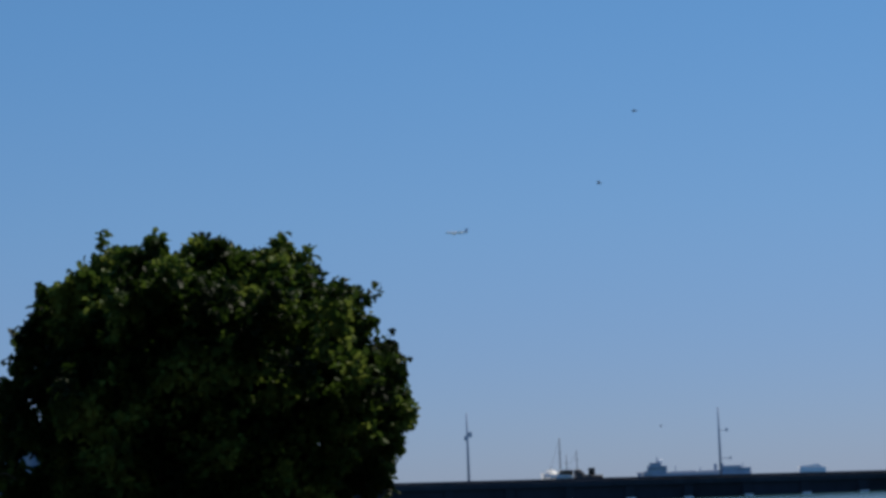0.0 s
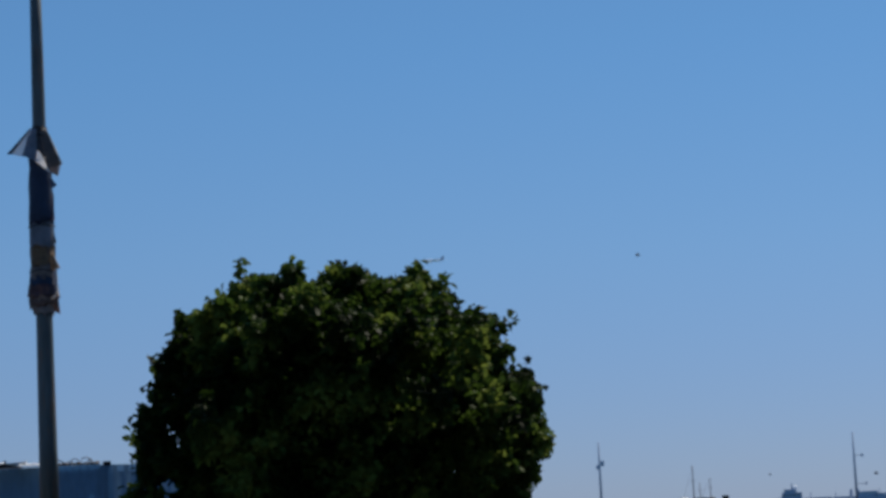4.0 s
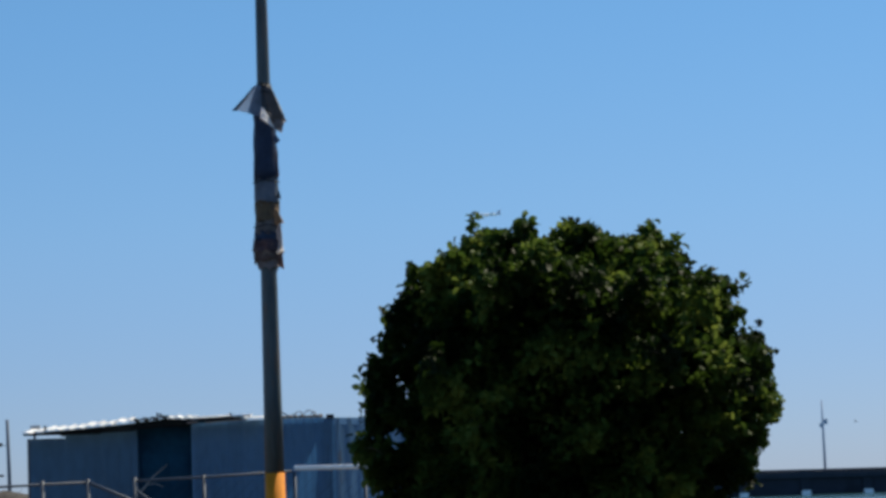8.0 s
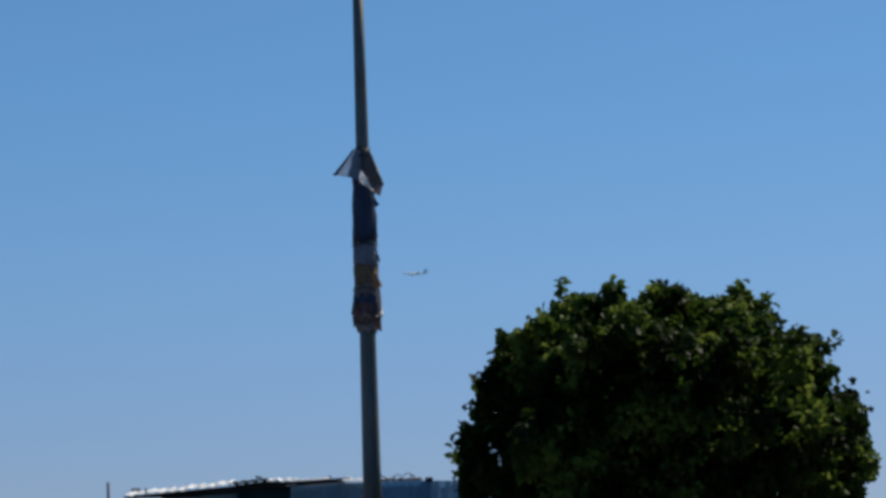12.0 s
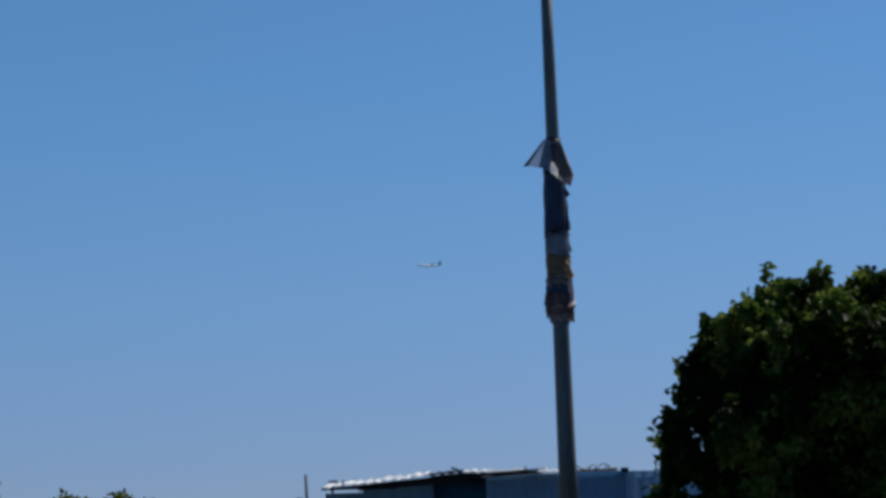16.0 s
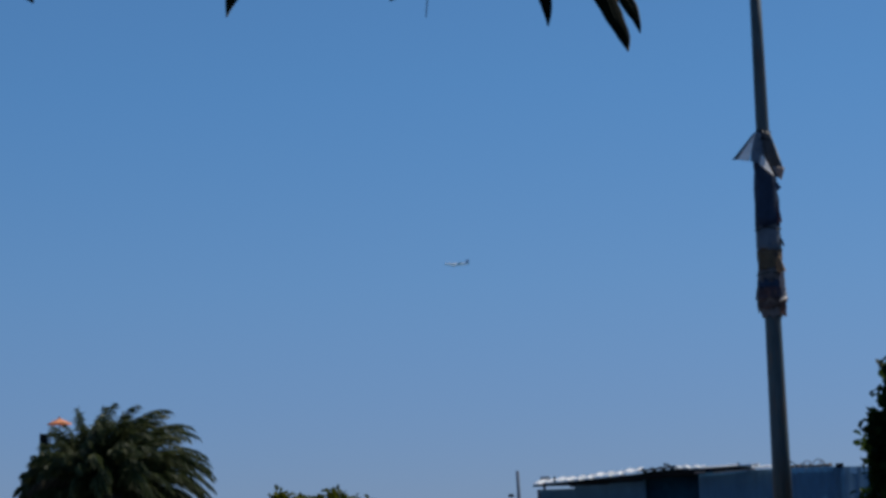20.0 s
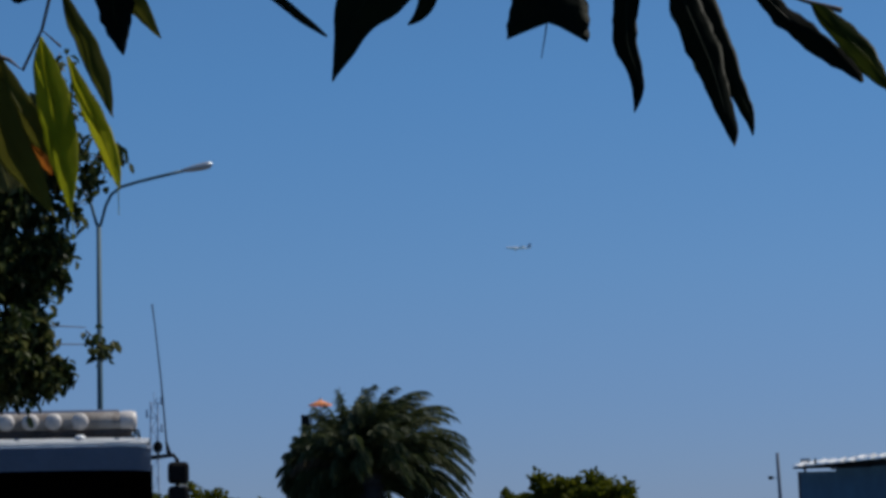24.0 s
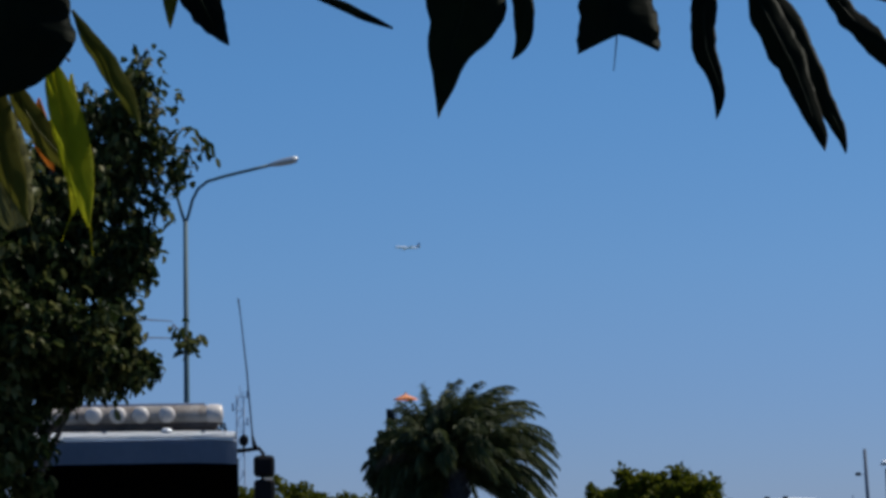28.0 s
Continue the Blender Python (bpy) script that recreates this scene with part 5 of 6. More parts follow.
def build_trees():
    # big fig: place of its stem, crown lobes relative to it
    front = [(-1.38, 2.70), (0.36, 3.16), (0.91, 2.79), (-0.93, 2.15), (-0.80, 3.62), (1.35, 3.34), (-0.34, 3.80), (1.70, 2.64), (0.10, 3.55), (0.78, 3.50)]
    tufts = [((x * 0.8, -0.9, z - 0.1), (x, -1.5 - 0.2 * (k % 3), z), 0.12, 44) for k, (x, z) in enumerate(front)]
    widths = ((0.9, -1.7, 1.55), (1.35, -2.04, 1.8), (1.75, -2.18, 1.95), (2.1, -2.11, 2.12), (2.55, -2.07, 2.2), (3.0, -1.89, 2.06), (3.2, -1.83, 1.81), (3.5, -1.71, 1.63), (3.7, -1.49, 1.42), (3.86, -1.37, 1.2), (4.0, -1.17, 0.98), (4.12, -1.05, 0.7), (4.2, -0.93, 0.4))
    # young shoots that stand out of the crown all round
    shoot = random.Random(12)
    for k in range(64):
        z = shoot.uniform(1.5, 4.05)
        side = shoot.choice((1, 2))
        x = float(np.interp(z, [w[0] for w in widths], [w[side] for w in widths]))
        out = shoot.uniform(-0.13, 0.06) * (1 if side == 2 else -1)
        y = shoot.uniform(-0.5, 0.3)
        tufts.append(((x * 0.86, y, z - 0.1), (x + out, y, z + shoot.uniform(-0.05, 0.2)), shoot.uniform(0.03, 0.06), 12))
    for k in range(26):
        x, y = shoot.uniform(-1.25, 1.15), shoot.uniform(-0.7, 0.3)
        z = 4.22 - 0.22 * abs(x + 0.15) ** 2
        tufts.append(((x * 0.95, y, z - 0.25), (x, y, z + shoot.uniform(-0.10, 0.08)), shoot.uniform(0.03, 0.06), 12))
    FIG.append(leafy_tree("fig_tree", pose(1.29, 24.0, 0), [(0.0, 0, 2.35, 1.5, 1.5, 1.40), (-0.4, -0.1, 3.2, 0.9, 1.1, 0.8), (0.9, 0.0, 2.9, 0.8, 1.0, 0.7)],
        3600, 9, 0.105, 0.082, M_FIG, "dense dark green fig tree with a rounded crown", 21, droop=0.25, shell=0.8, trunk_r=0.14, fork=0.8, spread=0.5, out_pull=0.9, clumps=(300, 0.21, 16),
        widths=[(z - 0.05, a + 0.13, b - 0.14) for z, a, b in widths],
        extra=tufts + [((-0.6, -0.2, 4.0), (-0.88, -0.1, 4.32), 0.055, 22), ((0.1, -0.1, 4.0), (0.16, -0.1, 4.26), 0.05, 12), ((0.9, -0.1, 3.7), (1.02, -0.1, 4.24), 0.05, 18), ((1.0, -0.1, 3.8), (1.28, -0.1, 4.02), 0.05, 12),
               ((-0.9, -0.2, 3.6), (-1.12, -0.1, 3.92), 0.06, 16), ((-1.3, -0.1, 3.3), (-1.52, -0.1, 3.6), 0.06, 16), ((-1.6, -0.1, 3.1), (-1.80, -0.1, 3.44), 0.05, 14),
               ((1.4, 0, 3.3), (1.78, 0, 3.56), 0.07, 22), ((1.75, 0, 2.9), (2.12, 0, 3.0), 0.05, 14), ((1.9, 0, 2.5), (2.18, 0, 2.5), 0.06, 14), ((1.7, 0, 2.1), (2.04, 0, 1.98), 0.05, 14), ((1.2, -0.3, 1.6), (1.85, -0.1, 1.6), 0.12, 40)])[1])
    # round trees behind
    x, y = way(16.1, 70)
    leafy_tree("round_tree", pose(x, y, 0), [(0, 0, 1.9, 2.35, 1.8, 1.25), (-0.35, 0, 2.88, 0.85, 1.1, 0.85), (0.65, 0, 2.88, 0.9, 1.1, 0.80), (-1.5, 0, 2.35, 0.72, 0.9, 0.72), (1.55, 0, 2.65, 0.65, 0.9, 0.72), (-2.05, 0, 1.9, 0.5, 0.8, 0.7), (2.1, 0, 1.9, 0.45, 0.8, 0.75)],
               1100, 7, 0.19, 0.14, M_BUSH, "low rounded bushy green tree", 5, shell=0.8, inner=0.88, rough=0.3, clumps=(90, 0.34, 14), group="round trees behind the lot")
    for az, d, s, seed in ((25.6, 90, 1.10, 6), (24.1, 92, 0.96, 7), (27.4, 92, 1.02, 8), (22.9, 96, 0.91, 9)):
        x, y = way(az, d)
        leafy_tree("round_tree", pose(x, y, 0), [(0, 0, 2.2 * s, 2.2, 1.8, 1.5 * s), (1.3, 0, 2.3 * s, 1.2, 1.2, 1.2 * s), (-1.2, 0, 2.2 * s, 1.2, 1.1, 1.3 * s)],
                   600, 7, 0.2, 0.15, M_BUSH, "low rounded bushy green tree", seed, shell=0.8, inner=0.88, rough=0.3, clumps=(60, 0.4, 11), group="round trees behind the lot")
    # drooping tree beside the truck
    x, y = way(33.6, 16)
    tree = pose(x, y, 0, 0, 0, 33)
    tips = ((1.35, 5.11), (1.37, 4.99), (1.32, 4.86), (1.22, 4.72), (0.9, 4.84), (0.72, 4.74), (1.06, 4.78), (1.47, 4.68), (1.40, 4.62), (1.62, 4.53), (1.55, 4.46), (1.77, 4.36), (1.72, 4.25), (1.50, 4.40), (1.58, 4.10), (1.53, 4.02), (1.42, 4.2), (1.43, 3.92),
            (1.0, 4.62), (1.15, 4.5), (0.8, 4.55), (1.3, 4.42), (1.2, 4.3), (0.95, 4.42), (1.34, 4.14))
    sprigs = [((0.95 + 0.25 * (z - 4.2), -0.1, 3.9 + 0.45 * (z - 3.6)), (x, -0.1 - 0.04 * (k % 3), z), 0.045, 11) for k, (x, z) in enumerate(tips)]
    hangs = ((1.46, 3.57), (1.42, 3.62), (1.36, 3.46), (1.28, 3.36), (1.22, 3.22), (1.28, 2.98), (1.26, 2.90), (1.40, 2.74), (1.32, 2.70), (1.20, 2.66), (1.08, 2.60), (0.95, 2.60), (0.84, 2.57), (0.74, 2.50), (0.66, 2.42))
    sprigs += [((x - 0.32, -0.1, z + 0.22), (x - 0.03, -0.12 - 0.04 * (k % 3), z + 0.10), 0.045, 20) for k, (x, z) in enumerate(hangs)]
    leafy_tree("drooping_tree", tree, [
        (0.28, 0, 3.54, 0.92, 0.8, 0.55), (0.50, 0, 3.02, 0.70, 0.7, 0.40), (0.08, 0, 2.40, 0.52, 0.6, 0.66), (0.84, 0, 4.14, 0.36, 0.45, 0.28), (0.45, 0, 4.05, 0.52, 0.6, 0.36), (0.92, 0, 2.86, 0.36, 0.45, 0.22), (1.02, 0, 3.60, 0.34, 0.45, 0.22), (-0.6, 0, 3.2, 1.0, 1.0, 1.6), (-0.15, -0.3, 2.0, 0.55, 0.5, 0.8)],
        3300, 6, 0.095, 0.05, M_MANGO, "leafy tree with drooping narrow leaves beside the truck", 31, droop=0.8, shell=0.8, trunk_r=0.13, fork=1.7, rough=0.22, spread=0.6, out_pull=0.3, limbs=20, clumps=(140, 0.17, 15), heart=(1600, 0.13, 0.08, 0.74, 3.9),
        extra=sprigs + [((1.0, -0.1, 3.02), (1.56, -0.1, 3.03), 0.01, 0), ((1.0, -0.1, 3.16), (1.52, -0.1, 3.15), 0.01, 0), ((1.52, -0.1, 3.13), (1.66, -0.1, 2.94), 0.026, 6)])


def frond(bm, base, az, up, length, rng, wind, sag, side=None, leaf=0.62):
    """A feather leaf that leaves the crown at an angle, sags under its weight and bends with the wind, with leaflets on both sides."""
    n = 26
    d = Vector((math.cos(az) * math.cos(up), math.sin(az) * math.cos(up), math.sin(up)))
    side = side or Vector((-math.sin(az), math.cos(az), 0))
    p, step = Vector(base), length / n
    pts, dirs = [p.copy()], [d.copy()]
    for i in range(n):
        p = p + d * step
        d = (d + Vector((wind, 0, -sag)) * (0.08 + 1.9 * (i / n) ** 1.5) * step).normalized()
        pts.append(p.copy())
        dirs.append(d.copy())
    tube(bm, pts[::4], [0.034 * (1 - k / 8) + 0.006 for k in range(len(pts[::4]))], 5)
    for i in range(3, n):
        u = i / n
        for share in (0, 0.25, 0.5, 0.75):
            q, dd = pts[i].lerp(pts[i + 1], share), dirs[i]
            for s in (-1, 1):
                ln = leaf * (math.sin(math.pi * (0.16 + 0.74 * u)) ** 0.8) * rng.uniform(0.75, 1.15)
                out = (dd * 1.0 + side * s * rng.uniform(0.15, 0.75) + dd.cross(side) * rng.uniform(-0.4, 0.2) + Vector((wind * 0.9, rng.uniform(-0.2, 0.2), -0.2 - 0.45 * u + rng.uniform(-0.35, 0.15)))).normalized()
                w = dd.cross(out)
                w = (w if w.length > 0.05 else side).normalized() * 0.02
                w = (w + Vector((rng.uniform(-1, 1), rng.uniform(-1, 1), rng.uniform(-1, 1))) * 0.012)
                mid, tip = q + out * ln * 0.5, q + out * ln + Vector((wind * 0.3, 0, -0.15)) * ln
                bm.faces.new([bm.verts.new(v) for v in (q - w * 0.6, q + w * 0.6, mid + w, tip, mid - w)])


def build_palm(name, m, trunk_h, trunk_r, count, seed, label, wind, length, low, sag, spikes, dry):
    """A feather palm: its fronds in a spiral from the upright young ones to the hanging old ones; dry is the share of withered ones."""
    rng = random.Random(seed)
    palm = thing(name, m, label, "palm", "date palms")
    bm = bmesh.new()
    n = 18
    tube(bm, [(0, 0, -0.1 + (trunk_h + 0.2) * i / n) for i in range(n + 1)], [trunk_r * (0.85 + 0.1 * (i % 2) + 0.15 * i / n) for i in range(n + 1)], 14)
    part("trunk", bm, M_TIMBER, palm)
    bm = bmesh.new()
    for k in range(110):  # stubs of old leaves
        z = trunk_h * (0.25 + 0.75 * k / 110)
        a = k * 2.39996
        r = trunk_r * (0.85 + 0.15 * z / trunk_h)
        tip = (math.cos(a) * (r + 0.16), math.sin(a) * (r + 0.16), z + rng.uniform(0.12, 0.26))
        tube(bm, [(math.cos(a) * r * 0.9, math.sin(a) * r * 0.9, z - 0.1), tip], [0.07, 0.03], 5)
    tagged(part("leaf_base_cover", bm, M_TIMBER, palm, "ragged old leaf bases"), kind="stuff")
    for k in range(count):
        s = (k + 0.5) / count
        az = k * 2.39996 + rng.uniform(-0.3, 0.3)
        up = math.asin(max(-0.95, min(0.97, 0.97 - (0.97 - low) * s))) + rng.uniform(-0.08, 0.08)
        ln = length * rng.uniform(0.84, 1.08) * (1 - 0.22 * max(0.0, -math.cos(az)))
        if s > 0.5 and abs(math.sin(az)) > 0.80:
            continue  # the trunk stays in sight between the hanging fronds
        bm = bmesh.new()
        frond(bm, (0, 0, trunk_h + 0.15 - 0.3 * s), az, up, ln, rng, wind * rng.uniform(0.8, 1.2), sag[0] + (sag[1] - sag[0]) * s)
        old = s > 0.3 and rng.random() < dry
        part("frond", bm, M_PALM_DRY if old else M_PALM, palm, "withered grey-brown frond" if old else "")
    for dx, dz in spikes:
        for k in range(5):
            bm = bmesh.new()
            wob = rng.uniform(-0.07, 0.07)
            frond(bm, (0, -0.1 - 0.06 * k, trunk_h + 0.1), 0.0 if dx > 0 else math.pi, math.atan2(dz, abs(dx)) + wob, math.hypot(dx, dz) * rng.uniform(0.78, 0.92), rng, 0.02, 0.03, Vector((1, 0.5 * wob, 0)), 0.5)
            part("frond", bm, M_PALM, palm, "young upright frond")


def build_palms():
    x, y = way(21.05, 80)
    build_palm("date_palm", pose(x, y, 0, 0, 0, 21), 4.1, 0.42, 190, 4, "bushy date palm with fronds blown by the wind", 0.25, 4.0, -0.3, (0.46, 0.95),
               ((-1.05, 2.60), (-0.42, 2.8), (0.42, 3.05), (0.62, 3.0), (1.35, 2.7)), 0.04)
    x, y = way(22.25, 83)
    build_palm("date_palm", pose(x, y, 0, 0, 0, 22), 4.35, 0.30, 120, 14, "smaller dark date palm with withered fronds beside the bushy one", 0.08, 2.2, -0.7, (0.9, 1.7), (), 0.25)


# ---- hanging leaves close to the eye ----
def hanging_leaf(spine, step, seed, notch=0.0, fold=0.3, ragged=0.10):
    """A leaf along a spine of (x, z, half width on either side), its stalk end at the origin."""
    sp = np.array(spine, float)
    sp[:, :2] -= sp[0, :2]
    run = np.concatenate([[0], np.cumsum(np.hypot(*np.diff(sp[:, :2], axis=0).T))])
    n, rows = 26, []
    us = np.linspace(0, run[-1], n + 1)
    soft = [np.interp(us, run, sp[:, c]) for c in range(4)]
    soft = [np.concatenate([q[:1], (q[:-2] + 2 * q[1:-1] + q[2:]) / 4, q[-1:]]) for q in soft]
    cx, cz, wl, wr = soft
    for i in range(n + 1):
        u = i / n
        k, j = max(i - 1, 0), min(i + 1, n)
        d = Vector((cx[j] - cx[k], 0, cz[j] - cz[k])).normalized()
        side = Vector((-d.z, 0, d.x))
        row = []
        for c in range(-4, 5):
            v = c / 4
            w = (wr[i] if v > 0 else wl[i]) * v * (1 + ragged * noise.noise(Vector((u * 11, seed + (5 if v > 0 else 0), 7))))
            w += 0.06 * (wl[i] + wr[i]) * noise.noise(Vector((u * 5, seed, 2)))
            p = Vector((cx[i], 0, cz[i])) + side * w
            p.z += notch * (1 - abs(v - 0.05)) * max(0.0, (u - 0.75) / 0.25) ** 2
            p.y = abs(v) ** 1.4 * (wl[i] + wr[i]) * fold * 0.5 + 14 * math.sin(u * 2.8 + seed) * u + 5 * v * noise.noise(Vector((u * 4, seed, 9)))
            row.append(p * step)
        rows.append(row)
    return sheet(bmesh.new(), rows, 0.0006)


BR, LEAVES = {}, {}
DARK_STEP, PALE_STEP = 0.000625, 0.000575  # metres to one step at either twig
# stalk to tip: x, z, half widths, in steps from the tip of the broad leaf
DARK = {
    "broad": (((70, 400, 2, 2), (72, 330, 55, 55), (70, 260, 78, 78), (66, 212, 75, 77), (52, 167, 61, 61), (27, 112, 36, 36), (14, 60, 18, 19), (3, 20, 6, 7), (0, 0, 1, 1)), 0.00, 0, "broad pointed dark leaf"),
    "second": (((155, 325, 2, 2), (165, 240, 18, 18), (168, 190, 20, 20), (160, 140, 17, 17), (145, 115, 8, 8), (132, 103, 1, 1)), 0.02, 0, ""),
    "cut": (((354, 330, 3, 3), (352, 270, 52, 52), (350, 200, 68, 68), (348, 150, 72, 73), (345, 97, 74, 74)), 0.01, 30, "dark leaf bitten off square at its end"),
    "slim": (((499, 250, 2, 2), (497, 215, 18, 20), (500, 170, 22, 26), (496, 120, 24, 20), (496, 80, 25, 18), (506, 45, 16, 16), (515, 10, 13, 12), (512, -20, 9, 8), (504, -45, 1, 1)), -0.01, 0, "slim twisted dark leaf"),
    "brown": (((590, 225, 2, 2), (600, 180, 12, 12), (614, 130, 16, 15), (630, 85, 18, 16), (646, 35, 14, 14)), 0.03, 0, "torn dark green leaf"),
    "long": (((586, 212, 2, 2), (602, 160, 25, 28), (625, 100, 31, 33), (648, 40, 28, 30), (664, -20, 19, 22), (672, -55, 15, 18), (686, -85, 13, 12), (686, -118, 1, 1)), 0.00, 0, ""),
    "bent": (((622, 213, 2, 2), (646, 160, 24, 25), (670, 100, 28, 28), (699, 40, 24, 25), (724, -10, 17, 18), (745, -50, 12, 12), (756, -75, 8, 7), (758, -95, 1, 1)), 0.02, 0, ""),
    "outer": (((704, 203, 2, 2), (735, 170, 16, 16), (770, 120, 22, 22), (810, 70, 22, 20), (845, 30, 18, 18), (866, 0, 14, 13), (871, -18, 3, 3)), 0.01, 0, ""),
    "last": (((825, 154, 2, 2), (845, 130, 14, 16), (880, 90, 22, 26), (915, 45, 22, 24), (940, 5, 14, 14), (954, -23, 1, 1)), -0.01, 0, "green leaf with a yellow rim"),
    "thin": (((-330, 320, 1, 1), (-250, 260, 5, 5), (-150, 185, 9, 9), (-80, 130, 9, 9), (-36, 98, 2, 2)), 0.02, 0, "thin rolled leaf"),
    "inner": (((-420, 335, 2, 2), (-420, 280, 30, 30), (-410, 210, 38, 38), (-385, 150, 20, 24), (-360, 110, 1, 1)), 0.03, 0, ""),
    "olive": (((-455, 340, 2, 2), (-470, 270, 16, 16), (-462, 200, 18, 18), (-450, 155, 10, 10), (-440, 125, 1, 1)), 0.05, 0, "small olive leaf")}
# the same for the yellowing twig, in steps from the stalk of its longest leaf
PALE = {
    "longest": (((0, 0, 2, 2), (4, -40, 22, 20), (18, -100, 32, 30), (32, -160, 33, 31), (44, -220, 28, 28), (52, -270, 18, 17), (58, -325, 2, 2)), 0.00, M_LEAF_YELLOW, "yellow-green long leaf"),
    "side": (((35, -30, 2, 2), (55, -80, 13, 13), (85, -140, 19, 19), (110, -200, 18, 18), (126, -245, 11, 11), (133, -275, 2, 2)), 0.03, M_LEAF_YELLOW, "yellow narrow leaf"),
    "upper": (((30, 95, 2, 2), (50, 40, 15, 15), (80, -20, 20, 20), (105, -80, 19, 17), (120, -125, 9, 8), (125, -150, 1, 1)), 0.02, M_LEAF_OLIVE, "olive green narrow leaf"),
    "withered": (((-35, -100, 2, 2), (-32, -135, 15, 15), (-25, -175, 19, 19), (-12, -210, 12, 12), (0, -235, 1, 1)), 0.04, M_LEAF_ORANGE, "withered orange leaf"),
    "pointed": (((-95, -40, 2, 2), (-95, -100, 24, 26), (-80, -170, 34, 34), (-58, -230, 32, 30), (-30, -290, 16, 16), (-5, -340, 1, 1)), -0.01, M_LEAF_OLIVE, "olive pointed leaf"),
    "blunt": (((-130, -10, 2, 2), (-132, -70, 40, 42), (-125, -140, 54, 54), (-115, -200, 54, 52), (-103, -250, 42, 40), (-95, -290, 20, 20)), 0.02, M_LEAF_CREAM, "broad dull leaf with a pale back"),
    "left": (((-190, 20, 2, 2), (-210, -40, 28, 28), (-240, -110, 40, 40), (-270, -170, 28, 28), (-300, -215, 2, 2)), 0.04, M_LEAF_CREAM, "dull leaf with a pale back"),
    # this leaf's shade is painted in through its near-black colour
    "shaded": (((0, 260, 2, 2), (-5, 190, 70, 70), (-15, 120, 105, 100), (-30, 60, 100, 90), (-50, 10, 55, 45), (-60, -20, 4, 4)), -0.05, M_LEAF_DARK, "broad leaf coloured near-black as if shaded"),
    "middle": (((-80, -35, 2, 2), (-65, -90, 18, 20), (-30, -150, 24, 26), (15, -200, 22, 22), (60, -250, 4, 4)), 0.01, M_LEAF_OLIVE, "olive leaf")}


def build_branches():
    s = DARK_STEP
    b = thing("leafy_twig", pose(0, 0, 0), "dark hanging leaves on a twig swaying close overhead", "twig")
    BR["dark"] = b
    for k, (name, (spine, deep, notch, lab)) in enumerate(DARK.items()):
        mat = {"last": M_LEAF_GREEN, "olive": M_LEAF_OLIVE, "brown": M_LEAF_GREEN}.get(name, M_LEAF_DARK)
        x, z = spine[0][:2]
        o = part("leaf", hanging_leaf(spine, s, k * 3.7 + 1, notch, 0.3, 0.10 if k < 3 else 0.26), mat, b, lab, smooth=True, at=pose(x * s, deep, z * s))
        LEAVES[name] = o, x * s, deep, z * s, s
        bm = bmesh.new()
        cut = name == "cut"
        run = [((px - x) * s, 0.002, (pz - z) * s) for px, pz, _, _ in spine[:-1]]
        if cut:
            run += [(-9 * s, 0.0, -212 * s), (-13 * s, 0.0, -238 * s), (-18 * s, 0.0, -267 * s)]
        tube(bm, run, [0.0016 - 0.0011 * i / (len(run) - 1) for i in range(len(run))], 5)
        part("midrib", bm, mat, o, smooth=True)
    bm = bmesh.new()
    stem = ((-455, 350), (-420, 340), (-330, 325), (-150, 375), (70, 402), (155, 328), (354, 333), (499, 253), (574, 215), (704, 205), (825, 156), (892, 138))
    tube(bm, [(x * s, 0.008, z * s) for x, z in stem], [0.005, 0.005, 0.005, 0.0048, 0.0045, 0.0042, 0.004, 0.0034, 0.003, 0.0026, 0.0022, 0.0034], 7)
    part("stem", bm, M_BARK, b, smooth=True)
    bm = bmesh.new()
    tube(bm, [(155 * s, 0.008, 328 * s), (150 * s, 0.15, 700 * s), (60 * s, 0.25, 1300 * s)], [0.006, 0.009, 0.014], 7)
    part("side_branch", bm, M_BARK, b, smooth=True)
    s = PALE_STEP
    b = thing("yellowing_twig", pose(0, 0, 0), "yellow-green hanging leaves on a twig close overhead", "twig")
    BR["yellow"] = b
    for k, (name, (spine, deep, mat, lab)) in enumerate(PALE.items()):
        x, z = spine[0][:2]
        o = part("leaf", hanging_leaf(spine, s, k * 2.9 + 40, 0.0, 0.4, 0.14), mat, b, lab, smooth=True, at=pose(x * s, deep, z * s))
        LEAVES[name] = o, x * s, deep, z * s, s
        bm = bmesh.new()
        run = [((px - x) * s, 0.003, (pz - z) * s) for px, pz, _, _ in spine]
        if name in ("longest", "side", "pointed"):  # the tip runs out into a thread
            run.append((run[-1][0] + 3 * s, 0.0, run[-1][2] - 52 * s))
        tube(bm, run, [0.0016 - 0.0012 * i / (len(run) - 1) for i in range(len(run))], 5)
        part("midrib", bm, mat, o, smooth=True)
    bm = bmesh.new()
    stem = ((-230, 110), (-190, 24), (-130, -6), (-95, -36), (-60, -50), (-35, -70), (0, 4), (35, -28))
    tube(bm, [(x * s, 0.01, z * s) for x, z in stem], [0.004, 0.0036, 0.003, 0.0026, 0.002, 0.002, 0.0018, 0.0014], 6)
    part("stem", bm, M_BARK, b, smooth=True)
    bm = bmesh.new()
    tube(bm, [(0, 0.01, 2 * s), (14 * s, 0.01, 60 * s), (28 * s, 0.01, 98 * s), (0, 0.02, 262 * s), (-120 * s, 0.1, 600 * s), (-200 * s, 0.2, 1400 * s)], [0.0018, 0.002, 0.0024, 0.004, 0.008, 0.012], 6)
    tube(bm, [(-230 * s, 0.01, 110 * s), (-200 * s, 0.03, 330 * s), (-125 * s, 0.1, 600 * s)], [0.004, 0.005, 0.007], 6)
    part("side_branch", bm, M_BARK, b, smooth=True)


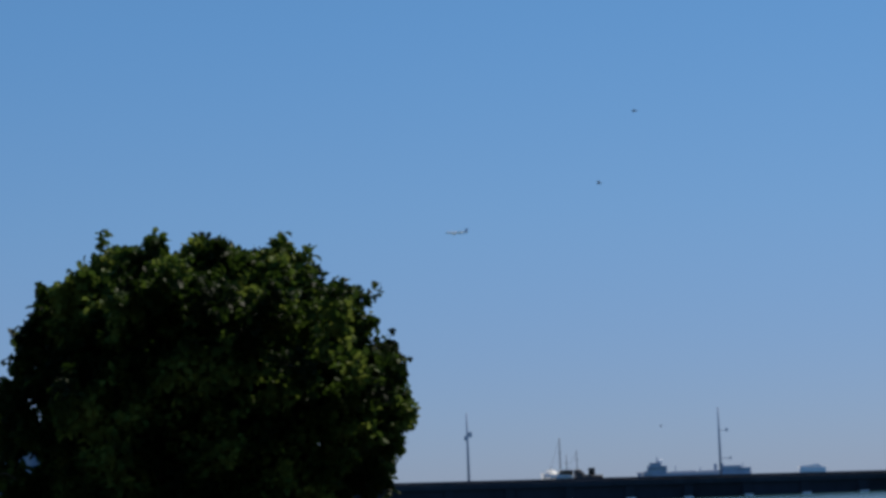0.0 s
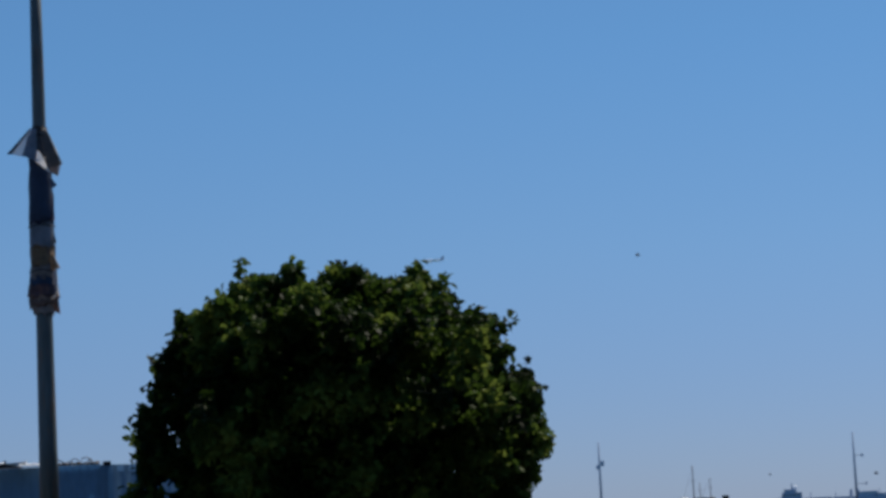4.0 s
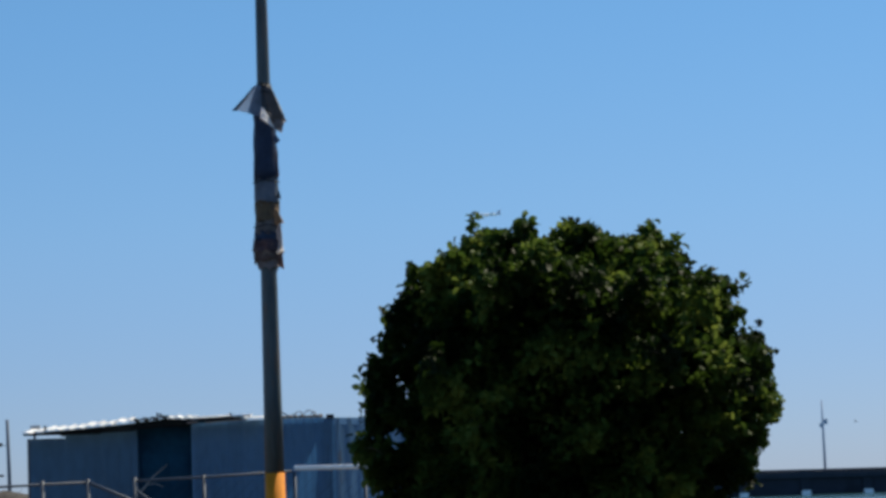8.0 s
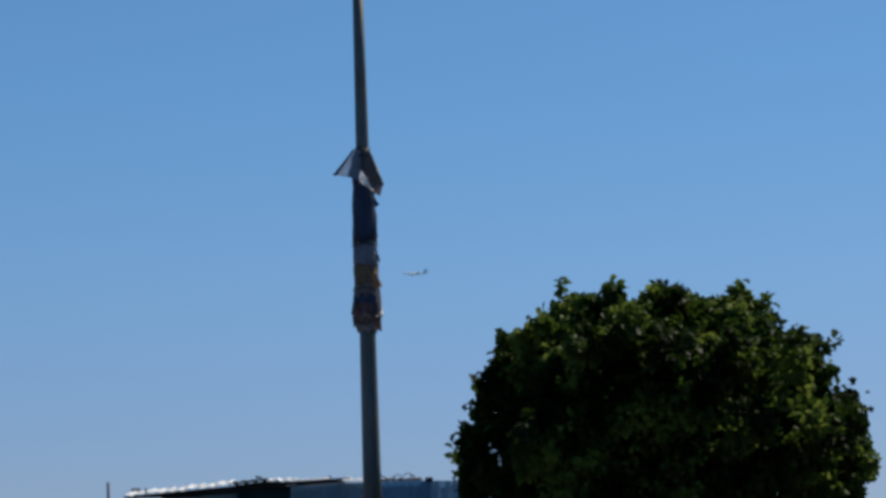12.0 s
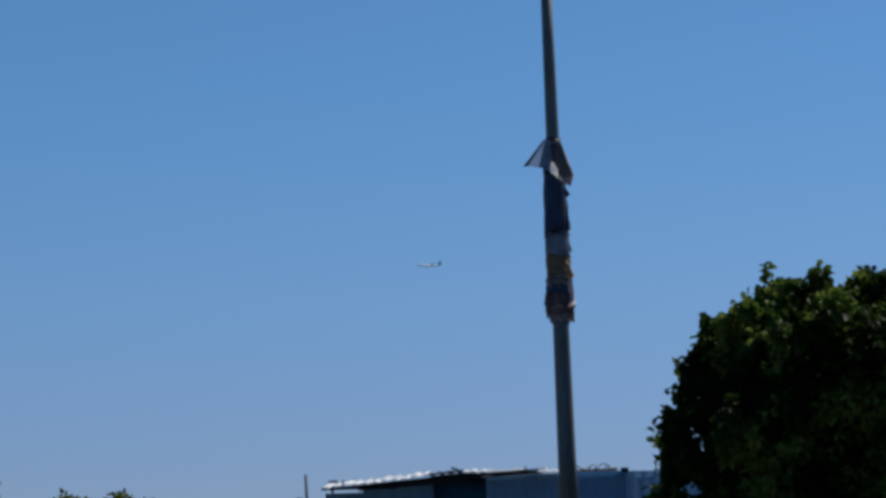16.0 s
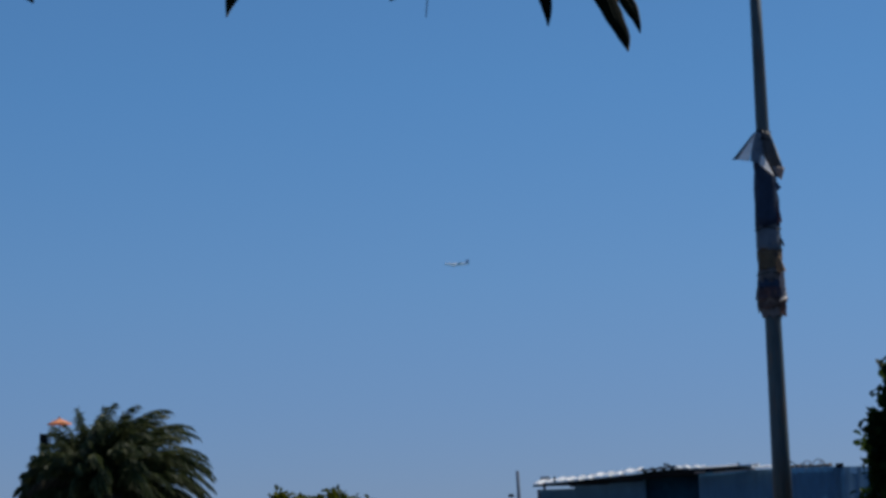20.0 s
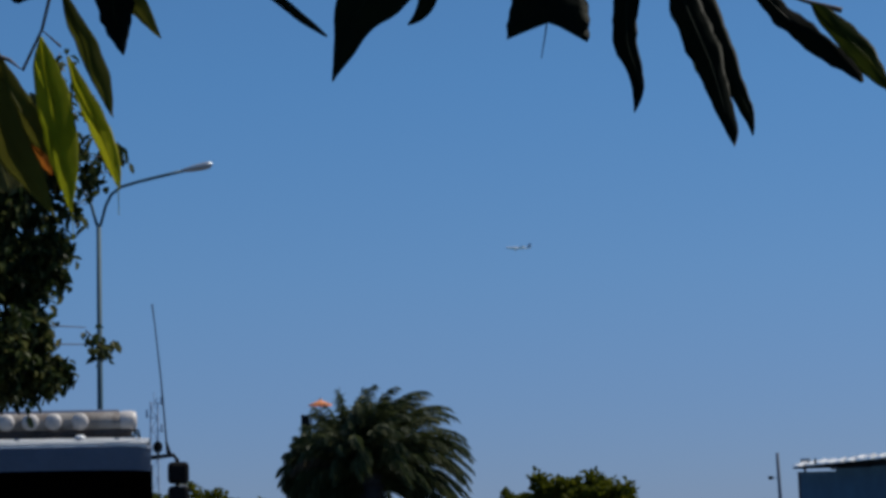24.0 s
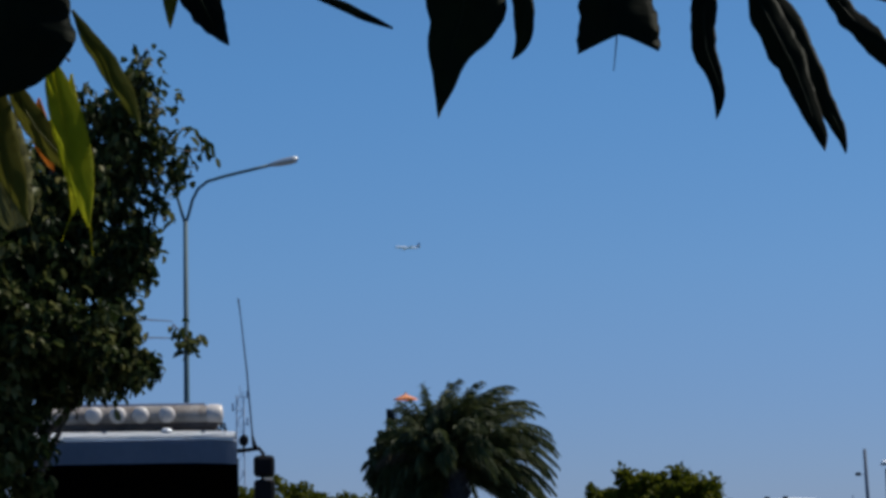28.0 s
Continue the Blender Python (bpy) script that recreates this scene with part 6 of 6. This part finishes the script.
def build_overhead():
    """The limb overhead from which the twigs hang, and its trunk behind the eye."""
    t = thing("overhead_tree", pose(-2.6, -2.2, 0), "grey-brown tree trunk with limbs reaching overhead", "tree")
    bm = bmesh.new()
    tube(bm, [(0, 0, -0.1), (0.02, 0.0, 0.15), (0.05, 0.02, 0.7), (0.04, 0.05, 1.4), (0.0, 0.14, 2.0), (0.02, 0.32, 2.4)], [0.30, 0.22, 0.185, 0.165, 0.15, 0.12], 14)
    part("trunk", bm, M_BARK, t, smooth=True)
    for way_out, thick in ((((0.02, 0.25, 2.3), (0.10, 0.8, 2.75), (0.3, 1.6, 3.05), (0.6, 2.6, 3.2), (0.9, 3.6, 3.24), (1.3, 4.3, 3.2), (1.7, 4.9, 3.1), (2.3, 5.4, 2.98)), 0.11),
                           (((0.9, 3.5, 3.24), (0.95, 3.95, 3.12), (1.05, 4.3, 3.0), (1.3, 4.75, 2.85)), 0.05),
                           (((0.0, 0.1, 2.1), (-0.35, -0.1, 2.7), (-0.9, -0.5, 3.3), (-1.5, -0.8, 4.2)), 0.10),
                           (((0.0, 0.2, 2.3), (0.3, -0.3, 2.9), (0.9, -0.9, 3.6), (1.2, -1.5, 4.4)), 0.09),
                           (((-0.6, -0.3, 3.0), (-0.8, -1.0, 3.5), (-0.7, -1.8, 4.1)), 0.06)):
        bm = bmesh.new()
        n = len(way_out)
        tube(bm, way_out, [thick * (1 - 0.8 * i / (n - 1)) for i in range(n)], 10)
        part("limb", bm, M_BARK, t, smooth=True)
    # leaves on the limbs behind the eye
    rng = np.random.default_rng(77)
    c = np.vstack([rng.normal(p, (0.55, 0.5, 0.4), (110, 3)) for p in ((-1.5, -0.9, 4.2), (1.1, -1.6, 4.4), (-0.7, -1.9, 4.2), (-0.2, -1.2, 4.7))])
    d = rng.normal(0, 1, c.shape)
    me = leaves_mesh("crown", c, d / np.linalg.norm(d, axis=1, keepdims=True), 5, 0.22, 0.07, rng, 0.7)
    me.materials.append(M_MANGO)
    crown = new("crown", me)
    crown.parent = t


# ---- airliner and birds ----
def build_jet():
    j = thing("airliner", pose(0, 0, 0), "white twin-engined airliner with a blue-grey tail flying past", "airliner")
    # nose along +y
    bm = bmesh.new()
    rows = []
    for y, r, z in ((18.5, 0.1, -0.30), (17.8, 0.75, -0.2), (16.4, 1.25, -0.1), (14, 1.55, 0), (-6, 1.55, 0), (-11, 1.3, 0.25), (-15, 0.8, 0.65), (-18.4, 0.25, 1.0)):
        rows.append([(math.cos(a) * r, y, z + math.sin(a) * r) for a in (2 * math.pi * k / 16 for k in range(17))])
    sheet(bm, rows)
    part("fuselage", bm, M_JET, j, smooth=True)
    def wing(bm, s, y0, c0, y1, c1, x1, z0, z1, th):
        for zz in (0,):
            a = [(s * 1.2, y0, z0), (s * x1, y1, z1), (s * x1, y1 - c1, z1), (s * 1.2, y0 - c0, z0)]
            top = [bm.verts.new((x, y, z + th)) for x, y, z in a]
            low = [bm.verts.new((x, y, z - th)) for x, y, z in a]
            bm.faces.new(top)
            bm.faces.new(low[::-1])
            for i in range(4):
                k = (i + 1) % 4
                bm.faces.new((top[k], top[i], low[i], low[k]))
        bmesh.ops.recalc_face_normals(bm, faces=bm.faces[:])
    for s in (-1, 1):
        bm = bmesh.new()
        wing(bm, s, 5.0, 6.2, -3.2, 1.6, 17.0, -0.9, 0.7, 0.22)
        part("wing", bm, M_JET_GREY, j, "grey metal wing")
        bm = bmesh.new()
        wing(bm, s, -14.0, 3.2, -16.6, 1.3, 6.2, 1.0, 1.5, 0.12)
        part("tailplane", bm, M_JET_GREY, j)
        bm = bmesh.new()
        rows = [[(s * 5.8 + math.cos(a) * r, y, -1.9 + math.sin(a) * r) for a in (2 * math.pi * k / 12 for k in range(13))] for y, r in ((5.4, 0.85), (5.2, 1.05), (3.0, 1.0), (1.2, 0.6))]
        sheet(bm, rows)
        part("engine", bm, M_JET, j, smooth=True)
        for k in range(6):
            bm = bmesh.new()
            box(bm, s * 1.53, 12 - k * 3.2, 0.45, 0.08, 2.6, 0.35, 0.02)
            part("window_row", bm, M_JET_DARK, j)
    bm = bmesh.new()
    v = [(-11.2, 1.5), (-16.0, 7.4), (-18.4, 7.4), (-17.2, 1.4)]
    a = [bm.verts.new((-0.18, y, z)) for y, z in v]
    b = [bm.verts.new((0.18, y, z)) for y, z in v]
    bm.faces.new(a)
    bm.faces.new(b[::-1])
    for i in range(4):
        k = (i + 1) % 4
        bm.faces.new((a[k], a[i], b[i], b[k]))
    bmesh.ops.recalc_face_normals(bm, faces=bm.faces[:])
    part("tail_fin", bm, M_JET_DARK, j, "blue-grey tail fin")
    return j


def build_bird(i):
    b = thing("gull", pose(0, 0, 0), "dark gull gliding far over the harbour", "bird", "gulls over the harbour")
    bm = bmesh.new()
    rows = []
    for y, r in ((0.12, 0.008), (0.09, 0.03), (0.03, 0.045), (-0.06, 0.04), (-0.15, 0.01)):
        rows.append([(math.cos(a) * r, y, math.sin(a) * r) for a in (2 * math.pi * k / 10 for k in range(11))])
    sheet(bm, rows)
    part("body", bm, M_BIRD, b, smooth=True)
    for s in (-1, 1):
        bm = bmesh.new()
        lift = (0.16, 0.05, 0.12, 0.2)[i % 4]
        sheet(bm, [[(s * 0.02, 0.05, 0.01), (s * 0.11, 0.07, 0.02 + lift * 0.6), (s * 0.25, 0.0, 0.01 + lift * 0.4)], [(s * 0.02, -0.04, 0.01), (s * 0.11, -0.03, 0.02 + lift * 0.6), (s * 0.24, -0.05, 0.01 + lift * 0.4)]], 0.01)
        part("wing", bm, M_BIRD, b)
    bm = bmesh.new()
    sheet(bm, [[(-0.01, -0.14, 0.0), (0.01, -0.14, 0.0)], [(-0.04, -0.21, 0.0), (0.04, -0.21, 0.0)]], 0.008)
    part("tail", bm, M_BIRD, b)
    return b


build_ground()
build_pier()
pier_lamp(63.3, 11.75, ((8.2, 0.5, 1.0), (7.6, -0.3, 0.8)))
pier_lamp(106.9, 11.95, ((8.0, 1.4, 0.6), (3.2, 1.8, 0.5)))
build_boats()
build_ships()
build_pole()
build_sheds()
build_fence()
build_far()
build_street_lamp()
build_truck()
build_trees()
build_palms()
build_overhead()
build_branches()
JET = build_jet()
GULLS = [build_bird(i) for i in range(4)]


def motions():
    # seconds, place, heading
    walk(JET, [(t, pose(x, y, z - 0.0012 * math.hypot(x, y), 1.0, 0.0, h)) for t, x, y, z, h in (
        (0, 590.9, 3527.6, 410.3, 95.6), (0.5, 563.8, 3523.5, 413.3, 96.0), (1, 533.4, 3519.9, 414.9, 96.4), (1.5, 495.8, 3516.9, 417.0, 96.8),
        (2, 461.6, 3513.7, 414.3, 97.2), (2.5, 439.7, 3508.4, 414.6, 97.7), (3.5, 374.5, 3499.3, 417.2, 98.6), (4.5, 315.4, 3488.9, 416.4, 99.4),
        (5, 281.8, 3483.6, 417.7, 99.9), (6.5, 181.1, 3465.2, 424.4, 101.3), (7.5, 121.8, 3451.8, 422.0, 102.3), (8.5, 51.3, 3436.9, 425.9, 103.2),
        (9, 20.3, 3428.6, 430.2, 103.7), (9.5, -7.4, 3421.4, 423.2, 104.2), (10, -40.1, 3413.1, 423.2, 104.7), (10.5, -73.8, 3403.8, 427.8, 105.2),
        (11, -105.0, 3395.3, 425.1, 105.7), (11.5, -141.4, 3385.2, 430.3, 106.2), (12.5, -205.7, 3365.9, 428.7, 107.3), (13.5, -274.1, 3344.8, 427.8, 108.3),
        (14.5, -328.4, 3324.1, 425.0, 109.4), (15.5, -402.4, 3299.1, 428.8, 110.5), (16, -432.5, 3287.0, 429.6, 111.0), (17, -492.0, 3262.5, 427.4, 112.2),
        (18, -560.5, 3234.8, 429.3, 113.3), (19, -623.3, 3206.8, 429.0, 114.4), (20, -684.5, 3177.9, 427.4, 115.6), (21, -751.0, 3146.0, 428.3, 116.7),
        (21.5, -782.2, 3130.3, 427.6, 117.3), (22, -813.4, 3113.9, 426.7, 117.9), (22.5, -842.6, 3098.0, 425.3, 118.5), (23.5, -906.4, 3063.0, 425.5, 119.7),
        (24.5, -968.6, 3027.2, 423.9, 120.9), (25, -998.7, 3008.9, 423.1, 121.5), (26, -1059.2, 2971.2, 421.6, 122.7), (27, -1115.6, 2932.8, 423.3, 124.0),
        (28, -1177.1, 2892.5, 416.4, 125.2))])
    # seconds, place, sway of the two twigs overhead
    walk(BR["dark"], [(t, pose(x, y, z, 0, sway, 17)) for t, x, y, z, sway in (
        (0, -0.740, 2.388, 2.290, -3.0), (8, -0.730, 2.391, 2.310, -2.0), (15, -0.750, 2.385, 2.280, -4.0), (19, -0.745, 2.387, 2.270, -3.0), (19.6, -0.720, 2.394, 2.240, -4.0),
        (20, -0.750, 2.385, 2.151, -3.8), (20.2, -0.831, 2.360, 2.099, -2.6), (20.4, -0.895, 2.341, 2.073, 1.6), (20.7, -0.890, 2.342, 2.071, -2.9), (21, -0.865, 2.350, 2.104, -1.1),
        (21.2, -0.818, 2.364, 2.122, -5.5), (21.5, -0.773, 2.378, 2.110, -7.2), (21.8, -0.809, 2.367, 2.079, -7.6), (22, -0.907, 2.337, 2.043, -2.7), (22.2, -0.965, 2.319, 2.056, 1.7),
        (22.5, -0.914, 2.335, 2.084, -2.0), (23.2, -0.890, 2.342, 2.085, -0.5), (23.9, -0.915, 2.335, 2.070, 1.5), (24.5, -0.897, 2.340, 2.076, 2.9), (24.8, -0.784, 2.374, 2.134, -8.0),
        (25, -0.752, 2.384, 2.150, -6.8), (25.8, -0.833, 2.360, 2.061, -4.6), (26, -0.972, 2.317, 2.039, 2.0), (26.3, -1.059, 2.290, 2.043, 7.6), (26.5, -0.981, 2.314, 2.069, 5.1),
        (27, -0.787, 2.374, 2.101, -4.6), (27.3, -0.828, 2.361, 2.097, 1.1), (27.5, -0.845, 2.356, 2.082, 1.5), (28, -0.916, 2.334, 2.027, -2.2))])
    walk(BR["yellow"], [(t, pose(x, y, z, 0, sway, 17)) for t, x, y, z, sway in (
        (0, -1.100, 2.070, 2.300, 0.0), (10, -1.110, 2.066, 2.310, 0.0), (19, -1.100, 2.070, 2.280, 0.0), (19.7, -1.045, 2.087, 2.170, 0.0), (20.3, -1.160, 2.050, 2.220, 0.0),
        (20.8, -1.100, 2.070, 2.240, 0.0), (21.2, -1.012, 2.096, 2.188, 0.0), (21.5, -0.982, 2.105, 2.148, 0.0), (21.8, -1.031, 2.090, 2.130, 0.0), (22.1, -1.133, 2.059, 2.168, 0.0),
        (22.5, -1.229, 2.029, 2.179, 0.0), (23.3, -1.180, 2.045, 2.130, 0.0), (24, -1.150, 2.054, 2.100, 0.0), (24.5, -1.130, 2.060, 2.090, 0.0), (25, -1.025, 2.092, 2.169, 0.0),
        (25.3, -1.029, 2.090, 2.165, 0.0), (25.8, -1.170, 2.047, 2.119, 0.0), (26, -1.276, 2.015, 2.124, 0.0), (26.3, -1.361, 1.989, 2.164, 0.0), (26.6, -1.351, 1.992, 2.196, 0.0),
        (27, -1.161, 2.050, 2.142, 0.0), (27.3, -1.051, 2.084, 2.105, 0.0), (27.5, -1.122, 2.062, 2.069, 0.0), (27.7, -1.209, 2.036, 2.067, 0.0), (28, -1.230, 2.029, 2.082, 0.0))])
    # each leaf swings on its stalk: seconds, shift in steps, degrees
    for name, rows in (
            ("broad", ((20, 3, 13, 4.5), (20.2, 4, 19, 4.2), (20.4, 7, 42, 1.0), (20.7, 5, 23, 4.0), (21, 6, 31, 2.2), (21.2, 2, 8, 3.5), (21.5, 5, 18, 5.5), (21.8, 2, 7, 9.8), (22, 4, 18, 2.2), (22.2, 1, 5, 1.8), (22.5, 0, 1, 3.5), (24.5, 0, 0, 4.2), (24.8, 0, 1, 5.0), (25, 0, -1, 1.2), (25.8, -1, -3, 3.5), (26, 0, -2, 1.0), (26.3, 4, 44, -3.8), (26.5, 14, 68, 1.2), (27, 3, 45, -5.5), (27.3, 9, 43, 2.0), (27.5, 6, 27, 5.2), (28, 0, -1, -1.5),)),
            ("second", ((22.2, 0, 4, 2.2), (24.5, 4, 16, 8.5), (25.8, 0, 0, 6.5), (26, 0, 2, 1.5), (28, 0, 5, -4.2),)),
            ("cut", ((20, -3, -68, 0.0), (20.2, 13, -34, 0.0), (20.4, -14, -50, 0.0), (20.7, 11, -39, 0.0), (21, -9, -36, 0.0), (21.2, -4, -42, 0.0), (21.5, -14, -74, 0.0), (21.8, 72, -59, 0.0), (22, -3, -37, 0.0), (22.2, -4, -7, 0.0), (22.5, -2, -6, 0.0), (24.5, 19, -11, 0.0), (25.8, 28, 0, 0.0), (26, 0, 2, 0.0), (26.3, -24, -49, 0.0), (26.5, -3, -80, 0.0), (27, -46, -58, 0.0), (27.3, -14, -54, 0.0), (27.5, 10, -48, 0.0), (28, -5, 2, 0.0),)),
            ("slim", ((20, 1, -5, -9.0), (20.2, 0, -7, -7.0), (20.4, 0, -3, -5.5), (20.7, 0, -7, -8.5), (21, 0, -9, -3.2), (21.2, 0, -1, -7.0), (21.5, 2, -19, -7.2), (21.8, 5, -26, -10.0), (22, 0, -6, -7.2), (22.2, 0, 7, -3.5), (22.5, 0, -6, -1.2), (24.5, 1, -8, -3.8), (24.8, 7, -44, -8.2), (25, 0, -1, -3.5), (25.8, 1, -8, -3.8), (26, 0, -1, -0.5), (26.3, -1, 11, -5.5), (26.5, 0, -31, -1.0), (27, 0, -20, 0.8), (27.3, 0, -1, -7.2), (27.5, 0, -4, -7.0), (28, 0, 4, -0.5),)),
            ("brown", ((26, 0, 0, -1.0), (26.3, 5, -10, -9.2), (26.5, 22, -76, 2.8), (28, -5, 12, -3.2),)),
            ("long", ((20, -4, 10, -2.0), (20.2, -3, 8, -1.2), (20.4, -6, 12, -4.0), (20.7, -1, 3, -0.2), (21, -4, 7, -5.2), (21.2, 0, -1, -2.8), (21.5, 0, 0, -5.2), (21.8, -7, 24, 0.5), (22, -1, 3, -0.5), (22.2, 0, 0, -3.0), (22.5, 1, -1, -3.5), (24.5, -2, 5, -1.2), (24.8, -3, 7, -2.2), (25.8, 1, -2, -1.5), (26, 1, -3, -0.5), (26.3, -6, 18, -1.2), (26.5, -9, 22, -1.2), (27, -7, 21, -2.5), (27.3, -10, 26, -3.0), (27.5, -11, 34, -1.2), (28, -1, 3, -1.5),)),
            ("bent", ((20.2, -20, 42, 2.2), (20.4, -12, 23, 1.2), (20.7, -29, 56, 0.8), (21, -8, 16, 2.0), (21.2, -7, 13, 2.5), (21.5, -8, 17, 1.5), (21.8, -24, 55, 4.8), (22, -12, 24, -0.5), (22.2, 2, -5, 3.0), (22.5, 4, -9, 0.5), (24.5, -9, 22, 4.0), (25.8, -5, 11, 2.2), (26, 1, -2, -0.5), (26.3, -6, 13, 1.8), (26.5, -39, 54, -7.2), (28, 2, -7, 4.5),)),
            ("outer", ((22.2, 9, -6, -13.5), (22.5, 0, 0, -8.2), (24.5, 19, -16, -11.2), (26, 1, -2, -1.0), (26.3, 8, -11, 1.5), (26.5, 41, -90, 19.2),)),
            ("last", ((20.2, 57, -41, -19.0), (20.4, 36, -29, -14.0), (20.7, 65, -54, -14.5), (21, 36, -34, -9.8), (22, 45, -41, -10.5), (22.2, 5, -5, -11.0), (22.5, 13, -13, -9.0), (26, 1, -2, -1.2), (26.3, 5, -10, 9.2), (26.5, 31, -90, 20.2),)),
            ("thin", ((26, -7, 5, 0.5), (28, -59, 31, -8.8),)),
            ("inner", ((22.5, 0, -90, 14.8), (24.5, 0, 5, 14.0), (25, -2, 33, 9.8), (26, 7, -27, 0.5), (26.3, 84, -90, -22.2), (26.5, 30, -49, -16.0), (27, -34, 86, -7.0), (27.3, 23, -90, 6.2), (28, -18, 62, -1.5),)),
            ("olive", ((26.5, 26, -42, -25.0), (28, 28, 90, 20.2),)),
            ("longest", ((21.2, 5, -21, -3.2), (21.5, 1, -9, -2.5), (21.8, 2, -11, -0.2), (24.5, 2, -14, 0.5), (25, 3, -19, -1.5), (25.3, 3, -19, -1.5), (25.8, 4, -19, -2.5), (27, -1, -15, 13.8), (27.3, 32, -76, -13.0), (27.5, 14, -43, -7.8), (27.7, -4, -35, 18.0), (28, 4, -20, -2.5),)),
            ("side", ((21.2, -4, 18, 7.0), (21.5, -19, 30, -10.8), (21.8, -10, 47, 9.0), (24.5, 5, -14, 0.8), (25, -6, 22, 5.5), (25.3, -23, 55, -1.2), (25.8, -1, 6, 4.8), (27, -1, -21, 25.0), (27.5, 12, -19, -10.5), (27.7, 4, -12, 14.0), (28, -6, -14, 22.0),)),
            ("upper", ((24.5, 4, -10, 0.2), (25.8, 12, -20, -11.0), (27, 0, -54, 20.2), (27.3, 0, 0, -9.2), (27.5, -5, 14, -0.2), (27.7, 4, -24, 12.5), (28, 5, -22, -8.5),)),
            ("withered", ((24.5, 5, -20, 0.2), (25, 1, -12, 9.0), (25.3, -20, 31, -18.8), (25.8, 1, -3, -3.8), (27.5, 17, -36, -10.8), (28, -2, 16, 4.0),)),
            ("pointed", ((21.5, -3, 7, -10.8), (24.5, 8, -23, -2.5), (25, 5, -19, 1.0), (25.3, -6, 12, -9.5), (25.8, 0, -2, -1.8), (27, 3, -11, 3.0), (27.3, 20, -67, -0.5), (27.5, 14, -27, -10.5), (28, -3, 10, 3.8),)),
            ("blunt", ((24.5, 0, -1, -7.2), (25, 0, 6, 2.2), (25.3, -11, 41, -9.2), (27, 2, -14, -3.8), (27.3, 17, 90, 16.2), (27.5, -6, 41, -1.8), (28, 8, -45, -3.5),)),
            ("left", ((25, 11, 21, 2.0), (25.3, 24, 78, -7.8),)),
            ("shaded", ((24.5, 5, 57, -6.5), (27.3, -90, -90, 28.0), (27.5, 6, 45, -2.8), (27.7, 4, 25, -2.5), (28, -22, -90, -1.5),)),
            ("middle", ((24.5, -6, 12, 4.0), (25, -7, 30, 28.0), (27, 1, -2, 16.8), (27.3, 13, -19, -0.2),))):
        leaf, x, y, z, step = LEAVES[name]
        rows = ((0, 0, 0, 1.0), (9, 0, 0, -1.0), (19, 0, 0, 0.5)) + rows + (((28, 0, 0, 0.0),) if rows[-1][0] < 28 else ())
        walk(leaf, [(t, pose(x + dx * step, y, z + dz * step, 0, swing, 0)) for t, dx, dz, swing in rows])
    gull_ways = (
        ((0, 27.13, 115.82, 17.33), (0.5, 26.74, 115.90, 17.43), (1, 25.89, 116.17, 16.86), (1.5, 24.69, 116.45, 16.77), (2, 24.27, 116.53, 16.83), (2.5, 24.30, 116.52, 16.79), (8, 14.04, 119.00, 8.96), (28, 69.99, 98.04, 13.78)),
        ((0, 28.97, 114.81, 21.02), (0.5, 28.49, 114.94, 20.93), (1, 28.28, 115.01, 20.89), (1.5, 29.95, 114.74, 19.97), (2, 37.6, 113.1, 19.6), (4, 52.0, 108.0, 18.98), (28, 80.00, 90.06, 23.79)),
        ((0, 61.85, 100.09, 3.11), (3.2, 39.86, 113.05, 3.13), (4.5, 31.88, 115.68, 3.08), (5, 31.57, 115.76, 3.18), (5.5, 30.88, 115.95, 3.13), (6, 30.68, 116.00, 3.16), (7.5, 50.00, 109.00, 3.07), (28, 89.98, 84.02, 4.80)),
        ((0, 53.97, 209.09, 6.69), (0.5, 54.70, 208.89, 6.94), (1, 54.68, 208.88, 7.14), (4.5, 50.52, 210.00, 4.57), (5, 49.40, 210.26, 4.64), (6, 47.43, 210.67, 6.15), (10, 33.03, 213.40, 6.57), (18, 72.12, 201.55, 9.87), (28, 129.57, 172.85, 12.78)))
    for bird, rows in zip(GULLS, gull_ways):
        walk(bird, [(t, pose(x, y, z, 0, 6 * math.sin(t * 2.1), 70)) for t, x, y, z in rows])
    # the fig's crown leans with the gusts: seconds, degrees, lift
    walk(FIG[0], [(t, pose(0, 0, lift, 0, lean - 1.2, 0)) for t, lean, lift in (
        (0, -1.2, -0.04), (0.5, -1.2, -0.09), (1, 0.8, 0.03), (1.5, -1.2, -0.05), (2, -0.4, 0), (2.5, -0.5, -0.02), (3.5, 0.6, 0), (4.5, -0.8, 0.02), (5, 0.4, 0), (6, -0.7, 0.02),
        (7, -1.3, 0.14), (8, 1.5, 0), (9, 0.4, -0.06), (10, 0.2, 0.01), (11, 1.3, 0), (12.5, -0.4, 0), (14, 0.7, 0.04), (14.5, 0, -0.05), (16, 1.6, 0), (17, 0, 0.03),
        (18.5, 0.8, 0), (20, -0.4, 0), (22, 0.6, 0), (24, -0.5, 0), (26, 0.5, 0), (28, 0, 0))])
    # the loose poster flaps stir in the wind
    for o, (hx, hy, hz), seed in FLAPS:
        rows = []
        for k in range(57):
            t = k * 0.5
            a = math.sin(t * 4.1 + seed * 1.7) + 0.6 * math.sin(t * 2.3 + seed * 3.1)
            rows.append((t, pose(hx, hy, hz, 3 * a, 3 * math.sin(t * 3.3 + seed), 4 * a)))
        walk(o, rows)


motions()
